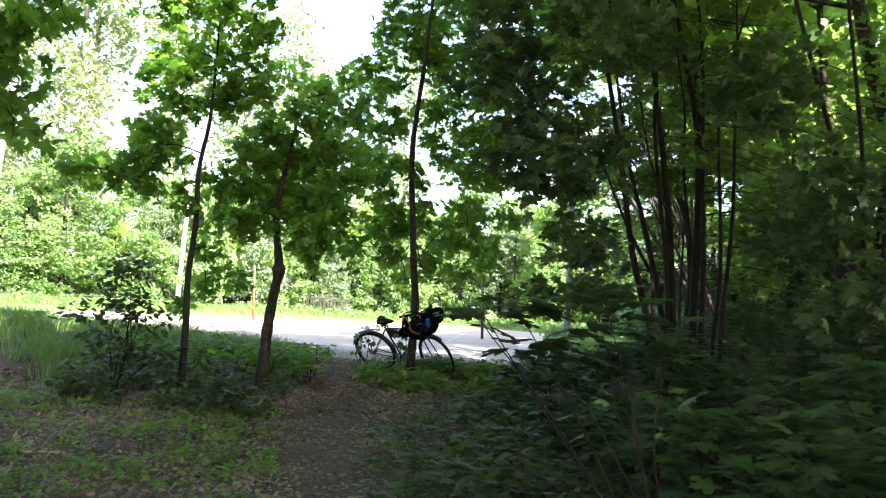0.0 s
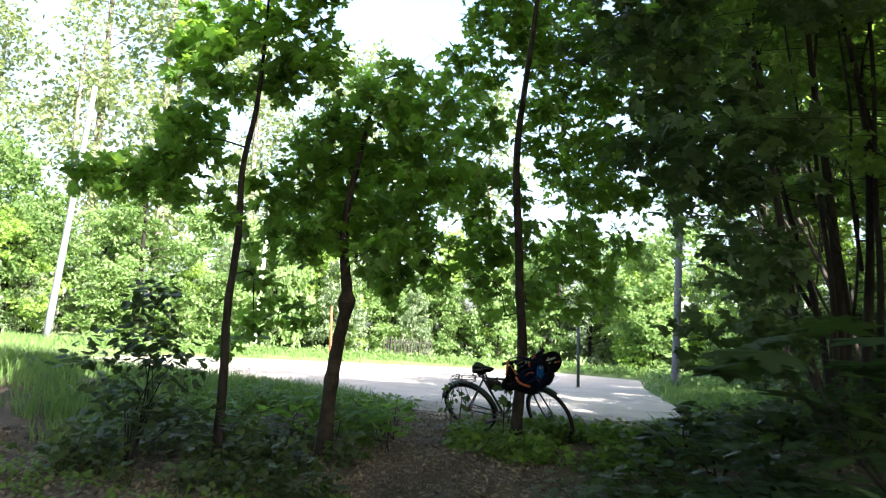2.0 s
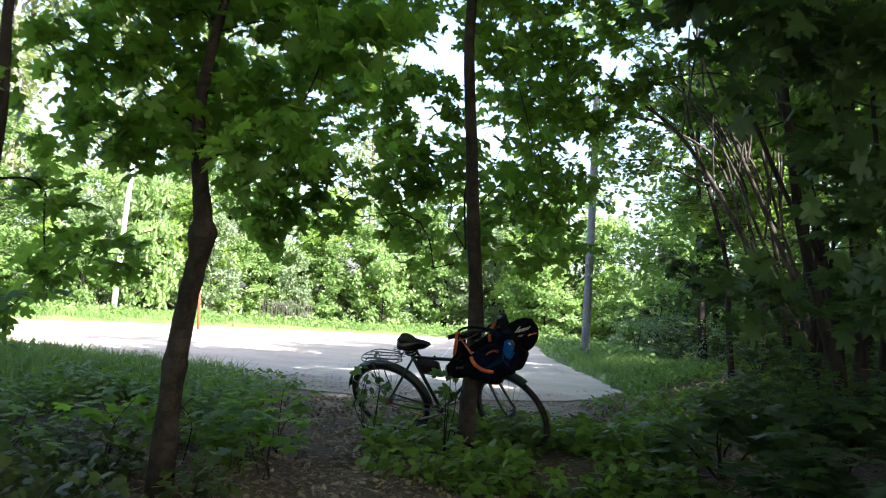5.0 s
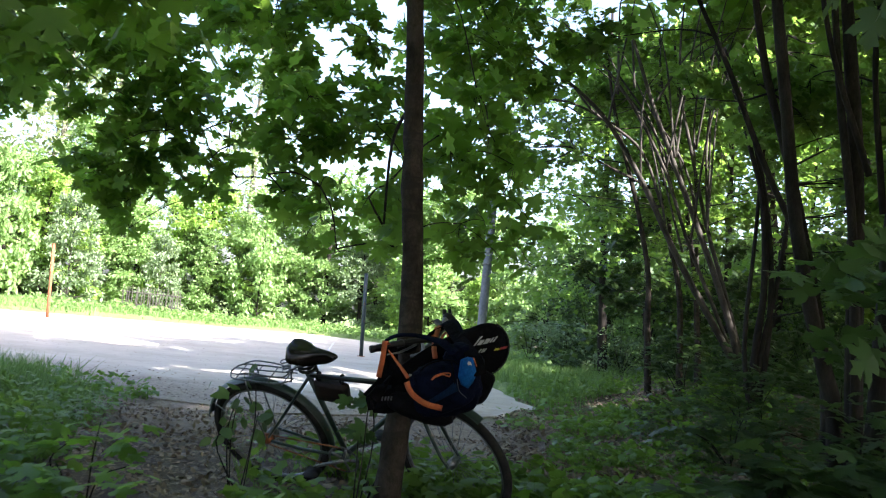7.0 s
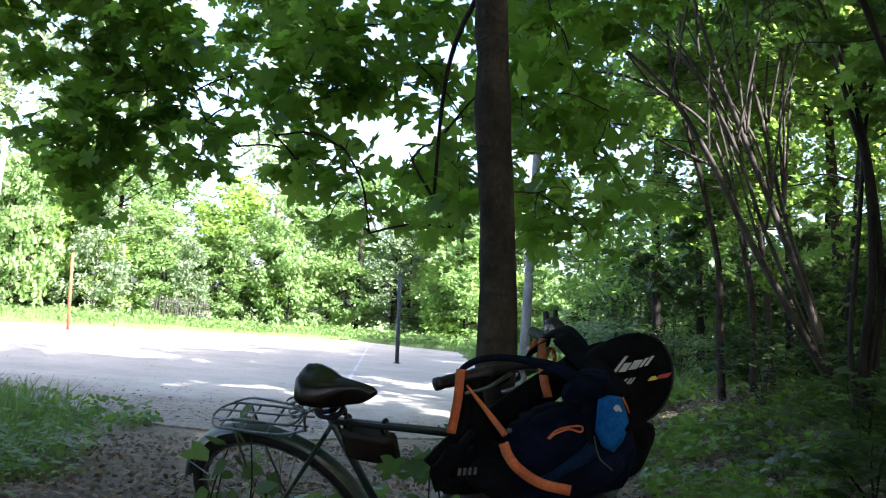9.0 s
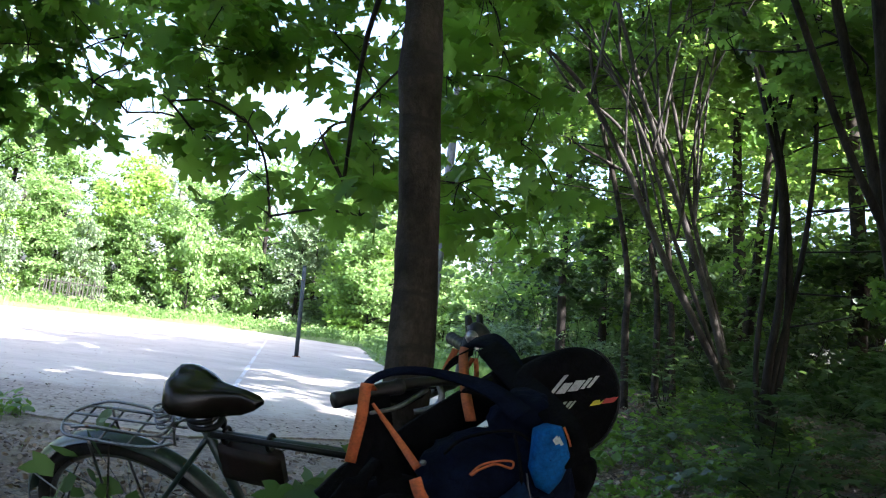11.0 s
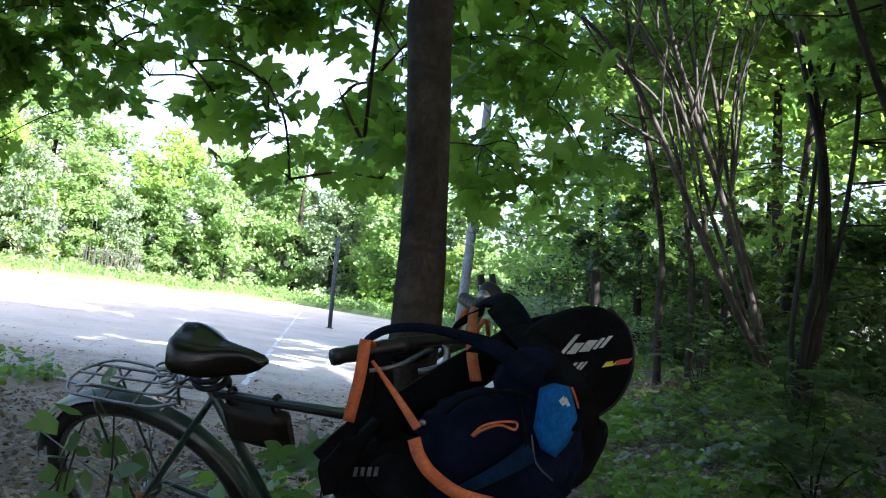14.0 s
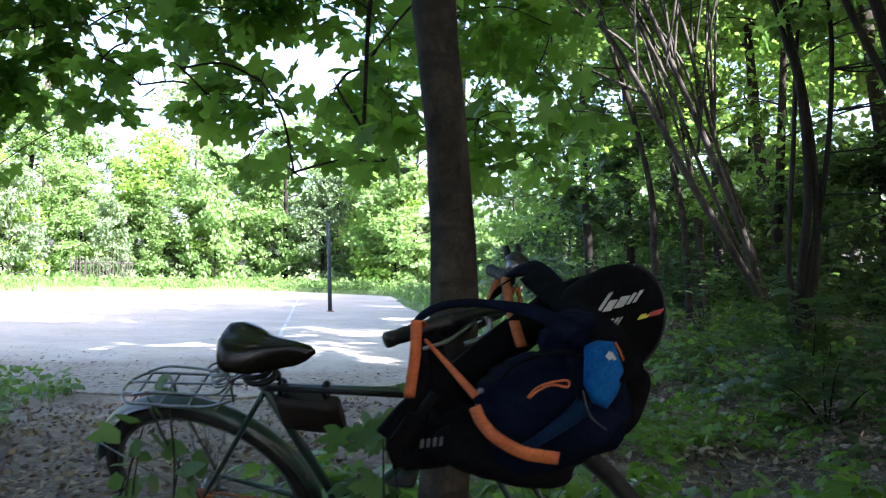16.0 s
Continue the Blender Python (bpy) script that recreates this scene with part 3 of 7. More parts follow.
HIGH_LOBES = [(-1.46, 2.29, 4.85, 0.47), (-1.37, 2.43, 4.01, 0.41), (-1.53, 2.57, 3.33, 0.36), (-1.33, 2.71, 2.79, 0.36), (-1.11, 2.36, 2.29, 0.21), (-0.57, 2.50, 5.12, 0.46),
     (-0.55, 2.64, 4.29, 0.39), (-1.01, 2.29, 5.47, 0.46), (-0.35, 2.43, 3.69, 0.32), (-1.44, 2.57, 5.75, 0.35), (-0.86, 2.71, 6.43, 0.73)]
BACK_LOBES = [(-0.29, 4.79, 3.65, 0.48), (0.01, 4.93, 4.31, 0.53), (-0.32, 5.07, 5.09, 0.45), (0.08, 5.21, 5.68, 0.53), (0.50, 4.86, 3.49, 0.39), (0.25, 5.00, 2.80, 0.35),
     (-0.49, 5.14, 2.88, 0.41), (-0.74, 4.79, 2.12, 0.34), (-0.06, 4.93, 2.16, 0.32), (-0.88, 5.07, 6.82, 0.55), (0.58, 5.21, 4.74, 0.36), (0.73, 4.86, 6.10, 0.56),
     (0.90, 5.00, 3.97, 0.32)]
FILL_LOBES = [(-1.00, 2.79, 3.28, 0.20), (-0.75, 2.93, 3.10, 0.18), (-1.29, 3.07, 3.49, 0.19), (-0.95, 3.21, 2.97, 0.13), (-1.03, 3.79, 5.84, 0.44), (-0.62, 3.93, 5.45, 0.44),
     (-0.26, 4.07, 5.91, 0.44), (-0.72, 4.21, 4.87, 0.42), (-0.20, 3.86, 4.11, 0.42), (-0.43, 4.00, 3.49, 0.36), (-0.02, 4.14, 5.00, 0.43), (0.16, 3.79, 3.46, 0.33)]
BRIGHT_LOBES = [(-3.67, 5.39, 5.19, 0.48), (-3.15, 5.53, 4.76, 0.47), (-2.81, 5.67, 4.08, 0.40), (-2.66, 5.81, 5.25, 0.41), (-4.47, 5.46, 5.62, 0.40), (-2.86, 5.60, 3.46, 0.27), (-3.35, 5.74, 5.63, 0.39)]
maple("young maple with grey-brown bark that a bicycle leans on",
      [(0.0, 0.0, on_ground(0, 0)), (0.012, -0.01, 0.33), (0.030, -0.02, 1.0), (-0.030, -0.03, 1.62), (-0.075, -0.01, 2.1), (-0.17, 0.02, 3.2), (-0.1, 0.15, 4.6), (0.0, 0.2, 6.4)],
      [0.074, 0.060, 0.053, 0.047, 0.043, 0.036, 0.028, 0.012],
      HANG_FAR + HANG_TOP + HANG_OUT + HANG_MID + HANG_NEAR + HANG_SIDE + HIGH_LOBES + BACK_LOBES + FILL_LOBES + BRIGHT_LOBES, 0.125, M_BARK, 11, ((0.93, 0.006), (1.66, 0.008)), low=1.95, thick=0.0014)

KNOT_LOBES = [(-2.16, -1.71, 2.42, 0.28), (-1.87, -1.57, 2.51, 0.37), (-1.59, -1.43, 2.76, 0.34), (-1.43, -1.29, 3.08, 0.35), (-1.00, -1.64, 3.33, 0.33), (-0.74, -1.50, 3.02, 0.33),
     (-1.01, -1.36, 2.72, 0.39), (-0.62, -1.71, 2.44, 0.30), (-1.71, -1.57, 2.12, 0.34), (-2.28, -1.43, 2.01, 0.26), (-1.25, -1.29, 2.28, 0.37), (-0.84, -1.64, 1.97, 0.23),
     (-1.66, -1.50, 3.20, 0.25), (-1.86, -1.36, 1.89, 0.21), (-1.09, -1.71, 1.84, 0.19), (-0.99, -1.57, 3.60, 0.23), (-0.56, -1.43, 3.37, 0.18), (-1.93, -1.29, 3.02, 0.26),
     (-0.33, -1.64, 2.67, 0.20)]
maple("young maple with a swollen knot on its dark trunk",
      [(-1.49, -1.50, on_ground(-1.49, -1.5)), (-1.47, -1.50, 0.5), (-1.42, -1.50, 1.0), (-1.36, -1.50, 1.40), (-1.40, -1.52, 1.75), (-1.42, -1.55, 2.2), (-1.30, -1.55, 2.9), (-1.2, -1.5, 3.6)],
      [0.085, 0.066, 0.060, 0.056, 0.048, 0.036, 0.024, 0.010],
      KNOT_LOBES, 0.112, M_BARK, 12, ((1.40, 0.036), (0.62, 0.008)))

SAPLING_LOBES = [(-3.52, -2.61, 2.39, 0.29), (-3.26, -2.47, 2.50, 0.31), (-2.93, -2.33, 2.63, 0.36), (-2.73, -2.19, 2.83, 0.34), (-2.27, -2.54, 2.10, 0.23), (-2.85, -2.40, 2.35, 0.23),
     (-2.83, -2.26, 3.03, 0.27), (-2.33, -2.61, 3.36, 0.38), (-2.35, -2.47, 3.88, 0.39), (-1.71, -2.33, 3.79, 0.41), (-1.88, -2.19, 3.47, 0.36), (-2.60, -2.54, 3.76, 0.24),
     (-1.42, -2.40, 3.50, 0.26), (-2.37, -2.26, 4.57, 0.59), (-1.44, -2.61, 4.31, 0.43), (-2.33, -1.61, 1.59, 0.20), (-2.36, -1.47, 1.09, 0.17), (-2.14, -1.33, 1.28, 0.22),
     (-2.77, -1.19, 0.90, 0.15)]
maple("thin young maple sapling with sparse layered leaves",
      [(-2.10, -2.40, on_ground(-2.1, -2.4)), (-2.08, -2.42, 0.6), (-2.10, -2.42, 1.25), (-2.03, -2.46, 1.9), (-2.02, -2.5, 2.5), (-1.92, -2.5, 3.2), (-1.9, -2.5, 4.4)],
      [0.050, 0.040, 0.036, 0.032, 0.026, 0.020, 0.008],
      SAPLING_LOBES, 0.112, M_BARK_DARK, 13)

maple("young maple at the walk's start with low hanging leaves",
      [(-3.3, -7.6, on_ground(-3.3, -7.6)), (-3.28, -7.6, 1.0), (-3.2, -7.55, 2.4), (-3.1, -7.5, 4.4)], [0.06, 0.05, 0.036, 0.012],
      [(-0.68, -7.34, 2.70, 0.26), (-0.72, -7.31, 2.15, 0.16), (-0.55, -7.15, 2.95, 0.22), (-1.05, -7.32, 2.45, 0.32), (-1.5, -7.4, 2.75, 0.3), (-2.2, -7.45, 2.9, 0.3), (-3.1, -7.5, 3.9, 0.6)],
      0.12, M_BARK_DARK, 14)


def shrub(name, label, x, y, stems, lobes, leaf, mat, seed, shape="maple", category="shrub", group="", bark=None, flat=0.6, per=7, clump=0.12, stem_r=0.011):
    """Thin stems from one root, each to a lobe of leaves."""
    rng = np.random.default_rng(seed)
    base = np.array([x, y, on_ground(x, y, 0.03)])
    top = thing(name, label, category, tuple(base), group)
    made = []
    for k in range(stems):
        lobe = lobes[k % len(lobes)]
        e = np.array(lobe[:3]) + rng.normal(0, 0.4, 3) * np.array(lobe[3:6]) - base
        mid = e * 0.5 + np.array([*(rng.normal(0, 0.06, 2)), 0.08])
        made.append(tube_arrays(smooth_line([rng.normal(0, 0.03, 3) * (1, 1, 0), mid, e], 8), np.linspace(stem_r, 0.0025, 8), 5))
    v, f = join_arrays(made)
    tagged(mesh_part("branchwork", from_arrays("branchwork", v, f, bark or M_BARK_DARK, True), top), kind="stuff")
    p, o = in_lobes(lobes, rng, clump, per, 0.2)
    floor = ground_z(p[:, 0], p[:, 1]) + 0.05
    p[:, 2] = np.maximum(p[:, 2], floor + rng.uniform(0, 0.15, len(p)))
    mesh_part("foliage", leaves("foliage", p - base, rng.uniform(0.7, 1.25, len(p)) * leaf, mat, rng, shape, flat, 0.25, o), top)
    return top


shrub("leafy_shrub", "upright dark shrub with small oval leaves", -2.75, -2.75, 9,
      [(-2.75, -2.75, 0.95, 0.28, 0.26, 0.36, 210), (-2.45, -2.7, 0.72, 0.26, 0.24, 0.22, 120), (-3.05, -2.75, 0.62, 0.24, 0.24, 0.20, 110), (-2.7, -2.7, 1.3, 0.16, 0.16, 0.16, 100), (-2.8, -2.7, 0.35, 0.4, 0.35, 0.2, 240), (-2.4, -2.6, 0.3, 0.3, 0.3, 0.15, 140)], 0.115, M_DEEP_SHADE, 21, "oval")

# ---- many-stemmed clump beside the track ----


def clump_of_stems(name, label, x, y, ends, r0, lobes, leaf, mat, bark, seed, shape="maple", spread=0.3, limb_r=0.007):
    rng = np.random.default_rng(seed)
    base = np.array([x, y, on_ground(x, y, 0.06)])
    top = thing(name, label, "tree", tuple(base))
    for e, r in zip(ends, r0):
        e = np.asarray(e, float) - base
        a = np.array([e[0], e[1], 0.0])
        a = a / (np.linalg.norm(a) + 1e-6) * spread * rng.uniform(0.3, 1.0)
        mid = a + (e - a) * 0.45 + np.array([*(rng.normal(0, 0.10, 2)), 0.12 * e[2]])
        line = smooth_line([a * 0.8, a + (0, 0, 0.45), mid, e, e + (e - mid) * 0.6], 20)
        v, f = tube_arrays(line, np.linspace(r, r * 0.3, 20) + 0.3 * r * np.exp(-np.linspace(0, 14, 20)), 9, 0.05, rng)
        mesh_part("stem", from_arrays("stem", v, f, bark, True), top)
    made = []
    for lobe in lobes:
        c = np.array(lobe[:3])
        k = rng.integers(0, len(ends))
        s = base + (np.asarray(ends[k]) - base) * min(1.0, max(0.25, (c[2] - 0.5) / ends[k][2]))
        made += limb_arrays(s, [c], limb_r, rng)
        made += limb_arrays(c, c + rng.normal(0, 0.5, (4, 3)) * np.array(lobe[3:6]), limb_r * 0.4, rng, 0.0, 5)
    v, f = join_arrays(made)
    tagged(mesh_part("branchwork", from_arrays("branchwork", v - base, f, bark, True), top), kind="stuff")
    p, o = lobe_leaves([(*l[:3], (l[3] + l[5]) / 2) for l in lobes], leaf, 1.35, rng)
    mesh_part("crown", leaves("crown", p - base, rng.uniform(0.7, 1.25, len(p)) * leaf, mat, rng, shape, 0.5, 0.35, o), top)
    return top


ends = [(5.75 + dx, -0.6 + dy, h) for dx, dy, h in ((-1.0, -0.5, 4.6), (-0.4, 0.1, 4.9), (0.0, -0.3, 5.2), (0.5, 0.25, 5.4))]
clump_of_stems("maple_clump", "dark many-stemmed maple with wide low limbs", 5.75, -0.6, ends, [0.05, 0.045, 0.055, 0.04],
               [(*(1.500, -1.313, 3.037), 0.6, 0.6, 0.45, 330), (*(1.983, -1.124, 2.551), 0.55, 0.55, 0.45, 340), (*(2.387, -1.335, 2.973), 0.6, 0.6, 0.5, 330), (*(2.337, -1.179, 1.919), 0.5, 0.5, 0.4, 300), (*(2.519, -1.396, 1.278), 0.45, 0.45, 0.35, 240), (*(1.713, -1.290, 3.777), 0.8, 0.8, 0.5, 420), (*(0.976, -0.818, 4.176), 0.7, 0.7, 0.4, 330),
                (*(4.312, -1.683, 3.743), 0.9, 0.9, 0.6, 420), (*(4.908, -1.974, 2.471), 0.8, 0.8, 0.6, 400), (*(5.217, -2.351, 1.412), 0.7, 0.7, 0.5, 330), (*(2.227, -2.170, 2.984), 0.5, 0.5, 0.45, 260), (*(1.465, -1.930, 4.399), 0.8, 0.8, 0.5, 380), (*(2.774, -2.102, 4.205), 0.8, 0.8, 0.5, 380), (1.95, -0.6, 1.3, 0.4, 0.5, 0.2, 130), (2.5, -0.8, 1.55, 0.5, 0.5, 0.3, 190), (5.0, -0.6, 2.2, 0.8, 0.8, 0.7, 360)],
               0.135, M_HALF_SHADE, M_BARK_DARK, 32)

# ---- leafy understorey on the shady side of the track ----
shrub("maple_sapling", "maple sapling reaching a low leafy bough towards the track", 3.55, -7.55, 8,
      [(2.55, -7.75, 1.10, 0.14, 0.12, 0.04, 10), (2.78, -7.80, 1.14, 0.18, 0.15, 0.06, 16), (3.02, -7.75, 1.02, 0.20, 0.18, 0.07, 20), (3.22, -7.70, 1.22, 0.20, 0.18, 0.08, 20), (2.86, -7.70, 0.88, 0.16, 0.15, 0.05, 14), (3.18, -7.75, 0.84, 0.20, 0.18, 0.07, 18), (3.45, -7.60, 1.02, 0.22, 0.20, 0.10, 24)],
      0.150, M_DEEP_SHADE, 39, "maple", "sapling", "saplings beside the track", flat=0.8, per=4, clump=0.08, stem_r=0.008)
# Past the start, saplings take the darker leaf, standing in for shade.
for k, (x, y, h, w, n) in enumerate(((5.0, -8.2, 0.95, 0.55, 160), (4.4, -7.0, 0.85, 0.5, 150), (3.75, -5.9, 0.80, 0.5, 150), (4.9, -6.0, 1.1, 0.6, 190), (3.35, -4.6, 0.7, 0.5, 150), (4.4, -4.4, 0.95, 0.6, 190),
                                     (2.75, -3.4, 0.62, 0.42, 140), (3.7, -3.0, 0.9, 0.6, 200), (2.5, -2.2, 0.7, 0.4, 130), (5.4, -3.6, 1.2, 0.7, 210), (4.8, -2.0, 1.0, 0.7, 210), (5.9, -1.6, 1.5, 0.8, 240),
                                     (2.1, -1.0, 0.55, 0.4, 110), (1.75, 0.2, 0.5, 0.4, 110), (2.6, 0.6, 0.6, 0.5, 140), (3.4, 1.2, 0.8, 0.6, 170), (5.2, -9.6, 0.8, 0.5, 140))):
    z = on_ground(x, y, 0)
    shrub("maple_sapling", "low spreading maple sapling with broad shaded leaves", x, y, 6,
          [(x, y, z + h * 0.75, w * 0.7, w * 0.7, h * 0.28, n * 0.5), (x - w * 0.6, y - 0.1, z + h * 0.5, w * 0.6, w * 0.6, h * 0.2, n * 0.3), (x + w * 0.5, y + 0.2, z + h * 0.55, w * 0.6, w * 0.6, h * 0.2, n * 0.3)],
          0.165, M_HALF_SHADE if y < -4 else M_DEEP_SHADE, 40 + k, "maple", "sapling", "saplings beside the track", flat=0.75)
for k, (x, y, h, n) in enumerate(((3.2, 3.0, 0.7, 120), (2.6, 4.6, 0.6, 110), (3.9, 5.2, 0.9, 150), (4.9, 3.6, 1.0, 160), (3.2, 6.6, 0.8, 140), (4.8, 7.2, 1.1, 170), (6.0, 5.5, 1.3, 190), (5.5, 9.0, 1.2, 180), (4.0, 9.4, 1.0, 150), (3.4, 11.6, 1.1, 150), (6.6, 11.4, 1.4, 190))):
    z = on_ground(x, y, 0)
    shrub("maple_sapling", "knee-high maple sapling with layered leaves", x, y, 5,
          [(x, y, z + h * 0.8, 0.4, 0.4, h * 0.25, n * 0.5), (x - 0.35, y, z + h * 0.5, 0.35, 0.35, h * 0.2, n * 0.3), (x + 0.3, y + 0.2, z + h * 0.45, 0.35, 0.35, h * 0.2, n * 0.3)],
          0.13, M_DEEP_SHADE, 70 + k, "maple", "sapling", "saplings in the shade", flat=0.7)

# ---- leaning stems and thin trunks of the shady wood ----
def stem_tree(name, label, lines, radii, lobes, leaf, mat, bark, seed, shape="lobed", cover=1.5, group=""):
    """Several stems from one root, each along a line of its own, the later lines being branches; lobes of leaves over them."""
    rng = np.random.default_rng(seed)
    base = np.array([lines[0][0][0], lines[0][0][1], on_ground(*lines[0][0][:2], 0.08)])
    top = thing(name, label, "tree", tuple(base), group)
    for line, r in zip(lines, radii):
        root = [] if line[0][2] > 1.5 else [(line[0][0], line[0][1], on_ground(*line[0][:2], 0.08))]
        pts = smooth_line(root + list(line), 26)
        v, f = tube_arrays(pts - base, np.linspace(r, r * 0.3, 26), 9, 0.05, rng)
        mesh_part("stem" if root else "branch", from_arrays("stem", v, f, bark, True), top)
    made = []
    spine = np.concatenate([smooth_line(l, 14) for l in lines])
    for x, y, z, r in lobes:
        b = np.array((x, y, z))
        a = spine[np.argmin(np.linalg.norm(spine - b, axis=1) + 2 * (spine[:, 2] > z))]
        made.append(tube_arrays(smooth_line([a, (a + b) / 2 + rng.normal(0, 0.06, 3), b], 7), np.linspace(0.012, 0.005, 7), 5))
        for e in b + rng.normal(0, 0.6, (4, 3)) * r:
            made.append(tube_arrays([b, (b + e) / 2 + rng.normal(0, 0.05, 3), e], [0.005, 0.004, 0.002], 4))
    v, f = join_arrays(made)
    tagged(mesh_part("branchwork", from_arrays("branchwork", v - base, f, bark, True), top), kind="stuff")
    p, o = lobe_leaves(lobes, leaf, cover, rng)
    mesh_part("crown", leaves("crown", p - base, rng.uniform(0.7, 1.25, len(p)) * leaf, mat, rng, shape, 0.5, 0.35, o), top)
    return top


def lobes_along(lines, low, per, spread, r0, r1, seed, back=0.0):
    """Lobes of leaves round the upper parts of some stems, most of them on the far side of these."""
    rng = np.random.default_rng(seed)
    out = []
    for line in lines:
        for p in smooth_line(line, 9):
            if p[2] > low:
                for _ in range(per):
                    q = p + rng.normal(0, 1, 3) * np.array((spread, spread, spread * 0.6)) + np.array((0.15 * back, back, 0))
                    out.append((q[0], q[1], max(q[2], low * 0.8), rng.uniform(r0, r1)))
    return out


DARK = [[(3.17, 3.64, 0.60), (2.95, 3.60, 1.29), (2.70, 3.56, 2.22), (2.53, 3.52, 3.25), (2.34, 3.48, 4.30), (2.15, 3.44, 5.25), (1.95, 3.40, 6.41), (1.82, 3.36, 7.18)],
        [(3.30, 4.24, 0.59), (3.16, 4.28, 1.51), (2.86, 4.32, 2.68), (2.56, 4.36, 3.67), (2.36, 4.40, 4.68), (2.14, 4.44, 5.92), (1.96, 4.48, 7.39)],
        [(3.44, 4.00, 0.61), (3.36, 3.96, 1.70), (3.27, 3.92, 2.85), (3.11, 3.88, 4.00), (2.94, 3.84, 5.06), (2.80, 3.80, 6.13), (2.64, 3.76, 7.31)],
        [(3.37, 3.76, 0.64), (3.25, 3.80, 2.17), (3.08, 3.84, 3.31), (2.95, 3.88, 4.58), (2.97, 3.92, 5.97), (2.84, 3.96, 7.18)],
        [(3.76, 4.36, 0.67), (3.75, 4.32, 1.93), (3.75, 4.28, 2.91), (3.69, 4.24, 4.17), (3.52, 4.20, 5.15), (3.26, 4.16, 6.24), (3.01, 4.12, 7.44)],
        [(3.90, 4.12, 0.69), (3.88, 4.16, 2.22), (3.79, 4.20, 3.68), (3.74, 4.24, 5.16), (3.62, 4.28, 6.37), (3.45, 4.32, 7.40)]]
DARK += [[(4.09, 3.88, 0.76), (4.15, 3.84, 1.74), (4.11, 3.80, 2.87), (4.02, 3.76, 4.09), (4.05, 3.72, 5.04), (4.25, 3.68, 5.79), (4.44, 3.64, 6.45)],
         [(4.20, 3.64, 0.77), (4.25, 3.68, 1.74), (4.30, 3.72, 2.87), (4.28, 3.76, 4.10), (4.26, 3.80, 5.54), (4.19, 3.84, 6.91)],
         [(3.65, 4.24, 2.41), (3.48, 4.20, 3.67), (3.45, 4.16, 4.65), (3.29, 4.12, 5.63), (3.13, 4.08, 6.62)],
         [(3.00, 4.00, 1.88), (2.58, 4.04, 2.64), (2.14, 4.08, 3.62), (1.80, 4.12, 4.32), (1.39, 4.16, 5.44), (1.13, 4.20, 6.28)],
         [(3.34, 3.76, 2.64), (2.92, 3.72, 3.77), (2.67, 3.68, 5.02), (2.46, 3.64, 6.29)],
         [(3.78, 4.36, 4.30), (3.60, 4.40, 5.20), (3.75, 4.44, 6.12), (4.00, 4.48, 6.93)]]
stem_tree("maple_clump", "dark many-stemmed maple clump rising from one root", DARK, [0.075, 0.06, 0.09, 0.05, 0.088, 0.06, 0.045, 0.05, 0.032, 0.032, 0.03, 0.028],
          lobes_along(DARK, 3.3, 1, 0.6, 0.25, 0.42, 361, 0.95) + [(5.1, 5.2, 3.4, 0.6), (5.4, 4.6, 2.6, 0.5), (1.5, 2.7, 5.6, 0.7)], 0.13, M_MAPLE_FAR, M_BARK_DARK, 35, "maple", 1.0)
WILLOW = [[(4.54, 12.50, 0.62), (3.83, 12.15, 1.62), (3.12, 11.80, 2.59), (2.47, 11.45, 3.61), (1.79, 11.10, 4.50), (1.22, 10.75, 4.94), (0.43, 10.40, 5.35)],
          [(4.55, 12.50, 0.62), (4.12, 12.40, 1.84), (3.54, 12.30, 3.12), (2.96, 12.20, 4.32), (2.54, 12.10, 5.20), (2.14, 12.00, 6.16), (1.87, 11.90, 6.79)],
          [(4.51, 12.50, 0.61), (3.98, 12.25, 1.65), (3.31, 12.00, 2.89), (2.78, 11.75, 4.04), (2.01, 11.50, 5.17), (1.32, 11.25, 5.80), (0.85, 11.00, 6.14)],
          [(4.59, 12.50, 0.63), (4.27, 12.50, 1.69), (3.73, 12.50, 3.17), (3.29, 12.50, 4.69), (3.05, 12.50, 5.55), (2.98, 12.50, 6.44), (2.98, 12.50, 7.17)],
          [(3.08, 12.50, 3.78), (2.57, 12.30, 4.90), (1.93, 12.10, 5.64), (1.52, 11.90, 6.22)],
          [(3.33, 12.50, 3.64), (3.03, 12.60, 4.86), (2.70, 12.70, 5.93), (2.69, 12.80, 6.88)],
          [(2.92, 12.50, 3.50), (2.40, 12.20, 4.42), (1.53, 11.90, 4.92), (1.01, 11.60, 5.37), (0.57, 11.30, 5.39)],
          [(3.73, 12.50, 3.17), (3.63, 12.70, 4.78), (3.74, 12.90, 6.12), (3.81, 13.10, 7.13)],
          [(3.59, 12.50, 3.15), (3.21, 12.30, 4.20), (2.45, 12.10, 5.19), (1.77, 11.90, 6.25)],
          [(3.51, 12.50, 3.58), (3.37, 12.60, 4.91), (3.39, 12.70, 6.02), (3.35, 12.80, 6.96)],
          [(2.67, 12.50, 3.81), (1.84, 12.10, 4.06), (1.18, 11.70, 4.23), (0.67, 11.30, 4.12)],
          [(1.97, 12.50, 4.87), (1.11, 12.10, 5.10), (0.24, 11.70, 5.00), (-0.49, 11.30, 4.83)]]
rng = np.random.default_rng(330)
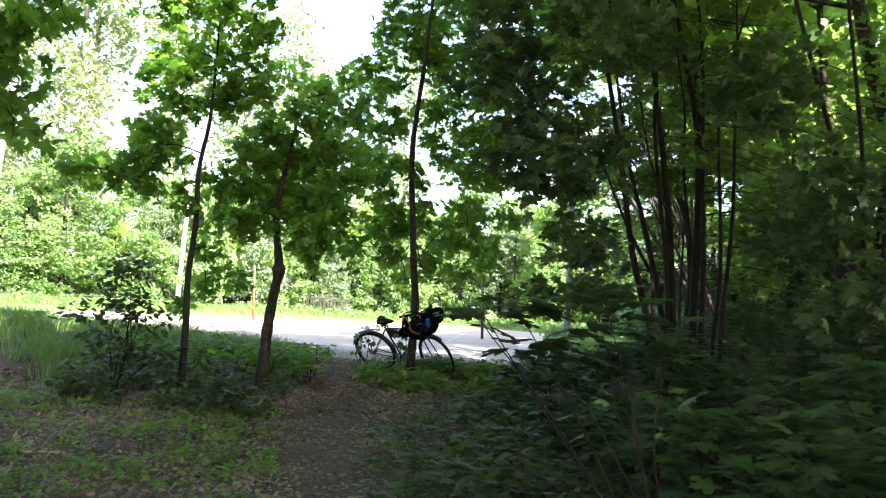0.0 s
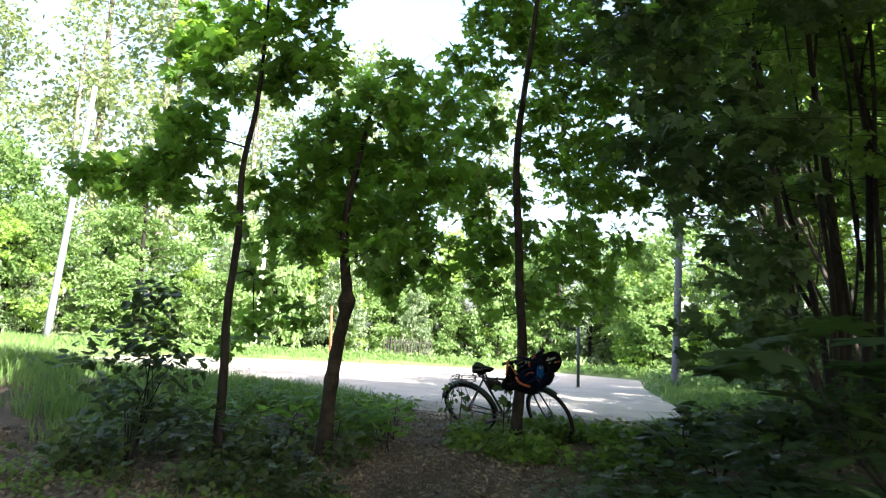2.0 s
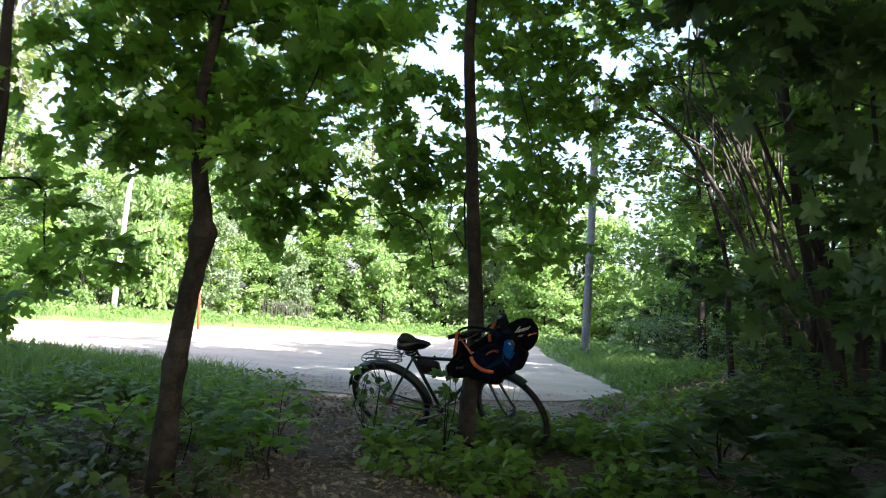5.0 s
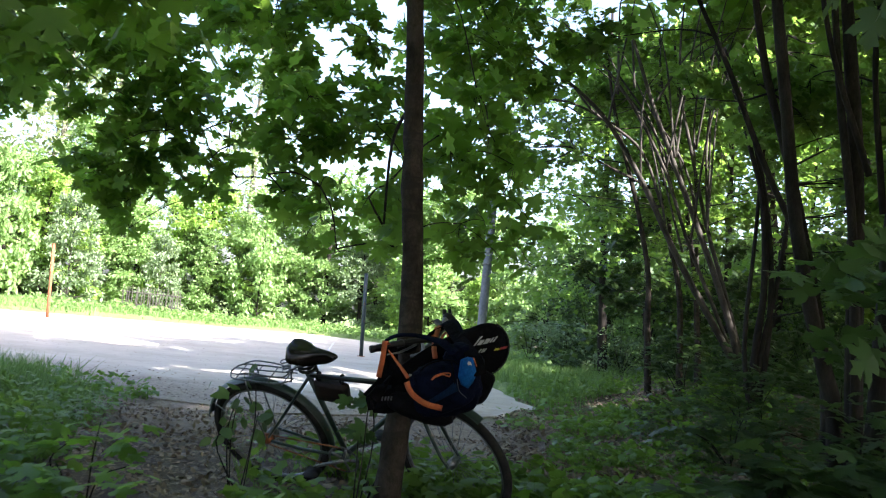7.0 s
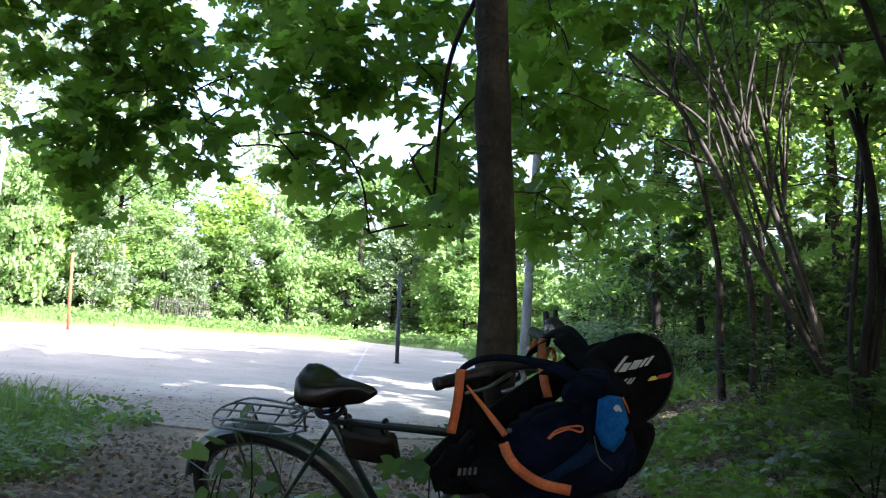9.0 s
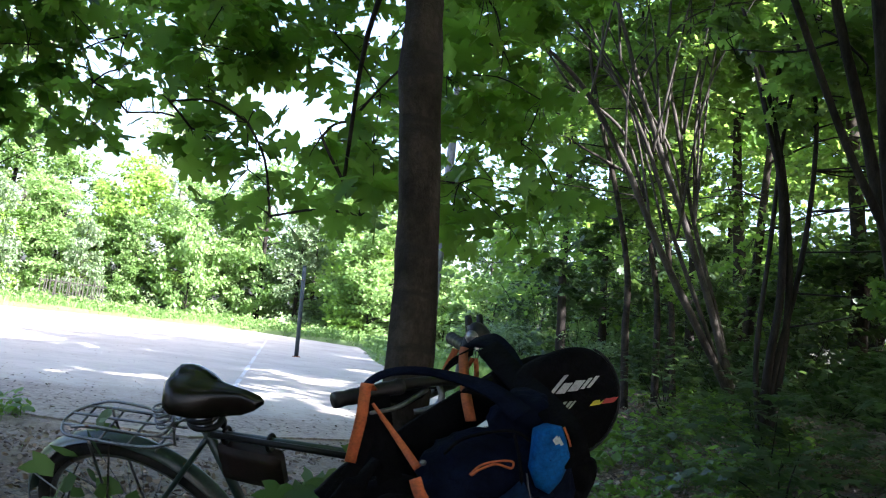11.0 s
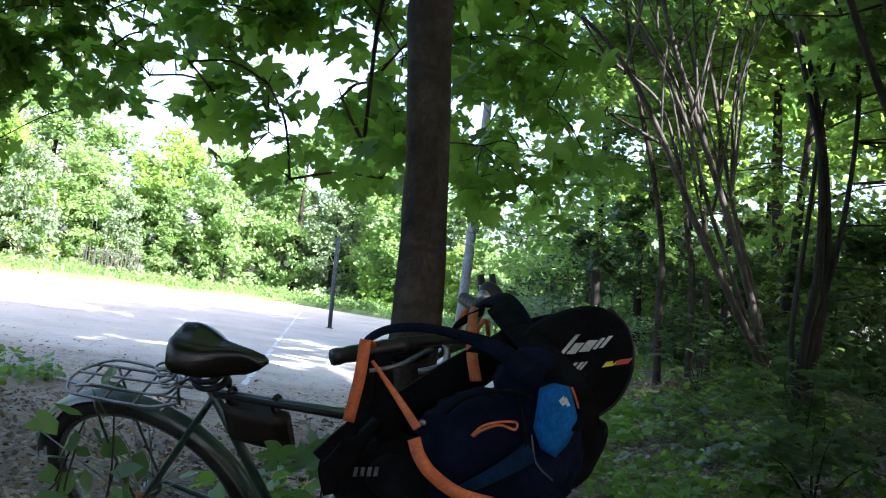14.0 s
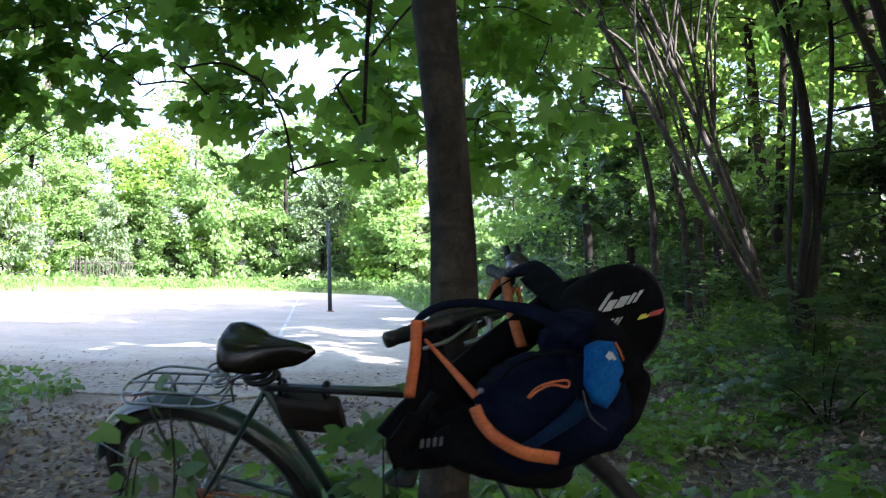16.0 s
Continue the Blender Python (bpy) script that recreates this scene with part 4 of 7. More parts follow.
for k in range(16):
    foot = np.array(WILLOW[k % 4][2 + k % 3]) + rng.normal(0, 0.08, 3)
    tip = np.array((rng.uniform(0.3, 4.9), rng.uniform(11.0, 13.4), rng.uniform(5.6, 7.6)))
    bend = foot + (tip - foot) * 0.5 + np.array((0.12 * (foot[0] - tip[0]), 0, 0.5)) + rng.normal(0, 0.12, 3)
    WILLOW.append([tuple(foot), tuple(bend), tuple(tip)])
stem_tree("leaning_willow", "clump of grey-brown stems arching over towards the court", WILLOW, [0.075, 0.072, 0.045, 0.05, 0.028, 0.028, 0.032, 0.028, 0.028, 0.025, 0.025, 0.025] + [0.022] * 16,
          lobes_along(WILLOW[:12], 2.9, 1, 0.6, 0.24, 0.42, 331, 1.4), 0.085, M_MAPLE_FAR, M_BARK_GREY, 33, cover=0.8)
FORK = [[(3.67, 8.30, 0.35), (3.65, 8.25, 1.10), (3.69, 8.20, 1.95), (3.57, 8.15, 3.03), (3.34, 8.10, 3.73), (3.10, 8.05, 4.36), (2.77, 8.00, 4.93)],
          [(3.75, 8.30, 0.36), (3.80, 8.25, 1.24), (3.77, 8.20, 2.09), (3.61, 8.15, 3.04), (3.41, 8.10, 3.74), (3.15, 8.05, 4.43), (2.88, 8.00, 5.00)],
          [(3.71, 8.30, 0.35), (3.73, 8.25, 1.11), (3.86, 8.20, 2.10), (3.90, 8.15, 3.08), (3.83, 8.10, 4.04), (3.57, 8.05, 4.61), (3.27, 8.00, 5.05)],
          [(3.65, 8.30, 0.34), (3.51, 8.25, 1.20), (3.52, 8.20, 2.42), (3.53, 8.15, 3.77), (3.65, 8.10, 4.64), (3.68, 8.05, 5.25)]]
stem_tree("forked_trunk", "dark slender forked trunk rising from one root", FORK, [0.062, 0.055, 0.045, 0.04],
          [(x + 1.1, y, z, r) for x, y, z, r in lobes_along(FORK, 3.4, 1, 0.5, 0.26, 0.42, 341, 0.7)] + [(4.9, 7.4, 2.5, 0.4), (4.6, 7.2, 1.9, 0.34), (5.2, 7.8, 2.1, 0.4), (4.4, 6.8, 2.9, 0.4), (5.0, 6.6, 3.4, 0.45)], 0.12, M_MAPLE_FAR, M_BARK_DARK, 34, "maple", 1.5)
SLIM = [[(2.95, 12.4, 0.2), (2.84, 12.4, 1.3), (2.76, 12.4, 2.3), (2.45, 12.4, 3.5), (1.95, 12.4, 5.0), (1.65, 12.4, 6.3)], [(3.75, 14.0, 0.3), (3.62, 14.0, 1.95), (3.35, 14.0, 3.1), (3.0, 14.0, 5.0), (2.8, 14.0, 7.0)], [(4.4, 15.4, 0.3), (4.15, 15.4, 2.3), (3.86, 15.4, 3.8), (3.6, 15.4, 5.4), (3.26, 15.4, 7.5)]]
for k, line in enumerate(SLIM):
    stem_tree("woodland_tree", "slim bare woodland trunk among saplings", [line], [0.075], lobes_along([line], 3.6, 2, 0.8, 0.32, 0.52, 350 + k, 1.3), 0.13, M_MAPLE_FAR, M_BARK, 353 + k, cover=1.3, group="slim trunks")
DROOP = [(1.94, 15.99, 2.68, 0.40), (2.37, 16.13, 2.17, 0.29), (2.65, 16.27, 3.05, 0.35), (2.92, 16.41, 1.89, 0.35), (2.96, 16.06, 2.65, 0.35), (2.82, 16.20, 3.74, 0.34), (3.38, 16.34, 3.52, 0.32), (3.59, 15.99, 2.19, 0.41),
         (3.88, 16.27, 2.82, 0.39), (4.42, 16.41, 1.87, 0.30), (4.40, 16.20, 2.42, 0.30), (4.28, 16.34, 3.55, 0.32), (4.83, 15.99, 3.27, 0.34), (4.95, 16.13, 1.91, 0.30), (5.23, 16.41, 2.47, 0.33), (5.32, 16.06, 1.62, 0.30), (3.48, 16.20, 4.00, 0.32)]
stem_tree("woodland_tree", "shaded maple with low drooping boughs at the wood's edge", [[(4.7, 17.2, 0.3), (4.6, 17.2, 1.9), (4.4, 17.1, 3.4), (4.2, 17.0, 5.2)]], [0.09], DROOP, 0.15, M_DEEP_SHADE, M_BARK_DARK, 357, "maple", 1.5)
TRUNKS = ((6.9, 19.5, 6.8, 19.0, 0.12), (8.4, 12.0, 8.6, 11.8, 0.11), (7.2, 8.6, 7.4, 8.4, 0.09), (9.5, 15.0, 9.5, 14.8, 0.11),
          (6.6, 3.2, 6.9, 3.0, 0.09), (8.6, 5.6, 8.4, 5.6, 0.10), (7.4, -0.4, 7.6, -0.4, 0.10), (3.0, 21.0, 2.7, 20.7, 0.11), (10.5, 9.0, 10.5, 9.0, 0.12), (9.5, 0.5, 9.6, 0.4, 0.12), (6.9, 24.0, 6.6, 23.8, 0.13), (10.5, 21.0, 10.4, 21.0, 0.12), (5.0, 27.0, 4.7, 26.8, 0.12), (8.8, 27.5, 8.6, 27.4, 0.13), (12.5, 25.0, 12.4, 25.0, 0.13), (13.0, 17.5, 13.0, 17.4, 0.12), (13.5, 11.0, 13.4, 11.0, 0.12), (12.0, 4.5, 12.0, 4.5, 0.12), (11.0, 31.0, 11.0, 31.0, 0.13), (4.2, 31.5, 4.0, 31.3, 0.12))
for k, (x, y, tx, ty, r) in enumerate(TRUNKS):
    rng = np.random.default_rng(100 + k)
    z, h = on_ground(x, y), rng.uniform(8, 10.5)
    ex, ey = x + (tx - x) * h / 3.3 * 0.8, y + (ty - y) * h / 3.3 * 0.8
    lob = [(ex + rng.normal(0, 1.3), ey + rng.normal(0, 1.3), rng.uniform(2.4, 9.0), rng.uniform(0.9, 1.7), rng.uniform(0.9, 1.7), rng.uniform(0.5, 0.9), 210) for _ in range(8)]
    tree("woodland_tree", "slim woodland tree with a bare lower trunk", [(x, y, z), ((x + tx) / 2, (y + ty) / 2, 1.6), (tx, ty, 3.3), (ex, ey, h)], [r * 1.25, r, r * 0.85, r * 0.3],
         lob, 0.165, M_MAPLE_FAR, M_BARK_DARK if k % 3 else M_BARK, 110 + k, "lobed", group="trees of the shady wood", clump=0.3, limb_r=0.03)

# ---- tall trees added round and behind the walk to shade it, mostly out of view ----
SHADE = np.array([(7.5, -6.0), (8.5, -11.5), (-3.8, -10.5), (-6.5, -5.5), (0.2, -17.0), (6.0, -16.5), (-5.5, -15.5), (11.0, -4.0), (-9.5, -10.5), (9.0, 2.0), (-8.5, -1.0), (1.0, -21.0), (10.0, -19.0), (-8.0, -19.5), (7.6, 6.2), (10.2, 11.5), (7.4, 13.0), (9.0, 18.5), (13.5, 19.5), (14.0, 8.0), (13.0, 0.5), (8.2, 24.5), (12.5, 26.5)])
rng = np.random.default_rng(199)
canopy = [[] for _ in SHADE]
for x in np.arange(-11, 21, 2.2):
    for y in np.arange(-25, 33, 2.2):
        q = np.array((x, y)) + rng.normal(0, 0.5, 2)
        # Gaps in the cover are placed to let sun onto chosen ground.
        clear = (q[1] > -1.5 and q[0] < -5) or (q[1] > 2.2 and q[0] < -1.0) or (q[1] > 9.5 and q[0] < 1.5) or (q[1] > 14 and q[0] < 3.2) or (-0.6 < q[0] < 4.4 and -9.4 < q[1] < -4.0) or (9.6 < q[0] < 12.0 and 9.6 < q[1] < 14.6)
        if clear or rng.random() < (0.22 if x < 1.5 else 0.02 if y < 3 else 0.10 if x < 6 else 0.48):
            continue
        k = int(np.argmin(((SHADE - q) ** 2).sum(1)))
        canopy[k].append((q[0], q[1], rng.uniform(7.4, 10.8), rng.uniform(1.3, 1.9), rng.uniform(1.3, 1.9), rng.uniform(0.6, 1.0), 190 if x < 0.5 else 480 if y < -1 else 330))
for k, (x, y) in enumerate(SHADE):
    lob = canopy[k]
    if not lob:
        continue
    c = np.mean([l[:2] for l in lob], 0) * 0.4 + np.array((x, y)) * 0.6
    tree("woodland_tree", "tall tree with a broad high canopy, added for its shade", [(x, y, on_ground(x, y)), (x, y + 0.1, 3.0), (*((c + (x, y)) / 2), 6.4), (*c, 11.0)], [0.24, 0.19, 0.14, 0.05],
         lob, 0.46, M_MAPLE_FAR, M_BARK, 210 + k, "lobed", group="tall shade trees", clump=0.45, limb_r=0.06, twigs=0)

# ---- dark bushes filling the wood between the trunks and round the walk's start ----


def thicket(name, label, h, w, leaf, mat, count, seed, shape="lobed"):
    rng = np.random.default_rng(seed)
    lob = []
    for _ in range(14):
        a, r, t = rng.uniform(0, 6.28), w * math.sqrt(rng.uniform(0, 1)) * 0.8, rng.uniform(0.08, 0.9)
        lob.append((r * math.cos(a), r * math.sin(a), h * t, w * rng.uniform(0.25, 0.45), w * rng.uniform(0.25, 0.45), h * rng.uniform(0.08, 0.14), count / 14))
    return shrub(name, label, 0, 0, 12, lob, leaf, mat, seed, shape, "bush", "bushes of the shady wood", flat=0.6, per=8, clump=0.16)


BUSHES = [thicket("woodland_bush", "dark green woodland bush in the shade", 2.6, 1.35, 0.17, M_DEEP_SHADE, 950, 251),
          thicket("woodland_bush", "tall shaded bush with broad leaves", 3.6, 1.5, 0.18, M_DEEP_SHADE, 1150, 252),
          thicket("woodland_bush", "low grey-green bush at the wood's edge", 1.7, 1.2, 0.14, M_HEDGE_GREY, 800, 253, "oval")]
rng = np.random.default_rng(250)
# Those behind the walk's start are unseen, added to close off light.
spots = [(1, 3.0, 22.6, 0.9), (0, 4.6, 19.0, 0.8), (1, 6.0, 20.4, 0.9), (0, 6.2, 25.0, 1.1), (1, 7.6, 22.2, 1.0), (0, 9.8, 20.6, 1.0), (1, 10.6, 26.0, 1.2), (0, 7.2, 10.0, 0.8), (1, 9.6, 11.5, 0.9), (0, 8.2, 14.0, 0.9), (1, 6.9, 16.2, 0.8), (0, 5.2, 22.5, 0.9), (2, 2.2, 24.0, 0.9), (2, 1.2, 27.0, 1.1), (2, 3.4, 20.2, 0.8), (1, 4.0, 25.5, 1.0), (0, 8.2, 20.5, 1.0), (1, 10.5, 17.0, 1.0), (0, 2.4, 30.0, 1.2), (1, 6.4, 30.0, 1.1), (0, 9.5, 24.5, 1.1),
         (1, 12.0, 20.0, 1.1), (0, 12.0, 14.0, 1.1), (1, 11.6, 8.0, 1.1), (0, 9.2, 7.8, 0.9), (0, 9.4, 3.6, 1.0), (1, 11.0, 0.0, 1.1), (0, 8.6, -2.6, 1.0), (1, 12.0, 28.5, 1.2), (0, 15.0, 23.0, 1.2), (1, 15.0, 15.0, 1.2), (0, 15.0, 7.0, 1.2), (1, 14.0, -2.0, 1.2), (0, 8.2, -8.4, 0.9), (1, 10.5, -8.5, 1.0), (0, 7.8, -13.6, 1.0),
         (1, 5.5, -18.5, 1.2), (0, 2.0, -19.0, 1.2), (1, -2.5, -18.0, 1.2), (0, -6.5, -16.8, 1.1), (1, -9.5, -13.5, 1.1), (1, 9.5, -15.0, 1.2), (0, 0.5, -23.5, 1.4), (1, 6.0, -23.0, 1.4), (1, -5.0, -23.0, 1.4), (0, 8.0, 33.0, 1.2), (1, 3.8, 35.0, 1.2), (1, 11.0, 36.0, 1.3),
         (1, 17.5, 10.5, 1.7), (1, 18.0, 16.0, 1.8), (1, 18.5, 21.0, 1.8), (1, 17.5, 26.5, 1.8), (1, 17.0, 4.5, 1.7), (1, 16.5, -1.5, 1.7), (1, 16.0, -7.0, 1.6), (1, 15.0, 32.0, 1.8), (0, 6.6, 13.6, 1.0), (1, 7.6, 18.2, 1.1), (0, 5.6, 16.6, 1.0), (0, 10.2, 13.8, 1.2), (1, 9.4, 19.6, 1.35), (1, 11.6, 23.2, 1.5), (1, 8.4, 17.4, 1.2), (1, 12.6, 19.0, 1.6), (1, 10.6, 28.4, 1.7)]
done = set()
for kind, x, y, sc in spots:
    m = Matrix.Translation((x, y, on_ground(x, y, 0))) @ Matrix.Rotation(rng.uniform(0, 6.28), 4, "Z") @ Matrix.Scale(sc, 4)
    if kind in done:
        copy_thing(BUSHES[kind], m)
    else:
        BUSHES[kind].matrix_basis = m
        done.add(kind)

# ---- hedge of trees and bushes beyond the court ----


def bush_variant(name, label, h, w, leaf, mat, count, seed, trunk_r=0.12, shape="diamond", low=0.05):
    """A hedge tree: lobes leafed on their outsides, dark gaps between them."""
    rng = np.random.default_rng(seed)
    lob = []
    for k in range(30):
        s = (k + rng.uniform(0, 1)) / 30
        a, r = rng.uniform(0, 6.28), w * (1 - 0.65 * s * s) * rng.uniform(0.45, 1.0)
        lob.append((r * math.cos(a), r * math.sin(a), h * (low + (0.95 - low) * s), w * rng.uniform(0.22, 0.40), w * rng.uniform(0.22, 0.40), h * rng.uniform(0.05, 0.09), count / 30))
    return tree(name, label, [(0, 0, -0.1), (0.1, 0, h * 0.3), (0, 0.1, h * 0.65), (0.1, 0, h * 0.95)], [trunk_r, trunk_r * 0.8, trunk_r * 0.5, 0.02], lob, leaf, mat, M_BARK_DARK, seed, shape, group="hedge trees", clump=leaf * 0.55, per=9, limb_r=0.035, flat=0.5, twigs=0)


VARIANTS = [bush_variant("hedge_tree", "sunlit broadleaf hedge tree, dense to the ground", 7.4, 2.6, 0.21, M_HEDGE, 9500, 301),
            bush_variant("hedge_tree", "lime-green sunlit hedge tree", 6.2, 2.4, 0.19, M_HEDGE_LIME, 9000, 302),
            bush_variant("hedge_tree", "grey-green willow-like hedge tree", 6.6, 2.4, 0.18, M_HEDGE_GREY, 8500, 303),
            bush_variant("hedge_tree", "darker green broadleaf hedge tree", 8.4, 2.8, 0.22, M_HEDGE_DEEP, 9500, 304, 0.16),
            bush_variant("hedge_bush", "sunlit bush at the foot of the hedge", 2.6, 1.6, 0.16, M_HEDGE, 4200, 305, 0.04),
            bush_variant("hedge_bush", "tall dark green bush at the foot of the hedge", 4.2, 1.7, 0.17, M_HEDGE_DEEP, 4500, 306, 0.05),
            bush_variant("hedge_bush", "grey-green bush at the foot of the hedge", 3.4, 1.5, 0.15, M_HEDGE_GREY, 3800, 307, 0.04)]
HEDGE = np.array([(-46, 17), (-38, 26), (-31, 34), (-26, 43), (-20, 49.5), (-12, 51), (-5, 49.5), (1.5, 45), (6, 38), (8, 31), (11, 26)], float)
seg = np.linalg.norm(np.diff(HEDGE, axis=0), axis=1)
along = np.concatenate([[0], np.cumsum(seg)])
rng = np.random.default_rng(300)
used = set()
s, k = 0.0, 0
while s < along[-1]:
    x, y = np.interp(s, along, HEDGE[:, 0]), np.interp(s, along, HEDGE[:, 1])
    for row in (0, 1):
        kind = int(rng.choice([0, 0, 1, 1, 2, 3])) if row == 0 else 3 if rng.random() < 0.5 else 0
        if x > 0 and row == 0:
            kind = 3
        away = np.array([x, y + 5.0]) / np.linalg.norm((x, y + 5.0))
        q = np.array([x, y]) + away * (row * 4.2) + rng.normal(0, 0.6, 2)
        sc = rng.uniform(0.72, 1.4) * (1.15 if row else 1.0) * (0.72 if x > -1 else 1.0)
        m = Matrix.Translation((q[0], q[1], on_ground(q[0], q[1], 0))) @ Matrix.Rotation(rng.uniform(0, 6.28), 4, "Z") @ Matrix.Scale(sc, 4)
        if kind in used:
            copy_thing(VARIANTS[kind], m)
        else:
            VARIANTS[kind].matrix_basis = m
            used.add(kind)
    for _ in range(1):
        q = np.array([x, y]) - np.array([x, y + 5.0]) / np.linalg.norm((x, y + 5.0)) * rng.uniform(1.2, 2.8) + rng.normal(0, 1.0, 2)
        m = Matrix.Translation((q[0], q[1], on_ground(q[0], q[1], 0))) @ Matrix.Rotation(rng.uniform(0, 6.28), 4, "Z") @ Matrix.Diagonal((*(rng.uniform(0.6, 1.3) * np.array((1, 1, rng.uniform(0.6, 1.6)))), 1))
        kind = int(rng.choice([4, 5, 5, 6]))
        if kind in used:
            copy_thing(VARIANTS[kind], m)
        else:
            VARIANTS[kind].matrix_basis = m
            used.add(kind)
    s += rng.uniform(2.2, 3.1)
    k += 1

# tall thin birches behind the hedge
rng = np.random.default_rng(330)
birch = None
for k, (x, y, h) in enumerate(((-52, 44, 23), (-47, 49, 25), (-43, 53, 23), (-56, 38, 24), (-38, 58, 16), (-33, 60, 13), (-60, 33, 22), (-40, 48, 22), (-49, 40, 21), (-17.5, 56.5, 15), (-27, 57, 17), (-30, 55, 17), (-35.5, 53, 18), (-45, 45, 17))):
    if birch is None:
        r2 = np.random.default_rng(331)
        lob = [(r2.normal(0, 0.7), r2.normal(0, 0.7), z, 1.25, 1.25, 0.9, 260) for z in np.linspace(4.5, 16.5, 11)]
        birch = tree("birch", "tall thin pale birch with sparse foliage", [(0, 0, -0.1), (0.2, 0, 6), (0, 0.2, 12), (0.3, 0, 17)], [0.2, 0.16, 0.1, 0.03], lob, 0.30, M_PALE, M_BARK_PALE, 332, "diamond", twigs=2, group="birches behind the hedge", clump=0.5, limb_r=0.035)
        birch.matrix_basis = Matrix.Translation((x, y, 0)) @ Matrix.Scale(h / 17, 4)
    else:
        copy_thing(birch, Matrix.Translation((x, y, 0)) @ Matrix.Rotation(rng.uniform(0, 6.28), 4, "Z") @ Matrix.Scale(h / 17, 4))

# ---- poles, posts and fence ----


def pole(name, label, line, radii, mat, bands=()):
    base = np.asarray(line[0], float)
    top = thing(name, label, "pole", tuple(base))
    pts = smooth_line(line, 10) - base
    v, f = tube_arrays(pts, np.linspace(radii[0], radii[1], 10), 14)
    mesh_part("shaft", from_arrays("shaft", v, f, mat, True), top)
    for z, r, bmat in bands:
        c = pts[0] + (pts[-1] - pts[0]) * z / (pts[-1][2] - pts[0][2])
        v, f = tube_arrays([c - (0, 0, 0.02), c + (0, 0, 0.02)], r, 14)
        mesh_part("band", from_arrays("band", v, f, bmat, True), top)
    return top


pole("utility_pole", "grey concrete pole at the court's corner", [(-0.26, 20.6, on_ground(-0.26, 20.6, 0.2)), (-0.30, 20.5, 4.0), (-0.36, 20.4, 7.6)], (0.125, 0.095), M_POLE, ((2.6, 0.125, M_STEEL), (2.9, 0.124, M_STEEL)))
pole("utility_pole", "leaning weathered grey pole in the grass", [(-27.2, 23.7, on_ground(-27.2, 23.7, 0.2)), (-26.6, 23.7, 5.3), (-25.9, 23.65, 11.2)], (0.17, 0.11), M_POLE)
pole("utility_pole", "whitewashed pole in front of the hedge", [(-25.6, 38.6, on_ground(-25.6, 38.6, 0.2)), (-25.4, 38.5, 4.0), (-25.1, 38.4, 8.6)], (0.15, 0.11), M_POLE_WHITE)


def net_post(label, x, y, h, r, mat):
    top = thing("net_post", label, "net post", (x, y, COURT_Z), "volleyball net posts")
    v, f = tube_arrays([(0, 0, -0.02), (-0.025 * h, 0, h * 0.5), (-0.05 * h, 0, h)], (r, r, r * 0.95), 12)
    mesh_part("tube", from_arrays("tube", v, f, mat, True), top)
    v, f = tube_arrays([(-0.05 * h, 0, h), (-0.05 * h, 0, h + 0.015)], r * 1.15, 12)
    mesh_part("cap", from_arrays("cap", v, f, mat, True), top)
    for z in (0.62, 0.84):
        v, f = tube_arrays([(-0.05 * h * z, -r * 0.6, h * z), (-0.05 * h * z, -r * 2.0, h * z + 0.01), (-0.05 * h * z, -r * 2.0, h * z + 0.05)], 0.007, 6)
        mesh_part("hook", from_arrays("hook", v, f, M_RUST, True), top)
    v, f = tube_arrays([(0, 0, 0.003), (0, 0, 0.02)], r * 1.9, 12)
    mesh_part("collar", from_arrays("collar", v, f, M_RUST, True), top)


net_post("dark blue painted steel net post on the asphalt", -3.62, 22.4, 2.34, 0.055, M_POST)
net_post("rusty orange steel net post on the asphalt", -14.1, 24.85, 2.34, 0.05, M_RUST)

fence = thing("picket_fence", "dark old picket fence in front of the hedge", "fence", (-17.8, 43.0, on_ground(-17.8, 43.0, 0)))
rng = np.random.default_rng(340)
bm = bmesh.new()
bmesh.ops.create_cube(bm, size=1)
for v in bm.verts:
    v.co = Vector((v.co.x * 0.06, v.co.y * 0.02, (v.co.z + 0.5) * 1.2))
    if v.co.z > 0.9:
        v.co.x *= 0.5
picket = part("picket", bm, M_FENCE, fence, "", False)
picket.location = (-1.55, 0, 0)
for k in range(1, 20):
    p = new("picket", picket.data)
    p.parent = fence
    p.matrix_basis = pose(-1.55 + k * 0.163 + rng.normal(0, 0.02), 0.02 * rng.normal(), rng.normal(0, 0.03), 0, rng.normal(0, 2.5), 0)
for z in (0.3, 0.9):
    bm = bmesh.new()
    bmesh.ops.create_cube(bm, size=1)
    for v in bm.verts:
        v.co = Vector((v.co.x * 3.3, v.co.y * 0.03 + 0.03, v.co.z * 0.06 + z))
    part("rail", bm, M_FENCE, fence, "", False)

# ---- the bicycle, leaning on the maple ----
BIKE = pose(-0.652, 0.792, 0.090) @ pose(0, 0, 0, 0, 0, -14.3) @ pose(0, 0, 0, 35.7, 0, 0) @ Matrix.Scale(0.968, 4)
TO_BIKE = BIKE.inverted()
WHEEL_R, TYRE_R = 0.345, 0.022


def local(points):
    return [tuple(TO_BIKE @ Vector(p)) for p in points]


bike = thing("bicycle", "old dark green bicycle with a black leather saddle and loaded handlebars", "bicycle")
bike.matrix_basis = BIKE


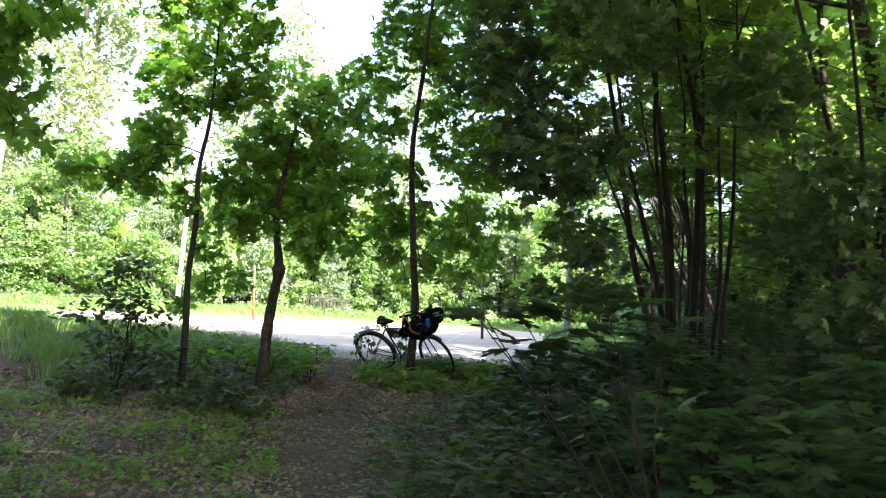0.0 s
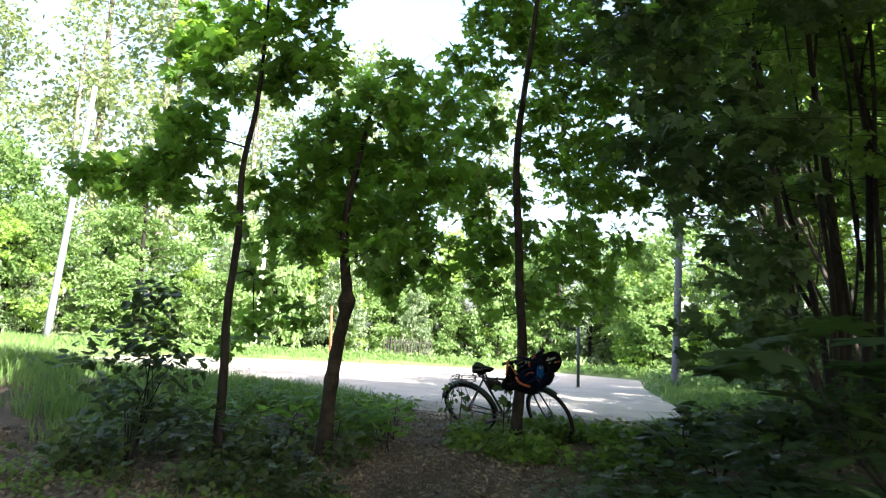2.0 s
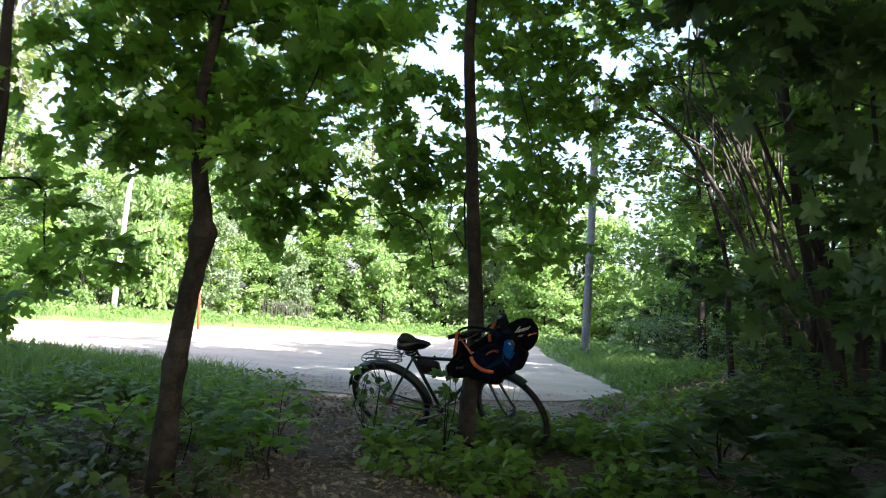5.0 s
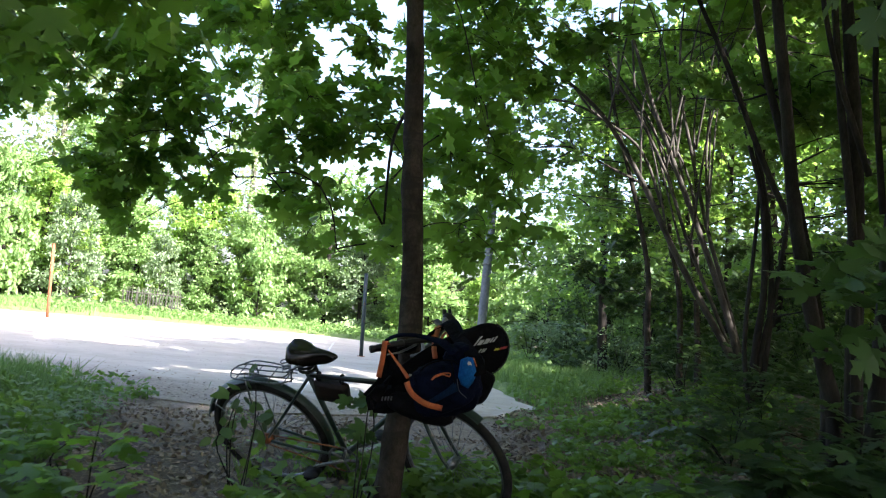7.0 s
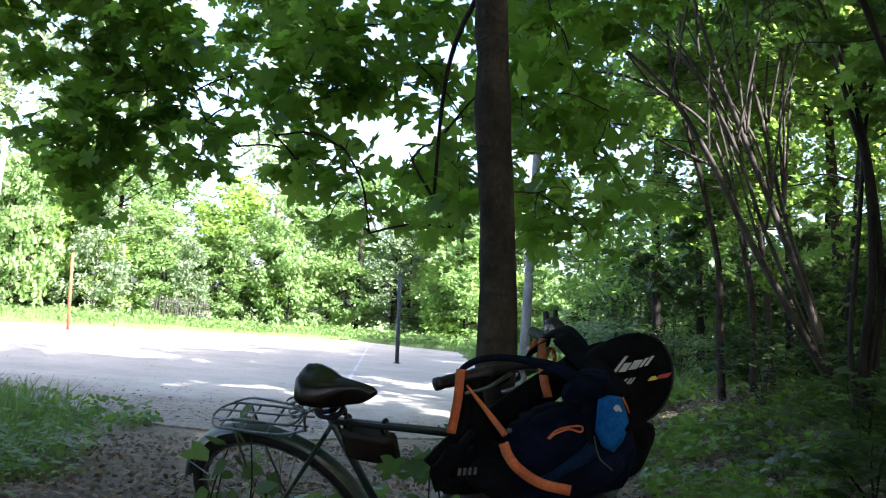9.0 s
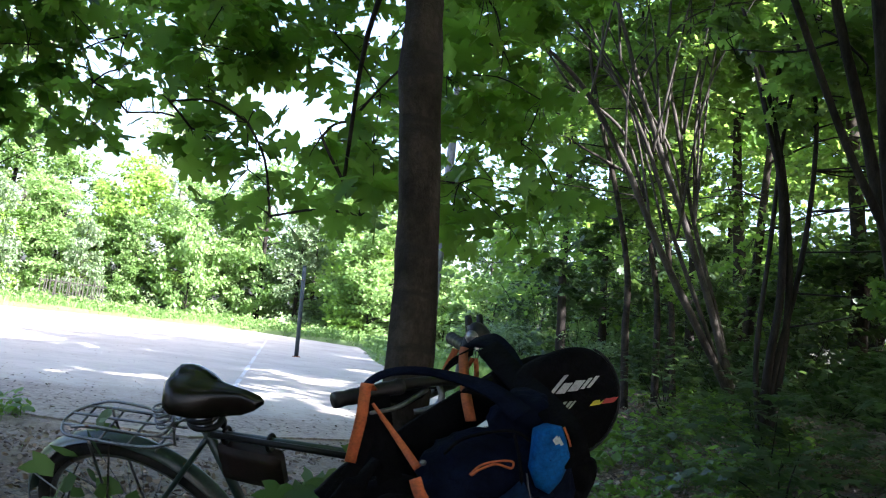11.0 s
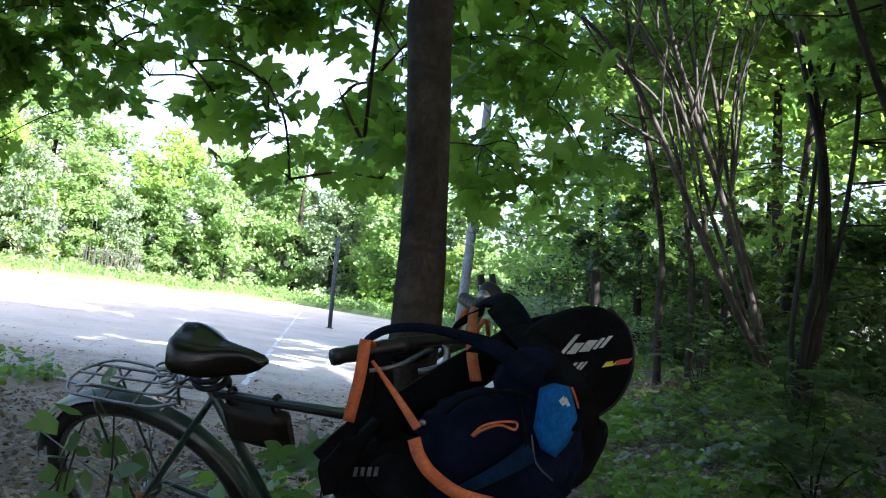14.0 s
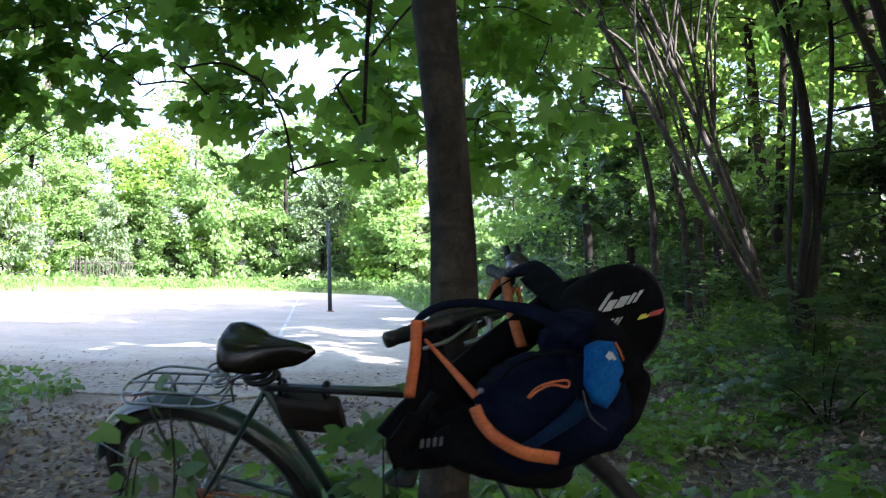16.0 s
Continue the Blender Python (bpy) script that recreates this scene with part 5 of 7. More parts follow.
def ring(radius, tube_r, n=64, sides=10, squash=1.0):
    a = np.arange(n) * 2 * np.pi / n
    b = np.arange(sides) * 2 * np.pi / sides
    r = radius + tube_r * np.cos(b)[None]
    v = np.stack([np.cos(a)[:, None] * r, np.broadcast_to(tube_r * squash * np.sin(b)[None], (n, sides)), np.sin(a)[:, None] * r], -1).reshape(-1, 3)
    i, j = np.meshgrid(np.arange(n), np.arange(sides), indexing="ij")
    f = np.stack([i * sides + j, i * sides + (j + 1) % sides, ((i + 1) % n) * sides + (j + 1) % sides, ((i + 1) % n) * sides + j], -1).reshape(-1, 4)
    return v, f


def wheel(m):
    """A wheel in its own plane y = 0: tyre, rim, hub, and 36 spokes."""
    hub = new("wheel")
    hub.parent = bike
    hub.matrix_basis = m
    v, f = ring(WHEEL_R - TYRE_R, TYRE_R, 72, 10)
    mesh_part("tyre", from_arrays("tyre", v, f, M_RUBBER, True), hub, "black worn rubber tyre")
    v, f = ring(WHEEL_R - 2 * TYRE_R - 0.004, 0.009, 72, 8, 1.2)
    mesh_part("rim", from_arrays("rim", v, f, M_STEEL, True), hub, "dull steel rim")
    v, f = tube_arrays([(0, -0.055, 0), (0, -0.03, 0), (0, -0.028, 0), (0, 0.028, 0), (0, 0.03, 0), (0, 0.055, 0)], [0.008, 0.010, 0.026, 0.026, 0.010, 0.008], 14)
    mesh_part("hub", from_arrays("hub", v, f, M_STEEL, True), hub)
    length = WHEEL_R - 2 * TYRE_R - 0.022
    v, f = tube_arrays([(0, 0.0, 0.022), (0, 0.0, 0.022 + length)], 0.0013, 5)
    me = from_arrays("spoke", v, f, M_STEEL, True)
    for k in range(36):
        side = 1 if k % 2 else -1
        sp = new("spoke", me)
        sp.parent = hub
        sp.matrix_basis = pose(0, 0, 0, 0, k * 10, 0) @ pose(0, side * 0.024, 0, side * 4.6, (8 if k % 4 < 2 else -8) * 0.4, 0)
    return hub


rear = wheel(pose(0, 0, WHEEL_R))
FRONT = (1.04, 0, WHEEL_R)
STEER = pose(*FRONT) @ pose(0, 0, 0, 0, 18, 0) @ pose(0, 0, 0, 0, 0, -17) @ pose(0, 0, 0, 0, -18, 0)
wheel(STEER)
v, f = tube_arrays([(0, -0.034, 0), (0, -0.060, 0)], [0.034, 0.022], 16)
mesh_part("freewheel", from_arrays("freewheel", v, f, M_RUST, True), rear, "greasy freewheel sprocket")

BB = (0.44, 0, 0.285)
tube("seat_tube", [BB, (0.30, 0, 0.80)], 0.0145, M_FRAME, bike, sides=12)
tube("top_tube", [(0.305, 0, 0.785), (0.80, 0, 0.800)], 0.0135, M_FRAME, bike, sides=12)
tube("down_tube", [(0.835, 0, 0.715), BB], 0.0145, M_FRAME, bike, sides=12)
tube("head_tube", [(0.845, 0, 0.68), (0.795, 0, 0.84)], 0.018, M_FRAME, bike, sides=12)
for s in (-1, 1):
    tube("chain_stay", [(0.42, s * 0.02, 0.288), (0.2, s * 0.042, 0.31), (0, s * 0.052, WHEEL_R)], [0.010, 0.009, 0.007], M_FRAME, bike, n=8)
    tube("seat_stay", [(0.305, s * 0.012, 0.775), (0.16, s * 0.042, 0.57), (0, s * 0.052, WHEEL_R)], [0.008, 0.008, 0.006], M_FRAME, bike, n=8)
    fork = [Vector((-0.185, s * 0.03, 0.33)), Vector((-0.12, s * 0.045, 0.20)), Vector((-0.05, s * 0.052, 0.07)), Vector((0, s * 0.052, 0))]
    tube("fork_blade", [tuple(STEER @ p) for p in fork], [0.013, 0.011, 0.009, 0.007], M_FRAME, bike, n=10)
tube("seat_post", [(0.303, 0, 0.79), (0.335, 0, 0.885)], 0.012, M_STEEL, bike, "dull chrome seat post")
tube("bottom_bracket", [(0.44, -0.036, 0.285), (0.44, 0.036, 0.285)], 0.021, M_FRAME, bike, sides=14)

# chainwheel, cranks and pedals
v, f = ring(0.082, 0.006, 40, 6, 0.6)
ob = mesh_part("chainwheel", from_arrays("chainwheel", v, f, M_STEEL, True), bike, "greasy steel chainwheel")
ob.matrix_basis = pose(0.44, -0.045, 0.285)
for a in range(5):
    t = math.radians(a * 72)
    tube("chainwheel_arm", [(0, 0, 0), (0.078 * math.cos(t), 0, 0.078 * math.sin(t))], 0.007, M_STEEL, ob)
for s, ang in ((-1, 200), (1, 20)):
    t = math.radians(ang)
    e = (0.44 + 0.17 * math.cos(t), s * 0.065, 0.285 + 0.17 * math.sin(t))
    tube("crank", [(0.44, s * 0.05, 0.285), e], [0.011, 0.008], M_STEEL, bike)
    bm = bmesh.new()
    bmesh.ops.create_cube(bm, size=1)
    for v in bm.verts:
        v.co = Vector((e[0] + v.co.x * 0.085, e[1] + s * 0.05 + v.co.y * 0.075, e[2] + v.co.z * 0.022))
    bmesh.ops.bevel(bm, geom=bm.edges[:], offset=0.006, segments=2, affect="EDGES")
    part("pedal", bm, M_PLASTIC, bike, "black rubber block pedal")
for dz in (0.080, -0.080):
    tube("chain_run", [(0.44, -0.046, 0.285 + dz), (0.0, -0.046, WHEEL_R + dz * 0.42)], 0.004, M_RUST, bike, sides=5)


def mudguard(a0, a1, m, name="mudguard", mat=None, label=""):
    """A curved strip over a wheel, from angle a0 to a1 (degrees, 0 ahead, 90 up)."""
    n, k, r = 34, 7, WHEEL_R + 0.020
    a = np.radians(np.linspace(a0, a1, n))
    b = np.radians(np.linspace(-75, 75, k))
    rows = []
    for thick in (0.0, 0.0022):
        rr = r + (0.020 + thick) * np.cos(b) - 0.012
        yy = (0.027 + thick) * np.sin(b)
        rows.append(np.stack([np.cos(a)[:, None] * rr, np.broadcast_to(yy, (n, k)), np.sin(a)[:, None] * rr], -1).reshape(-1, 3))
    v = np.concatenate(rows)
    i, j = np.meshgrid(np.arange(n - 1), np.arange(k - 1), indexing="ij")
    q = np.stack([i * k + j, i * k + j + 1, (i + 1) * k + j + 1, (i + 1) * k + j], -1).reshape(-1, 4)
    f = np.concatenate([q[:, ::-1], q + n * k])
    for line in (np.arange(n) * k, np.arange(n) * k + k - 1):
        f = np.concatenate([f, np.stack([line[:-1], line[1:], line[1:] + n * k, line[:-1] + n * k], -1)])
    me = from_arrays(name, v, f, mat or M_FRAME, True)
    ob = mesh_part(name, me, bike, label)
    ob.matrix_basis = m
    return ob


mudguard(-8, 168, pose(0, 0, WHEEL_R), "rear_mudguard", M_FRAME, "dark green rear mudguard with a bent pale tip")
mudguard(60, 128, STEER @ pose(0, 0, 0), "front_mudguard", M_FRAME)
for s in (-1, 1):
    tube("mudguard_stay", [(0, s * 0.055, WHEEL_R), (-0.30, s * 0.03, WHEEL_R + 0.19)], 0.0028, M_STEEL, bike, sides=6)
    tube("rack_leg", [(0.0, s * 0.058, WHEEL_R + 0.01), (-0.03, s * 0.062, 0.56), (-0.04, s * 0.062, 0.752)], 0.0042, M_STEEL, bike, n=8)

# luggage rack over the rear wheel
rack = new("luggage_rack")
rack.parent = bike
rack.location = (0.035, 0, 0)
tagged(rack, "grey wire luggage rack")
RZ = 0.755
loop = [(0.19, -0.045, RZ + 0.015), (0.10, -0.066, RZ), (-0.08, -0.066, RZ - 0.004), (-0.155, -0.058, RZ - 0.006), (-0.185, 0, RZ - 0.006), (-0.155, 0.058, RZ - 0.006), (-0.08, 0.066, RZ - 0.004), (0.10, 0.066, RZ), (0.19, 0.045, RZ + 0.015)]
tube("rack_loop", loop, 0.0045, M_STEEL, rack, n=40)
for y in (-0.024, 0.024):
    tube("rack_rod", [(0.19, y, RZ + 0.012), (0.0, y, RZ), (-0.178, y, RZ - 0.006)], 0.0038, M_STEEL, rack, n=12)
for x in (-0.13, -0.04, 0.05, 0.14):
    tube("rack_bar", [(x, -0.067, RZ - 0.006), (x, 0.067, RZ - 0.006)], 0.0036, M_STEEL, rack)
clip = [(-0.13, -0.05, RZ + 0.012), (-0.05, -0.055, RZ + 0.034), (0.10, -0.05, RZ + 0.030), (0.15, -0.03, RZ + 0.028), (0.15, 0.03, RZ + 0.028), (0.10, 0.05, RZ + 0.030), (-0.05, 0.055, RZ + 0.034), (-0.13, 0.05, RZ + 0.012)]
tube("spring_clip", clip, 0.0042, M_STEEL, rack, n=36)
tube("rack_stop", [(0.19, -0.045, RZ + 0.01), (0.205, -0.045, RZ + 0.075), (0.205, 0.045, RZ + 0.075), (0.19, 0.045, RZ + 0.01)], 0.0042, M_STEEL, rack, n=24)

# saddle
saddle = new("saddle")
saddle.parent = bike
saddle.location = (0.10, 0, 0.011)
tagged(saddle, "cracked glossy black leather saddle on coil springs")
n, k = 36, 21
u = 1 - (1 - np.linspace(0, 1, n)) ** 1.5
half = np.interp(u, (0, 0.06, 0.18, 0.35, 0.55, 0.75, 0.93, 1.0), (0.035, 0.078, 0.098, 0.086, 0.052, 0.034, 0.025, 0.002))
crown = np.interp(u, (0, 0.08, 0.25, 0.5, 0.8, 1.0), (0.950, 0.972, 0.966, 0.946, 0.938, 0.918))
drop = np.interp(u, (0, 0.08, 0.25, 0.5, 0.8, 1.0), (0.045, 0.058, 0.060, 0.062, 0.050, 0.006))
x = 0.118 + 0.272 * u
a = np.linspace(-1, 1, k)
rows = []
for inner in (0.0, 0.004):
    yy = np.sign(a) * np.abs(a) ** 0.9
    zz = crown[:, None] - (drop[:, None]) * np.abs(a)[None] ** 2.6 - 0.010 * np.exp(-(a[None] / 0.25) ** 2) * np.interp(u, (0, 0.3, 0.6, 1), (1, 0.6, 0, 0))[:, None]
    rows.append(np.stack([np.broadcast_to(x[:, None], (n, k)), half[:, None] * yy[None] * (1 - inner * 6), zz - inner], -1).reshape(-1, 3))
v = np.concatenate(rows)
i, j = np.meshgrid(np.arange(n - 1), np.arange(k - 1), indexing="ij")
q = np.stack([i * k + j, (i + 1) * k + j, (i + 1) * k + j + 1, i * k + j + 1], -1).reshape(-1, 4)
f = np.concatenate([q, q[:, ::-1] + n * k])
rim = np.concatenate([np.arange(n) * k, (n - 1) * k + np.arange(k), (np.arange(n)[::-1]) * k + k - 1, np.arange(k)[::-1]])
f = np.concatenate([f, np.stack([rim[:-1], rim[:-1] + n * k, rim[1:] + n * k, rim[1:]], -1)])
mesh_part("saddle_cover", from_arrays("saddle_cover", v, f, M_SADDLE, True), saddle)
bm = bmesh.new()
bmesh.ops.create_uvsphere(bm, u_segments=20, v_segments=10, radius=1)
for w in bm.verts:
    w.co = Vector((0.225 + w.co.x * 0.09, w.co.y * 0.045 * (1.3 - w.co.x * 0.5), 0.905 + w.co.z * 0.022))
part("saddle_underside", bm, M_PLASTIC, saddle)
for s in (-1, 1):
    t = np.linspace(0, 1, 60)
    spring = np.stack([0.122 + 0.022 * np.cos(t * 8 * np.pi), s * 0.060 + 0.022 * np.sin(t * 8 * np.pi), 0.826 + t * 0.074], -1)
    v, f = tube_arrays(spring, 0.0034, 6)
    mesh_part("coil_spring", from_arrays("coil_spring", v, f, M_STEEL, True), saddle, "dull chrome coil spring")
    tube("saddle_rail", [(0.122, s * 0.060, 0.828), (0.22, s * 0.03, 0.868), (0.30, s * 0.022, 0.885), (0.36, s * 0.01, 0.905)], 0.0042, M_STEEL, saddle, n=10)
tube("saddle_clamp", [(0.235, -0.034, 0.870), (0.235, 0.034, 0.870)], 0.016, M_STEEL, saddle)
# a cable lock wound round the seat post
t = np.linspace(0, 1, 90)
coil = np.stack([0.310 + 0.044 * np.cos(t * 7 * np.pi) - 0.01 * t, 0.038 * np.sin(t * 7 * np.pi), 0.815 + t * 0.040 + 0.006 * np.sin(t * 9)], -1)
v, f = tube_arrays(coil, 0.0078, 8)
mesh_part("cable_lock", from_arrays("cable_lock", v, f, M_PLASTIC, True), bike, "black cable lock wound round the seat post")

# tool bag under the top tube, pump along it
bm = bmesh.new()
bmesh.ops.create_cube(bm, size=1)
bmesh.ops.subdivide_edges(bm, edges=bm.edges[:], cuts=3, use_grid_fill=True)
for w in bm.verts:
    puff = 1 - 0.5 * abs(w.co.x * 2) ** 4
    w.co = Vector((0.425 + w.co.x * 0.185, w.co.y * 0.052 * (0.6 + 0.4 * puff), 0.705 + w.co.z * 0.115 - 0.03 * (w.co.x + 0.5) * 0.3))
bmesh.ops.bevel(bm, geom=[e for e in bm.edges if e.calc_face_angle(0) > 1.2], offset=0.008, segments=2, affect="EDGES")
bag = part("tool_bag", bm, M_BAG, bike, "dark brown leather tool bag under the top tube")
for x in (0.36, 0.49):
    v, f = ring(0.021, 0.006, 24, 6)
    ob = mesh_part("bag_strap", from_arrays("bag_strap", v, f, M_PLASTIC, True), bag, "black strap round the top tube")
    ob.matrix_basis = pose(x, 0, 0.788, 0, 0, 90)
tube("frame_pump", [(0.33, -0.024, 0.806), (0.74, -0.024, 0.812)], 0.0085, M_PLASTIC, bike, "slim dark frame pump")

# handlebar: stem, bar, grips, levers
tube("stem", local([(-0.022, 0.142, 0.753), (0.03, 0.09, 0.85), (0.10, 0.03, 0.91), (0.140, -0.02, 0.935)]), [0.012, 0.011, 0.012], M_STEEL, bike, "dull chrome stem", n=8)
bar = tube("handlebar", local([(-0.055, -0.285, 0.905), (0.03, -0.24, 0.93), (0.115, -0.16, 0.948), (0.150, -0.05, 0.945), (0.150, 0.06, 0.965), (0.165, 0.20, 1.010), (0.150, 0.31, 1.030)]), 0.0125, M_PLASTIC, bike, "dark handlebar turned towards the trunk", n=26, sides=12)
for a, b in (((-0.098, -0.325, 0.887), (0.030, -0.243, 0.928)), ((0.163, 0.225, 1.016), (0.120, 0.345, 1.035))):
    v, f = tube_arrays(smooth_line(local([a, b]), 14), 0.0165 + 0.0012 * np.sin(np.arange(14) * 2.2), 14)
    mesh_part("grip", from_arrays("grip", v, f, M_PLASTIC, True), bar, "black ribbed rubber grip")
tube("brake_lever", local([(0.08, -0.20, 0.925), (0.03, -0.30, 0.89), (-0.02, -0.35, 0.875)]), [0.006, 0.005, 0.004], M_STEEL, bar, n=8)
tube("brake_lever", local([(0.175, 0.232, 1.029), (0.164, 0.236, 1.066), (0.156, 0.240, 1.098)]), [0.012, 0.012, 0.009], M_PLASTIC, bar, "black upright lever end", n=8)
tube("brake_lever", local([(0.059, -0.165, 0.872), (0.087, -0.165, 0.881), (0.109, -0.165, 0.894), (0.113, -0.165, 0.918), (0.102, -0.160, 0.937)]), [0.006, 0.007, 0.008, 0.008, 0.007], M_STEEL, bar, "pale curved alloy lever", n=14)
bm = bmesh.new()
bmesh.ops.create_uvsphere(bm, u_segments=16, v_segments=10, radius=0.021)
ob = part("bell", bm, M_STEEL, bar, "small chrome bell")
ob.location = local([(0.175, 0.191, 1.045)])[0]
tube("gear_lever", local([(0.195, 0.214, 1.021), (0.192, 0.211, 1.062), (0.184, 0.218, 1.103)]), [0.014, 0.011, 0.008], M_PLASTIC, bar, "black thumb lever", n=8)
v, f = tube_arrays(local([(0.160, 0.219, 1.056), (0.173, 0.220, 1.059)]), [0.017, 0.017], 12)
mesh_part("lever_band", from_arrays("lever_band", v, f, M_STEEL, True), bar, "pale metal band")
tube("brake_clamp", local([(0.16, 0.20, 1.0), (0.17, 0.24, 1.045)]), 0.017, M_PLASTIC, bar, n=6)
bm = bmesh.new()
bmesh.ops.create_icosphere(bm, subdivisions=3, radius=1)
for w in bm.verts:
    w.co = Vector(local([(0.188 + 0.032 * w.co.x, 0.20 + 0.025 * w.co.y, 1.052 + 0.026 * w.co.z * (1.2 - 0.3 * w.co.x))])[0])
part("shifter_housing", bm, M_PLASTIC, bar, "black shifter housing")
tube("brake_cable", local([(0.10, -0.18, 0.93), (0.0, -0.16, 0.90), (-0.02, -0.02, 0.80), (0.06, 0.06, 0.74)]), 0.0028, M_PLASTIC, bike, n=22, sides=6)
tube("brake_cable", local([(0.16, 0.22, 1.03), (0.24, 0.12, 1.02), (0.24, 0.02, 0.93), (0.16, 0.05, 0.82)]), 0.0028, M_PLASTIC, bike, n=22, sides=6)

# ---- the rucksack hung on the handlebar ----


def lump(name, c, r, turn, mat, parent, label="", seed=1, amount=0.12, scale=7.0, power=2.4, fold=0.0):
    """A soft bulging body: a rounded box with creases."""
    bm = bmesh.new()
    bmesh.ops.create_icosphere(bm, subdivisions=5, radius=1)
    m = pose(*c, *turn)
    for w in bm.verts:
        d = w.co.normalized()
        s = (abs(d.x) ** power + abs(d.y) ** power + abs(d.z) ** power) ** (-1 / power)
        p = Vector((d.x * r[0], d.y * r[1], d.z * r[2])) * s
        q = p * scale + Vector((seed * 3.1, seed * 1.7, 0))
        crease = noise.noise(q) * 0.6 + abs(noise.noise(q * 2.3)) * 0.5 - 0.15
        p *= 1 + amount * crease - fold * abs(noise.noise(Vector((p.x * 22 + p.z * 9, p.y * 9, p.z * 30 + seed))))
        w.co = m @ p
    return part(name, bm, mat, parent, label)


def ribbon(name, points, wide, across, mat, parent, label="", thick=0.0022, n=24):
    """A flat strap along a line; across: the way of its width."""
    p = smooth_line(points, n)
    t = np.gradient(p, axis=0)
    t /= np.linalg.norm(t, axis=1, keepdims=True)
    a = np.asarray(across, float) - t * (t @ np.asarray(across, float))[:, None]
    a /= np.linalg.norm(a, axis=1, keepdims=True)
    nn = np.cross(t, a)
    w = np.broadcast_to(np.asarray(wide, float), (n,)) / 2
    ring4 = [p + a * w[:, None] + nn * thick, p - a * w[:, None] + nn * thick, p - a * w[:, None] - nn * thick, p + a * w[:, None] - nn * thick]
    v = np.stack(ring4, 1).reshape(-1, 3)
    i, j = np.meshgrid(np.arange(n - 1), np.arange(4), indexing="ij")
    f = np.stack([i * 4 + j, i * 4 + (j + 1) % 4, (i + 1) * 4 + (j + 1) % 4, (i + 1) * 4 + j], -1).reshape(-1, 4)
    f = np.concatenate([f, [[3, 2, 1, 0]], [[(n - 1) * 4 + q for q in range(4)]]])
    return mesh_part(name, from_arrays(name, v, f, mat), parent, label)


def pouch(name, corners, mat, parent, label=""):
    """A flat pocket with the given outline, bulging softly to the front."""
    p = np.asarray(corners, float)
    c, n = p.mean(0), len(p)
    p = np.concatenate([p[k : k + 1] + (p[(k + 1) % n] - p[k]) * np.linspace(0, 1, 5)[:-1, None] for k in range(n)])
    n = len(p)
    rows = [p + (0, 0.07, 0), p, c + (p - c) * 0.93 - (0, 0.010, 0), c + (p - c) * 0.72 - (0, 0.017, 0), c + (p - c) * 0.40 - (0, 0.020, 0), c + (p - c) * 0.02 - (0, 0.021, 0)]
    v = np.concatenate(rows)
    v[:, 1] += [0.004 * noise.noise(Vector(q) * 38) for q in v]
    i, j = np.meshgrid(np.arange(len(rows) - 1), np.arange(n), indexing="ij")
    f = np.stack([i * n + j, i * n + (j + 1) % n, (i + 1) * n + (j + 1) % n, (i + 1) * n + j], -1).reshape(-1, 4)
    return mesh_part(name, from_arrays(name, v, f, mat, True), parent, label)


pack = thing("rucksack", "navy blue rucksack with a bright blue pocket hung on the handlebar", "rucksack")
lump("main_body", (0.242, -0.310, 0.761), (0.155, 0.105, 0.118), (6, -18, 6), M_NAVY, pack, "creased navy nylon body", 2, 0.14, 9, 3.0, 0.14)
lump("lid", (0.302, -0.292, 0.874), (0.090, 0.080, 0.075), (0, 34, 5), M_NAVY, pack, "", 5, 0.14, 10, 3.0, 0.14)
lump("side_panel", (0.267, -0.366, 0.717), (0.105, 0.06, 0.045), (0, -28, 0), M_NAVY, pack, "", 3, 0.10, 12, 3.0, 0.05)
lump("back_panel", (0.021, -0.186, 0.734), (0.062, 0.070, 0.100), (0, -14, 0), M_BLACK_CLOTH, pack, "sagging black back panel", 4, 0.16, 9, 2.8, 0.08)
ribbon("back_padding", [(-0.075, -0.225, 0.655), (-0.030, -0.215, 0.715), (0.032, -0.205, 0.768), (0.102, -0.20, 0.835), (0.172, -0.20, 0.898), (0.233, -0.20, 0.945)], [0.115 - 0.045 * q / 23 for q in range(24)], (0.6, 0.1, -0.8), M_BLACK_CLOTH, pack, "thick black back padding", 0.016)
ribbon("hanging_strap", [(-0.015, -0.298, 0.905), (-0.002, -0.300, 0.853), (0.012, -0.300, 0.801), (0.034, -0.300, 0.739), (0.058, -0.300, 0.660)], 0.050, (1, 0.1, 0.2), M_BLACK_CLOTH, pack, "black strap hanging from the grip", 0.004)
lump("folded_strap", (0.020, -0.270, 0.690), (0.105, 0.05, 0.060), (0, -22, 0), M_BLACK_CLOTH, pack, "folded black strap under the body", 14, 0.24, 12, 2.6, 0.12)
ribbon("blue_panel", [(0.165, -0.418, 0.688), (0.215, -0.428, 0.722), (0.262, -0.428, 0.757), (0.292, -0.420, 0.782)], [0.014 + 0.024 * q / 23 for q in range(24)], (0.7, 0.0, -0.7), M_BLUE_DEEP, pack, "dull blue lower panel", 0.006)
lump("hip_belt", (0.391, -0.279, 0.779), (0.040, 0.055, 0.075), (0, 24, 0), M_BLACK_CLOTH, pack, "black padded hip belt", 9, 0.16, 12, 2.8, 0.06)
lump("lower_compartment", (0.144, -0.292, 0.662), (0.15, 0.085, 0.055), (0, 10, 0), M_BLACK_CLOTH, pack, "black lower compartment", 7, 0.14, 9, 2.8, 0.06)
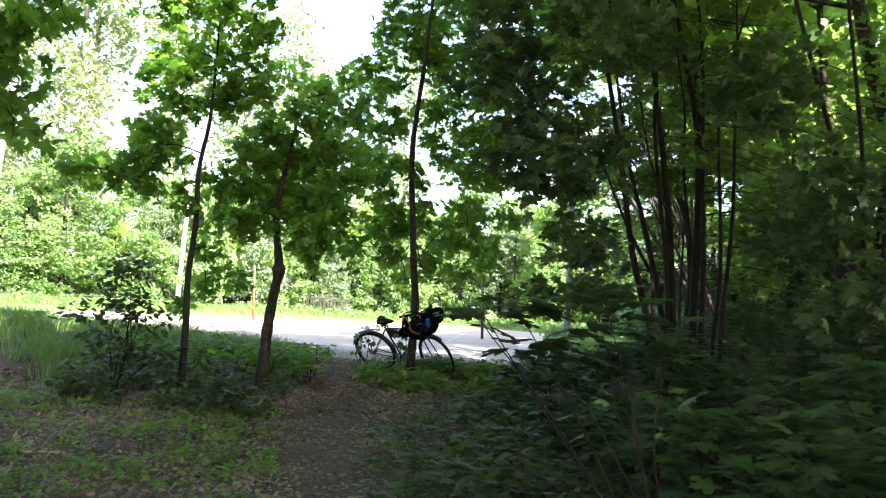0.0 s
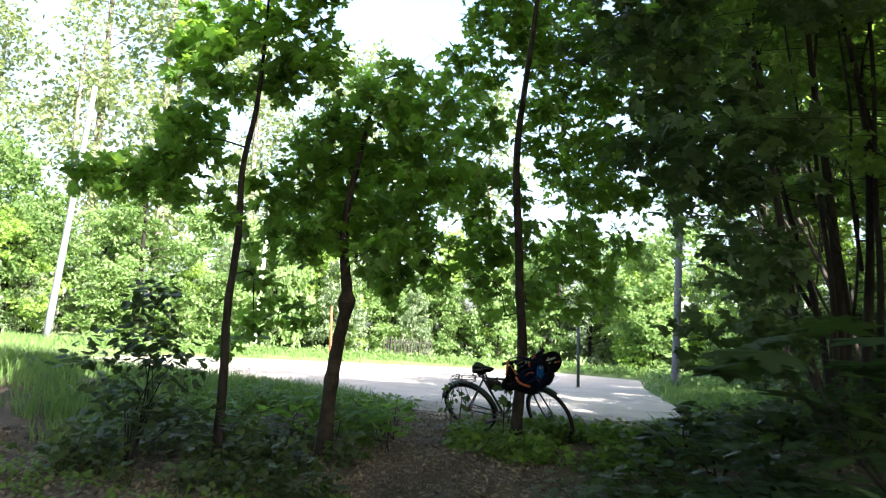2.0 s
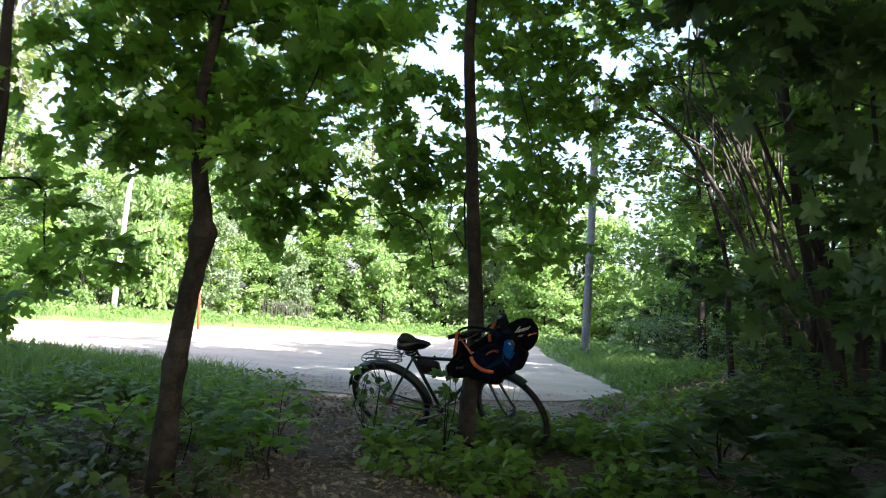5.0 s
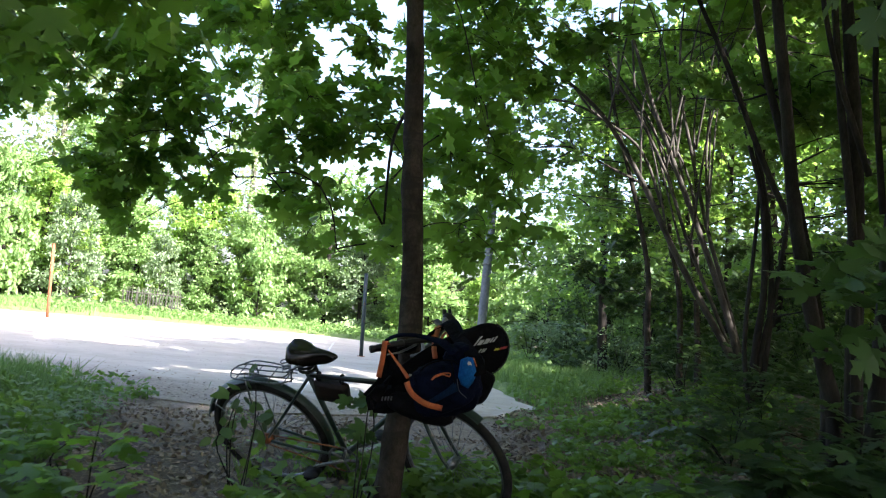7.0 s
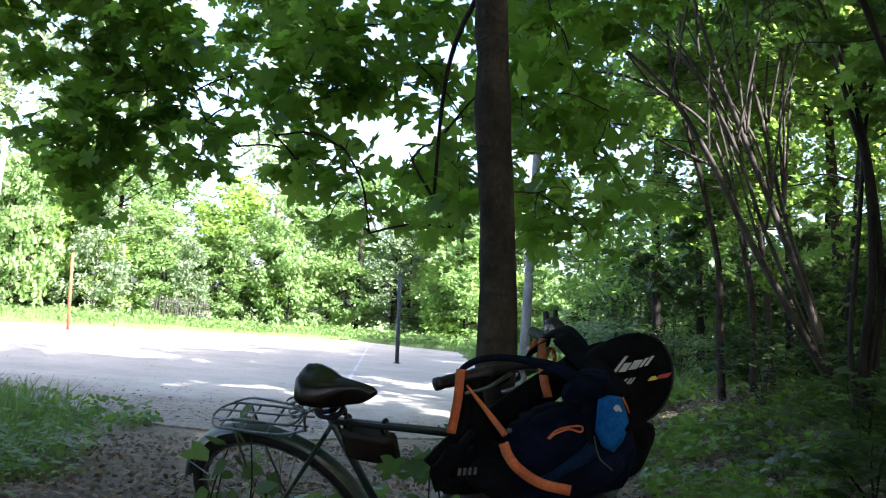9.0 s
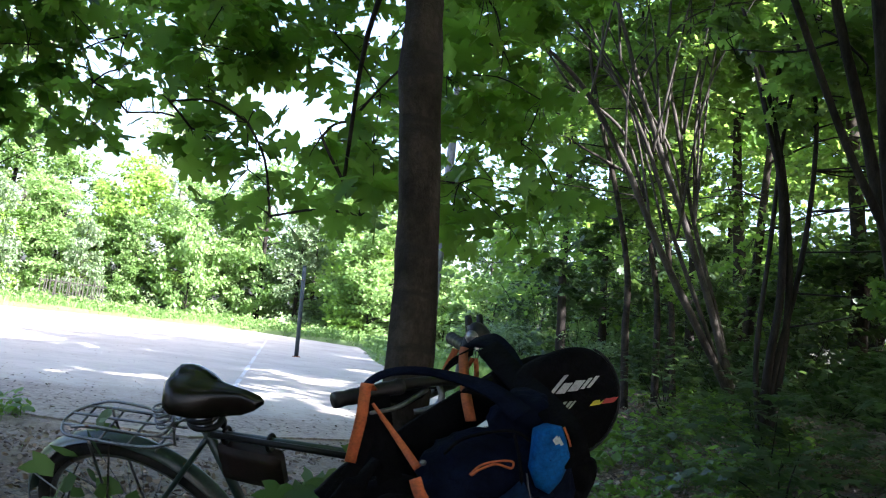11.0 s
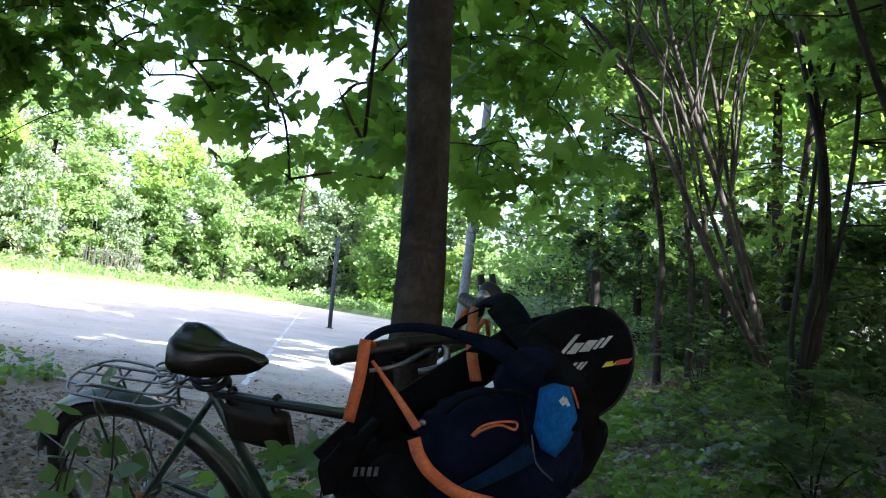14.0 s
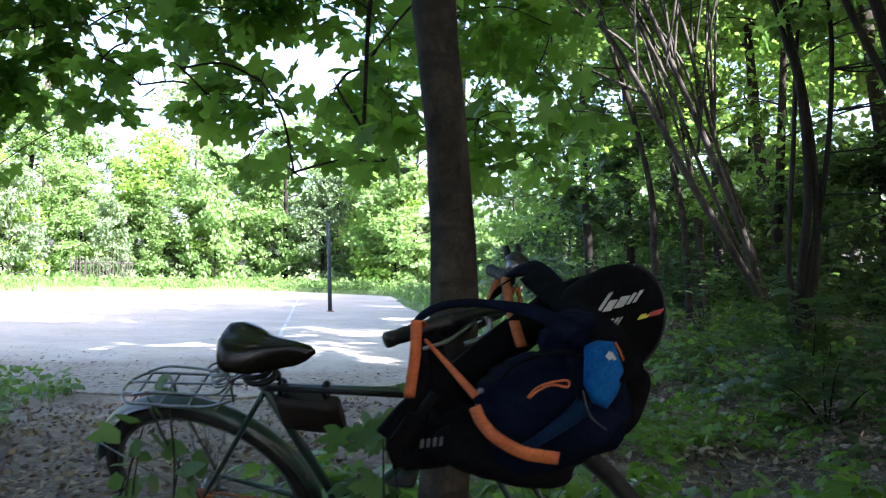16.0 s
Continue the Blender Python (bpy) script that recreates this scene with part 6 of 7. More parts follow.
pouch("side_pocket", [(0.294, -0.429, 0.890), (0.318, -0.433, 0.904), (0.344, -0.426, 0.903), (0.368, -0.416, 0.850), (0.355, -0.409, 0.804), (0.336, -0.404, 0.774), (0.308, -0.412, 0.786), (0.290, -0.420, 0.821)], M_BLUE, pack, "bright blue mesh side pocket")
ribbon("pocket_edge", [(0.346, -0.429, 0.904), (0.360, -0.425, 0.877), (0.369, -0.418, 0.848)], 0.004, (1, 0, 0.2), M_ORANGE, pack, "thin orange edging")
ribbon("shoulder_strap", [(-0.044, -0.331, 0.899), (-0.036, -0.332, 0.929), (0.004, -0.320, 0.956), (0.068, -0.316, 0.967), (0.144, -0.319, 0.962), (0.213, -0.373, 0.948), (0.266, -0.418, 0.916)], [0.018 + 0.06 * max(0.0, q / 31 - 0.55) for q in range(32)], (0.1, 0.8, 0.75), M_NAVY, pack, "flat navy shoulder strap", 0.003, 32)
ribbon("shoulder_strap", [(0.167, 0.141, 1.028), (0.209, 0.043, 1.042), (0.245, -0.083, 1.013), (0.272, -0.219, 0.969), (0.316, -0.334, 0.936), (0.363, -0.388, 0.893)], 0.048, (0.8, 0.1, 0.6), M_NAVY, pack, "flat navy shoulder strap", 0.005)
ribbon("strap_padding", [(0.205, -0.050, 1.026), (0.263, -0.210, 0.974), (0.320, -0.345, 0.932), (0.361, -0.412, 0.888), (0.381, -0.420, 0.835)], 0.052, (0.8, 0.1, 0.6), M_BLACK_CLOTH, pack, "black padded strap beside the racket cover", 0.006)
ribbon("hip_strap", [(-0.029, -0.318, 0.874), (-0.025, -0.324, 0.811), (-0.049, -0.333, 0.744), (-0.077, -0.342, 0.689), (-0.063, -0.328, 0.635)], 0.028, (1, 0.2, 0.4), M_BLACK_CLOTH, pack, "black webbing")
ribbon("hip_strap", [(0.003, -0.321, 0.783), (-0.030, -0.341, 0.733), (-0.060, -0.350, 0.680)], [0.03 + 0.03 * q / 23 for q in range(24)], (0.6, 0.2, 0.8), M_BLACK_CLOTH, pack, "wide black padded webbing", 0.006)
ribbon("compression_strap", [(0.100, -0.090, 0.925), (0.122, -0.010, 0.974), (0.175, 0.092, 1.012)], 0.02, (0.3, 0.2, 1), M_BLACK_CLOTH, pack, "thin black strap")
tube("seam", [(0.131, -0.403, 0.823), (0.159, -0.413, 0.854), (0.207, -0.420, 0.875), (0.256, -0.416, 0.883), (0.288, -0.413, 0.869)], 0.0035, M_BLACK_CLOTH, pack, "black seam piping", n=20, sides=6)
tube("seam", [(0.257, -0.416, 0.877), (0.270, -0.428, 0.838), (0.280, -0.424, 0.790), (0.281, -0.416, 0.739)], 0.0035, M_BLACK_CLOTH, pack, "black seam piping", n=20, sides=6)
lump("stem_wrap", (0.030, -0.094, 0.908), (0.055, 0.05, 0.026), (0, -12, 20), M_BLACK_CLOTH, pack, "bunched black webbing round the stem", 8, 0.3, 14, 2.2, 0.15)
tube("draw_cord", [(0.183, -0.432, 0.795), (0.200, -0.437, 0.815), (0.228, -0.441, 0.827), (0.257, -0.438, 0.830), (0.256, -0.443, 0.818), (0.228, -0.443, 0.822), (0.201, -0.442, 0.809), (0.186, -0.437, 0.795)], 0.0024, M_ORANGE, pack, "orange draw cord loop", n=36, sides=6)
tube("zip_cord", [(0.288, -0.420, 0.810), (0.302, -0.426, 0.764), (0.335, -0.422, 0.737)], 0.0018, M_PRINT_GREY, pack, "thin grey zip cord", n=14, sides=6)


def slab(name, corners, mat, parent, thick=0.0015, label=""):
    """A thin printed patch with the given corners, facing the track."""
    bm = bmesh.new()
    lo = [bm.verts.new(Vector(p)) for p in corners]
    hi = [bm.verts.new(Vector(p) + Vector((0, -thick, 0))) for p in corners]
    bm.faces.new(hi)
    for a in range(len(lo)):
        b = (a + 1) % len(lo)
        bm.faces.new([lo[a], lo[b], hi[b], hi[a]])
    bmesh.ops.recalc_face_normals(bm, faces=bm.faces)
    return part(name, bm, mat, parent, label, False)


slab("pocket_mark", [(0.324, -0.457, 0.880), (0.331, -0.457, 0.890), (0.337, -0.456, 0.876), (0.331, -0.456, 0.872)], M_PRINT, pack)
slab("pocket_mark", [(0.332, -0.457, 0.883), (0.335, -0.457, 0.889), (0.345, -0.455, 0.875), (0.340, -0.455, 0.872)], M_PRINT, pack)
for k in range(4):
    x0 = Vector((-0.022, -0.367, 0.681)) + Vector((0.0125 * k, 0, 0.002 * k))
    slab("lettering_bar", [x0, x0 + Vector((0.007, 0, 0.001)), x0 + Vector((0.008, 0, 0.018)), x0 + Vector((0.001, 0, 0.017))], M_PRINT_GREY, pack)

# orange lashing straps
lash = thing("lashing_strap", "orange webbing strap lashing the rucksack to the grip", "strap", group="orange straps")
ribbon("webbing", [(-0.026, -0.320, 0.917), (-0.036, -0.347, 0.928), (-0.036, -0.356, 0.907), (-0.037, -0.354, 0.865), (-0.042, -0.346, 0.821), (-0.048, -0.339, 0.775)], 0.022, (1, 0.2, 0), M_ORANGE, lash)
ribbon("webbing", [(-0.019, -0.344, 0.893), (0.010, -0.355, 0.864), (0.043, -0.375, 0.832), (0.085, -0.415, 0.792)], [0.006 + 0.010 * q / 23 for q in range(24)], (1, 0.1, 0.7), M_ORANGE, lash)
ribbon("webbing", [(0.083, -0.434, 0.775), (0.097, -0.447, 0.749), (0.125, -0.458, 0.722), (0.177, -0.463, 0.697), (0.242, -0.457, 0.687)], 0.023, (1, 0.1, 0.7), M_ORANGE, lash)
bm = bmesh.new()
bmesh.ops.create_cube(bm, size=1)
for w in bm.verts:
    w.co = Vector((w.co.x * 0.012, w.co.y * 0.008, w.co.z * 0.010)) + Vector((0.094, -0.425, 0.804))
bmesh.ops.bevel(bm, geom=bm.edges[:], offset=0.002, segments=2, affect="EDGES")
part("buckle", bm, M_STEEL, lash, "small grey buckle")
lash = thing("lashing_strap", "orange webbing strap over the far grip", "strap", group="orange straps")
ribbon("webbing", [(0.156, 0.120, 1.017), (0.153, 0.040, 1.001), (0.157, -0.120, 0.959), (0.165, -0.235, 0.919), (0.178, -0.275, 0.879)], 0.022, (1, 0.2, 0.1), M_ORANGE, lash)
ribbon("webbing", [(0.136, 0.190, 1.009), (0.121, 0.171, 0.969), (0.107, 0.152, 0.924)], 0.017, (1, 0.2, 0.4), M_ORANGE, lash)
ribbon("webbing", [(0.182, 0.194, 0.991), (0.171, 0.174, 0.976), (0.161, 0.155, 0.948)], 0.014, (1, 0.2, 0.4), M_ORANGE, lash)
ribbon("webbing", [(0.188, 0.195, 0.992), (0.193, 0.187, 0.966), (0.195, 0.158, 0.940)], 0.012, (1, 0.2, 0), M_ORANGE, lash)

# ---- racket in its black cover, tied behind the rucksack ----
racket = thing("racket_cover", "black racket head cover with white lettering bars", "racket cover")
bm = bmesh.new()
RC = Vector((0.383, -0.188, 0.941))
R_M = pose(*RC, 0, 0, 10) @ pose(0, 0, 0, 0, 14, 0)
n, k = 48, 9
prof = [(0.0, 1.0), (0.55, 1.0), (0.82, 0.96), (0.94, 0.80), (1.0, 0.45), (1.0, -0.45), (0.94, -0.80), (0.82, -0.96), (0.55, -1.0), (0.0, -1.0)]
rings = []
for rr, yy in prof[1:-1]:
    row = []
    for q in range(n):
        a = 2 * math.pi * q / n
        ex, ez = 0.100 * (1 + (0.30 if math.cos(a) < 0 else 0) * math.cos(a) ** 2), 0.116 * (1 - (0.25 if math.cos(a) < 0 else 0) * math.cos(a) ** 2)
        row.append(bm.verts.new(R_M @ Vector((rr * ex * math.cos(a), -yy * 0.033 * (1 + 0.08 * math.sin(3 * a)), rr * ez * math.sin(a)))))
    rings.append(row)
for a, b in zip(rings[:-1], rings[1:]):
    for q in range(n):
        bm.faces.new([a[q], b[q], b[(q + 1) % n], a[(q + 1) % n]])
bm.faces.new(rings[0][::-1])
bm.faces.new(rings[-1])
bmesh.ops.recalc_face_normals(bm, faces=bm.faces)
part("cover", bm, M_BLACK_CLOTH, racket)
lump("cover_throat", (0.280, -0.117, 0.959), (0.125, 0.028, 0.048), (0, -26, 10), M_BLACK_CLOTH, racket, "", 6, 0.10, 8, 2.4)
tube("cover_piping", [tuple(R_M @ Vector((0.1025 * math.cos(a), -0.015, 0.119 * math.sin(a)))) for a in np.linspace(-1.5, 1.5, 24)], 0.003, M_PLASTIC, racket, "", 6)


def flat_mark(name, corners, mat, parent):
    """A printed mark on the cover's face, given in the face's own plane."""
    bm = bmesh.new()
    lo = [bm.verts.new(R_M @ Vector((x, -0.0335, z))) for x, z in corners]
    hi = [bm.verts.new(R_M @ Vector((x, -0.0350, z))) for x, z in corners]
    bm.faces.new(hi)
    for s in range(len(lo)):
        t = (s + 1) % len(lo)
        bm.faces.new([lo[s], lo[t], hi[t], hi[s]])
    bmesh.ops.recalc_face_normals(bm, faces=bm.faces)
    return part(name, bm, mat, parent, "", False)


def slanted(x, z, w, h, lean=0.35, rise=0.45):
    return [(x + px * w + pz * h * lean, z + pz * h + px * w * rise) for px, pz in ((0, 0), (1, 0), (1, 1), (0, 1))]


for x, w, h in ((-0.058, 0.008, 0.052), (-0.044, 0.017, 0.027), (-0.022, 0.019, 0.028), (0.002, 0.007, 0.028), (0.014, 0.007, 0.030)):
    flat_mark("lettering_bar", slanted(x, -0.004 + (x + 0.052) * 0.62, w, h), M_PRINT, racket)
for x, w in ((-0.028, 0.006), (-0.017, 0.006), (-0.008, 0.004)):
    flat_mark("lettering_bar", slanted(x, -0.028 + (x + 0.028) * 0.5, w, 0.020), M_PRINT, racket)
flat_mark("stripe", slanted(0.034, 0.004, 0.020, 0.013, 0.35, 0.55), M_YELLOW, racket)
flat_mark("stripe", slanted(0.055, 0.016, 0.026, 0.014, 0.35, 0.55), M_RED, racket)

# ---- saplings in front of the bicycle ----
shrub("maple_seedling", "small seedling with broad leaves before the rear wheel", -0.78, 0.38, 5,
      [(-0.80, 0.38, 0.54, 0.09, 0.06, 0.09, 12), (-0.74, 0.36, 0.44, 0.10, 0.07, 0.08, 10), (-0.86, 0.40, 0.40, 0.10, 0.07, 0.08, 10), (-0.76, 0.36, 0.64, 0.02, 0.02, 0.03, 3)], 0.085, M_HALF_SHADE, 401, "oval", "seedling", flat=0.3, per=4, clump=0.04, stem_r=0.0040)
shrub("maple_seedling", "small maple seedling beside the trunk", -0.16, 0.05, 4,
      [(-0.14, 0.08, 0.66, 0.08, 0.06, 0.04, 6), (-0.12, 0.05, 0.54, 0.10, 0.06, 0.06, 6), (-0.02, 0.05, 0.72, 0.05, 0.04, 0.02, 3)], 0.11, M_HALF_SHADE, 402, "maple", "seedling", flat=0.3, per=4, clump=0.04, stem_r=0.0045)

# ---- ground cover ----
rng = np.random.default_rng(410)


def scatter(n, x0, x1, y0, y1, keep):
    p = np.stack([rng.uniform(x0, x1, n), rng.uniform(y0, y1, n)], -1)
    return p[keep(p[:, 0], p[:, 1])]


def herbs(name, label, places, per, spread, height, leaf, mat, shape, flat=0.6):
    """Low plants: a few leaves on short stalks at each place, all one carpet."""
    k = len(places)
    off = rng.normal(0, spread, (k, per, 2))
    xy = (places[:, None] + off).reshape(-1, 2)
    h = (rng.uniform(0.25, 1, (k, per)) * (height * rng.uniform(0.45, 1.25, (k, 1)))).ravel()
    p = np.column_stack([xy, ground_z(xy[:, 0], xy[:, 1]) + h])
    out = np.column_stack([off.reshape(-1, 2), np.zeros(k * per)])
    out /= np.linalg.norm(out, axis=1, keepdims=True) + 1e-6
    me = leaves(name, p, rng.uniform(0.6, 1.3, len(p)) * leaf, mat, rng, shape, flat, 0.1, out)
    ob = tagged(new(name, me), label, "plants", kind="stuff")
    root = np.repeat(np.column_stack([places, ground_z(places[:, 0], places[:, 1]) - 0.01]), per, 0)
    side = rng.normal(0, 1, (len(p), 3)) * np.array((0.0022, 0.0022, 0))
    v = np.stack([root - side, root + side, p], 1).reshape(-1, 3)
    mesh_part("stalks", from_arrays("stalks", v, np.arange(len(v)).reshape(-1, 3), mat), ob)
    tagged(ob.children[0], kind="stuff")
    return ob


def patchy(x, y, scale, level):
    return np.array([noise.noise(Vector((a * scale, b * scale, 3.3))) for a, b in zip(x, y)]) > level


near = lambda x, y: (off_track(x, y) > 0.42) & ~inside_court(x, y, 0.0) & ((np.hypot(x - 0.1, y + 2.3) > 0.55) | (x > 0.9))
TRAIL = np.array([(1.2, 9.0), (2.3, 11.8), (3.7, 13.4), (5.0, 14.2), (7.0, 13.8), (10.0, 12.6)])


def on_trail(x, y):
    """The bare trail that leaves the court for the wood."""
    return np.abs(y - np.interp(x, TRAIL[:, 0], TRAIL[:, 1])) < 0.75


def bare(x, y):
    """The trodden bare soil beside the bicycle."""
    return ((x - 1.3) / 0.9) ** 2 + ((y - 2.6) / 2.2) ** 2 < 1 + 0.5 * np.sin(5 * x + 3 * y) * 0.6


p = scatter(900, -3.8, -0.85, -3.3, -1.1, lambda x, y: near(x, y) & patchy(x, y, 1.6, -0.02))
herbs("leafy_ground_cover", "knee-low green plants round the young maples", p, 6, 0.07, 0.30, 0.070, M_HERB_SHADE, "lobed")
p = scatter(1150, -3.8, -0.85, -1.1, 1.2, lambda x, y: near(x, y) & patchy(x, y, 1.6, -0.12))
herbs("leafy_ground_cover", "brighter green plants behind the young maples", p, 7, 0.07, 0.27, 0.056, M_HERB, "lobed")
p = scatter(1300, -0.75, 1.5, -0.9, 1.6, lambda x, y: near(x, y) & patchy(x, y, 1.6, -0.1))
herbs("leafy_ground_cover", "green plants in front of the bicycle wheels", p, 5, 0.06, 0.20, 0.075, M_HERB, "lobed")
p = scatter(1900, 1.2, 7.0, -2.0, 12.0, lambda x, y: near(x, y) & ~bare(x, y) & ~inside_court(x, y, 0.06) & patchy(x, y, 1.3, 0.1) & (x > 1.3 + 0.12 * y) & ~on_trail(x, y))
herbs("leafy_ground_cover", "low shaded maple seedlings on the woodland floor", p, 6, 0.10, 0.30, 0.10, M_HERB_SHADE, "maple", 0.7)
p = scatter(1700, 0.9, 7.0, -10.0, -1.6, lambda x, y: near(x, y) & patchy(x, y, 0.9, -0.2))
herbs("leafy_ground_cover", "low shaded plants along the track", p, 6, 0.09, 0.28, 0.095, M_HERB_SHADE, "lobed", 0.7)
p = scatter(2500, -8.0, -1.5, -0.6, 6.8, lambda x, y: near(x, y) & ((x < -3.4) | (y < 1.2)) & patchy(x, y, 1.1, -0.02))
herbs("leafy_ground_cover", "green weeds at the edge of the asphalt", p, 5, 0.06, 0.24, 0.07, M_HERB, "lobed")
p = scatter(900, -4.2, -1.75, 0.9, 4.3, lambda x, y: (off_track(x, y) > 0.5) & patchy(x, y, 1.5, 0.06))
herbs("leafy_ground_cover", "bright green weeds between the track and the asphalt", p, 7, 0.06, 0.22, 0.062, M_HERB, "oval", 0.7)
p = scatter(11000, -8.0, 1.2, -11.0, -2.6, lambda x, y: (off_track(x, y) > 0.45) & (patchy(x, y, 2.6, 0.27) | patchy(x, y, 1.0, 0.33) | (rng.random(len(x)) < 0.10)))
herbs("leafy_ground_cover", "sparse small plants among the fallen leaves", p, 4, 0.05, 0.10, 0.045, M_HERB, "lobed")
for k, (x, y, h) in enumerate(((-2.05, -1.15, 0.52), (-1.75, -0.85, 0.5), (-1.05, -0.95, 0.42), (-2.55, -1.5, 0.5), (-1.25, -0.4, 0.46))):
    z = on_ground(x, y, 0)
    shrub("maple_seedling", "knee-high maple seedling among the ground cover", x, y, 4,
          [(x, y, z + h * 0.85, 0.16, 0.16, 0.06, 16), (x - 0.16, y, z + h * 0.65, 0.12, 0.12, 0.05, 12), (x + 0.15, y + 0.05, z + h * 0.6, 0.12, 0.12, 0.05, 12)], 0.11, M_MAPLE, 430 + k, "maple", "seedling", "seedlings round the young maples", flat=0.7, per=4, clump=0.06, stem_r=0.005)

p = scatter(9000, -30, 6, 20, 48, lambda x, y: ~inside_court(x, y, 0.03) & inside_court(x, y, 0.42) & patchy(x, y, 0.45, -0.1))
herbs("verge_weeds", "sunlit weeds along the foot of the hedge", p, 8, 0.16, 0.42, 0.11, M_GRASS, "lobed", 0.4)

# grass
def grass(name, label, places, height, wide):
    n = len(places)
    h = height * rng.uniform(0.5, 1.3, n)
    lean = rng.normal(0, 0.32, (n, 2)) * h[:, None]
    a = rng.uniform(0, 6.28, n)
    w = wide * rng.uniform(0.6, 1.3, n)
    side = np.column_stack([np.cos(a) * w, np.sin(a) * w, np.zeros(n)])
    root = np.column_stack([places, ground_z(places[:, 0], places[:, 1]) - 0.01])
    mid = root + np.column_stack([lean * 0.35, h * 0.6])
    tip = root + np.column_stack([lean, h * 0.95])
    v = np.stack([root - side, root + side, mid + side * 0.7, mid - side * 0.7, tip], 1).reshape(-1, 3)
    i = np.arange(n)[:, None, None] * 5
    f = (i + np.array([(0, 1, 2), (0, 2, 3), (3, 2, 4)])[None]).reshape(-1, 3)
    return tagged(new(name, from_arrays(name, v, f, M_GRASS)), label, "grass", kind="stuff")


p = scatter(34000, -0.6, 6.5, 9.0, 24, lambda x, y: ~inside_court(x, y, 0.01) & ~on_trail(x, y) & (y + rng.normal(0, 1.2, len(y)) > 11.3) & patchy(x, y, 0.9, -0.3) & (x + rng.normal(0, 0.3, len(x)) < 1.3 + (y - 8) * 0.14) & (x > 1.2 - (y - 11) * 0.13 - 2))
grass("tall_grass", "tall bright green grass beside the court", p, 0.27, 0.009)
p = scatter(60000, -30, 8, 20, 50, lambda x, y: ~inside_court(x, y, 0.02) & patchy(x, y, 0.35, -0.35))
grass("verge_grass", "sunlit green grass on the verge beyond the court", p, 0.24, 0.016)
p = scatter(16000, -34, -5, 4.0, 27, lambda x, y: ~inside_court(x, y, 0.02) & patchy(x, y, 0.5, -0.2))
grass("verge_grass", "sunlit grass along the court's side", p, 0.28, 0.012)
p = scatter(20000, -11, -2.0, -7.5, 5.5, lambda x, y: (off_track(x, y) > 0.8) & ~inside_court(x, y, 0.02) & (x < -2.6 + 0.25 * y) & patchy(x, y, 0.6, -0.1))
grass("woodland_grass", "thin green grass under the trees", p, 0.24, 0.007)

p = scatter(26000, -12.0, -3.6, -2.6, 6.0, lambda x, y: (off_track(x, y) > 1.2) & ~inside_court(x, y, 0.02) & patchy(x, y, 0.7, -0.3) & (y > -2.4 - 0.5 * (x + 4)))
grass("woodland_grass", "tall sunlit grass where the wood opens to the court", p, 0.34, 0.008)

# fallen leaves and twigs
p = scatter(60000, -7.0, 6.5, -12.0, 8.5, lambda x, y: ~inside_court(x, y, 0.0) & patchy(x, y, 0.8, -0.35))
n = len(p)
q = np.column_stack([p, ground_z(p[:, 0], p[:, 1]) + rng.uniform(0.006, 0.022, n)])
tagged(new("fallen_leaves", leaves("fallen_leaves", q, rng.uniform(0.03, 0.075, n), M_LITTER, rng, "oval", 0.82, 0.0)), "dry brown fallen leaves on the soil", "leaf litter", kind="stuff")
p = scatter(26000, -3.5, 5.0, -11.0, 3.5, lambda x, y: off_track(x, y) < 1.3)
n = len(p)
q = np.column_stack([p, ground_z(p[:, 0], p[:, 1]) + rng.uniform(0.006, 0.02, n)])
tagged(new("fallen_leaves", leaves("fallen_leaves", q, rng.uniform(0.02, 0.07, n), M_LITTER, rng, "diamond", 0.66, 0.0)), "dry curled leaves covering the trodden track", "leaf litter", kind="stuff")
p = scatter(20000, -3.2, 5.5, -2.2, 5.8, lambda x, y: ~inside_court(x, y, -0.01) & ((off_track(x, y) < 0.75) | bare(x, y) | patchy(x, y, 1.2, 0.05)))
n = len(p)
q = np.column_stack([p, ground_z(p[:, 0], p[:, 1]) + rng.uniform(0.008, 0.035, n)])
tagged(new("fallen_leaves", leaves("fallen_leaves", q, rng.uniform(0.022, 0.060, n), M_LITTER, rng, "oval", 0.5, 0.0)), "curled brown leaves lying round the bicycle", "leaf litter", kind="stuff")
made = []
for _ in range(120):
    x, y = rng.uniform(-3.5, 3.5), rng.uniform(-9, 4.5)
    a, l = rng.uniform(0, 6.28), rng.uniform(0.06, 0.28)
    e = (x + l * math.cos(a), y + l * math.sin(a))
    m = ((x + e[0]) / 2 + rng.normal(0, 0.012), (y + e[1]) / 2 + rng.normal(0, 0.012))
    made.append(tube_arrays([(*c, float(ground_z(*c)) + 0.012) for c in ((x, y), m, e)], [0.004, 0.0035, 0.002], 5))
v, f = join_arrays(made)
tagged(new("fallen_twigs", from_arrays("fallen_twigs", v, f, M_BARK_PALE, True)), "thin dry twigs scattered over the soil", "twigs", kind="stuff")
p = scatter(1500, -9, 1, 6, 24, lambda x, y: inside_court(x, y, -0.04))
q = np.column_stack([p, np.full(len(p), COURT_Z + 0.006)])
tagged(new("court_litter", leaves("court_litter", q, rng.uniform(0.02, 0.055, len(p)), M_LITTER, rng, "oval", 0.9, 0.0)), "scattered dry leaves on the asphalt", "leaf litter", kind="stuff")
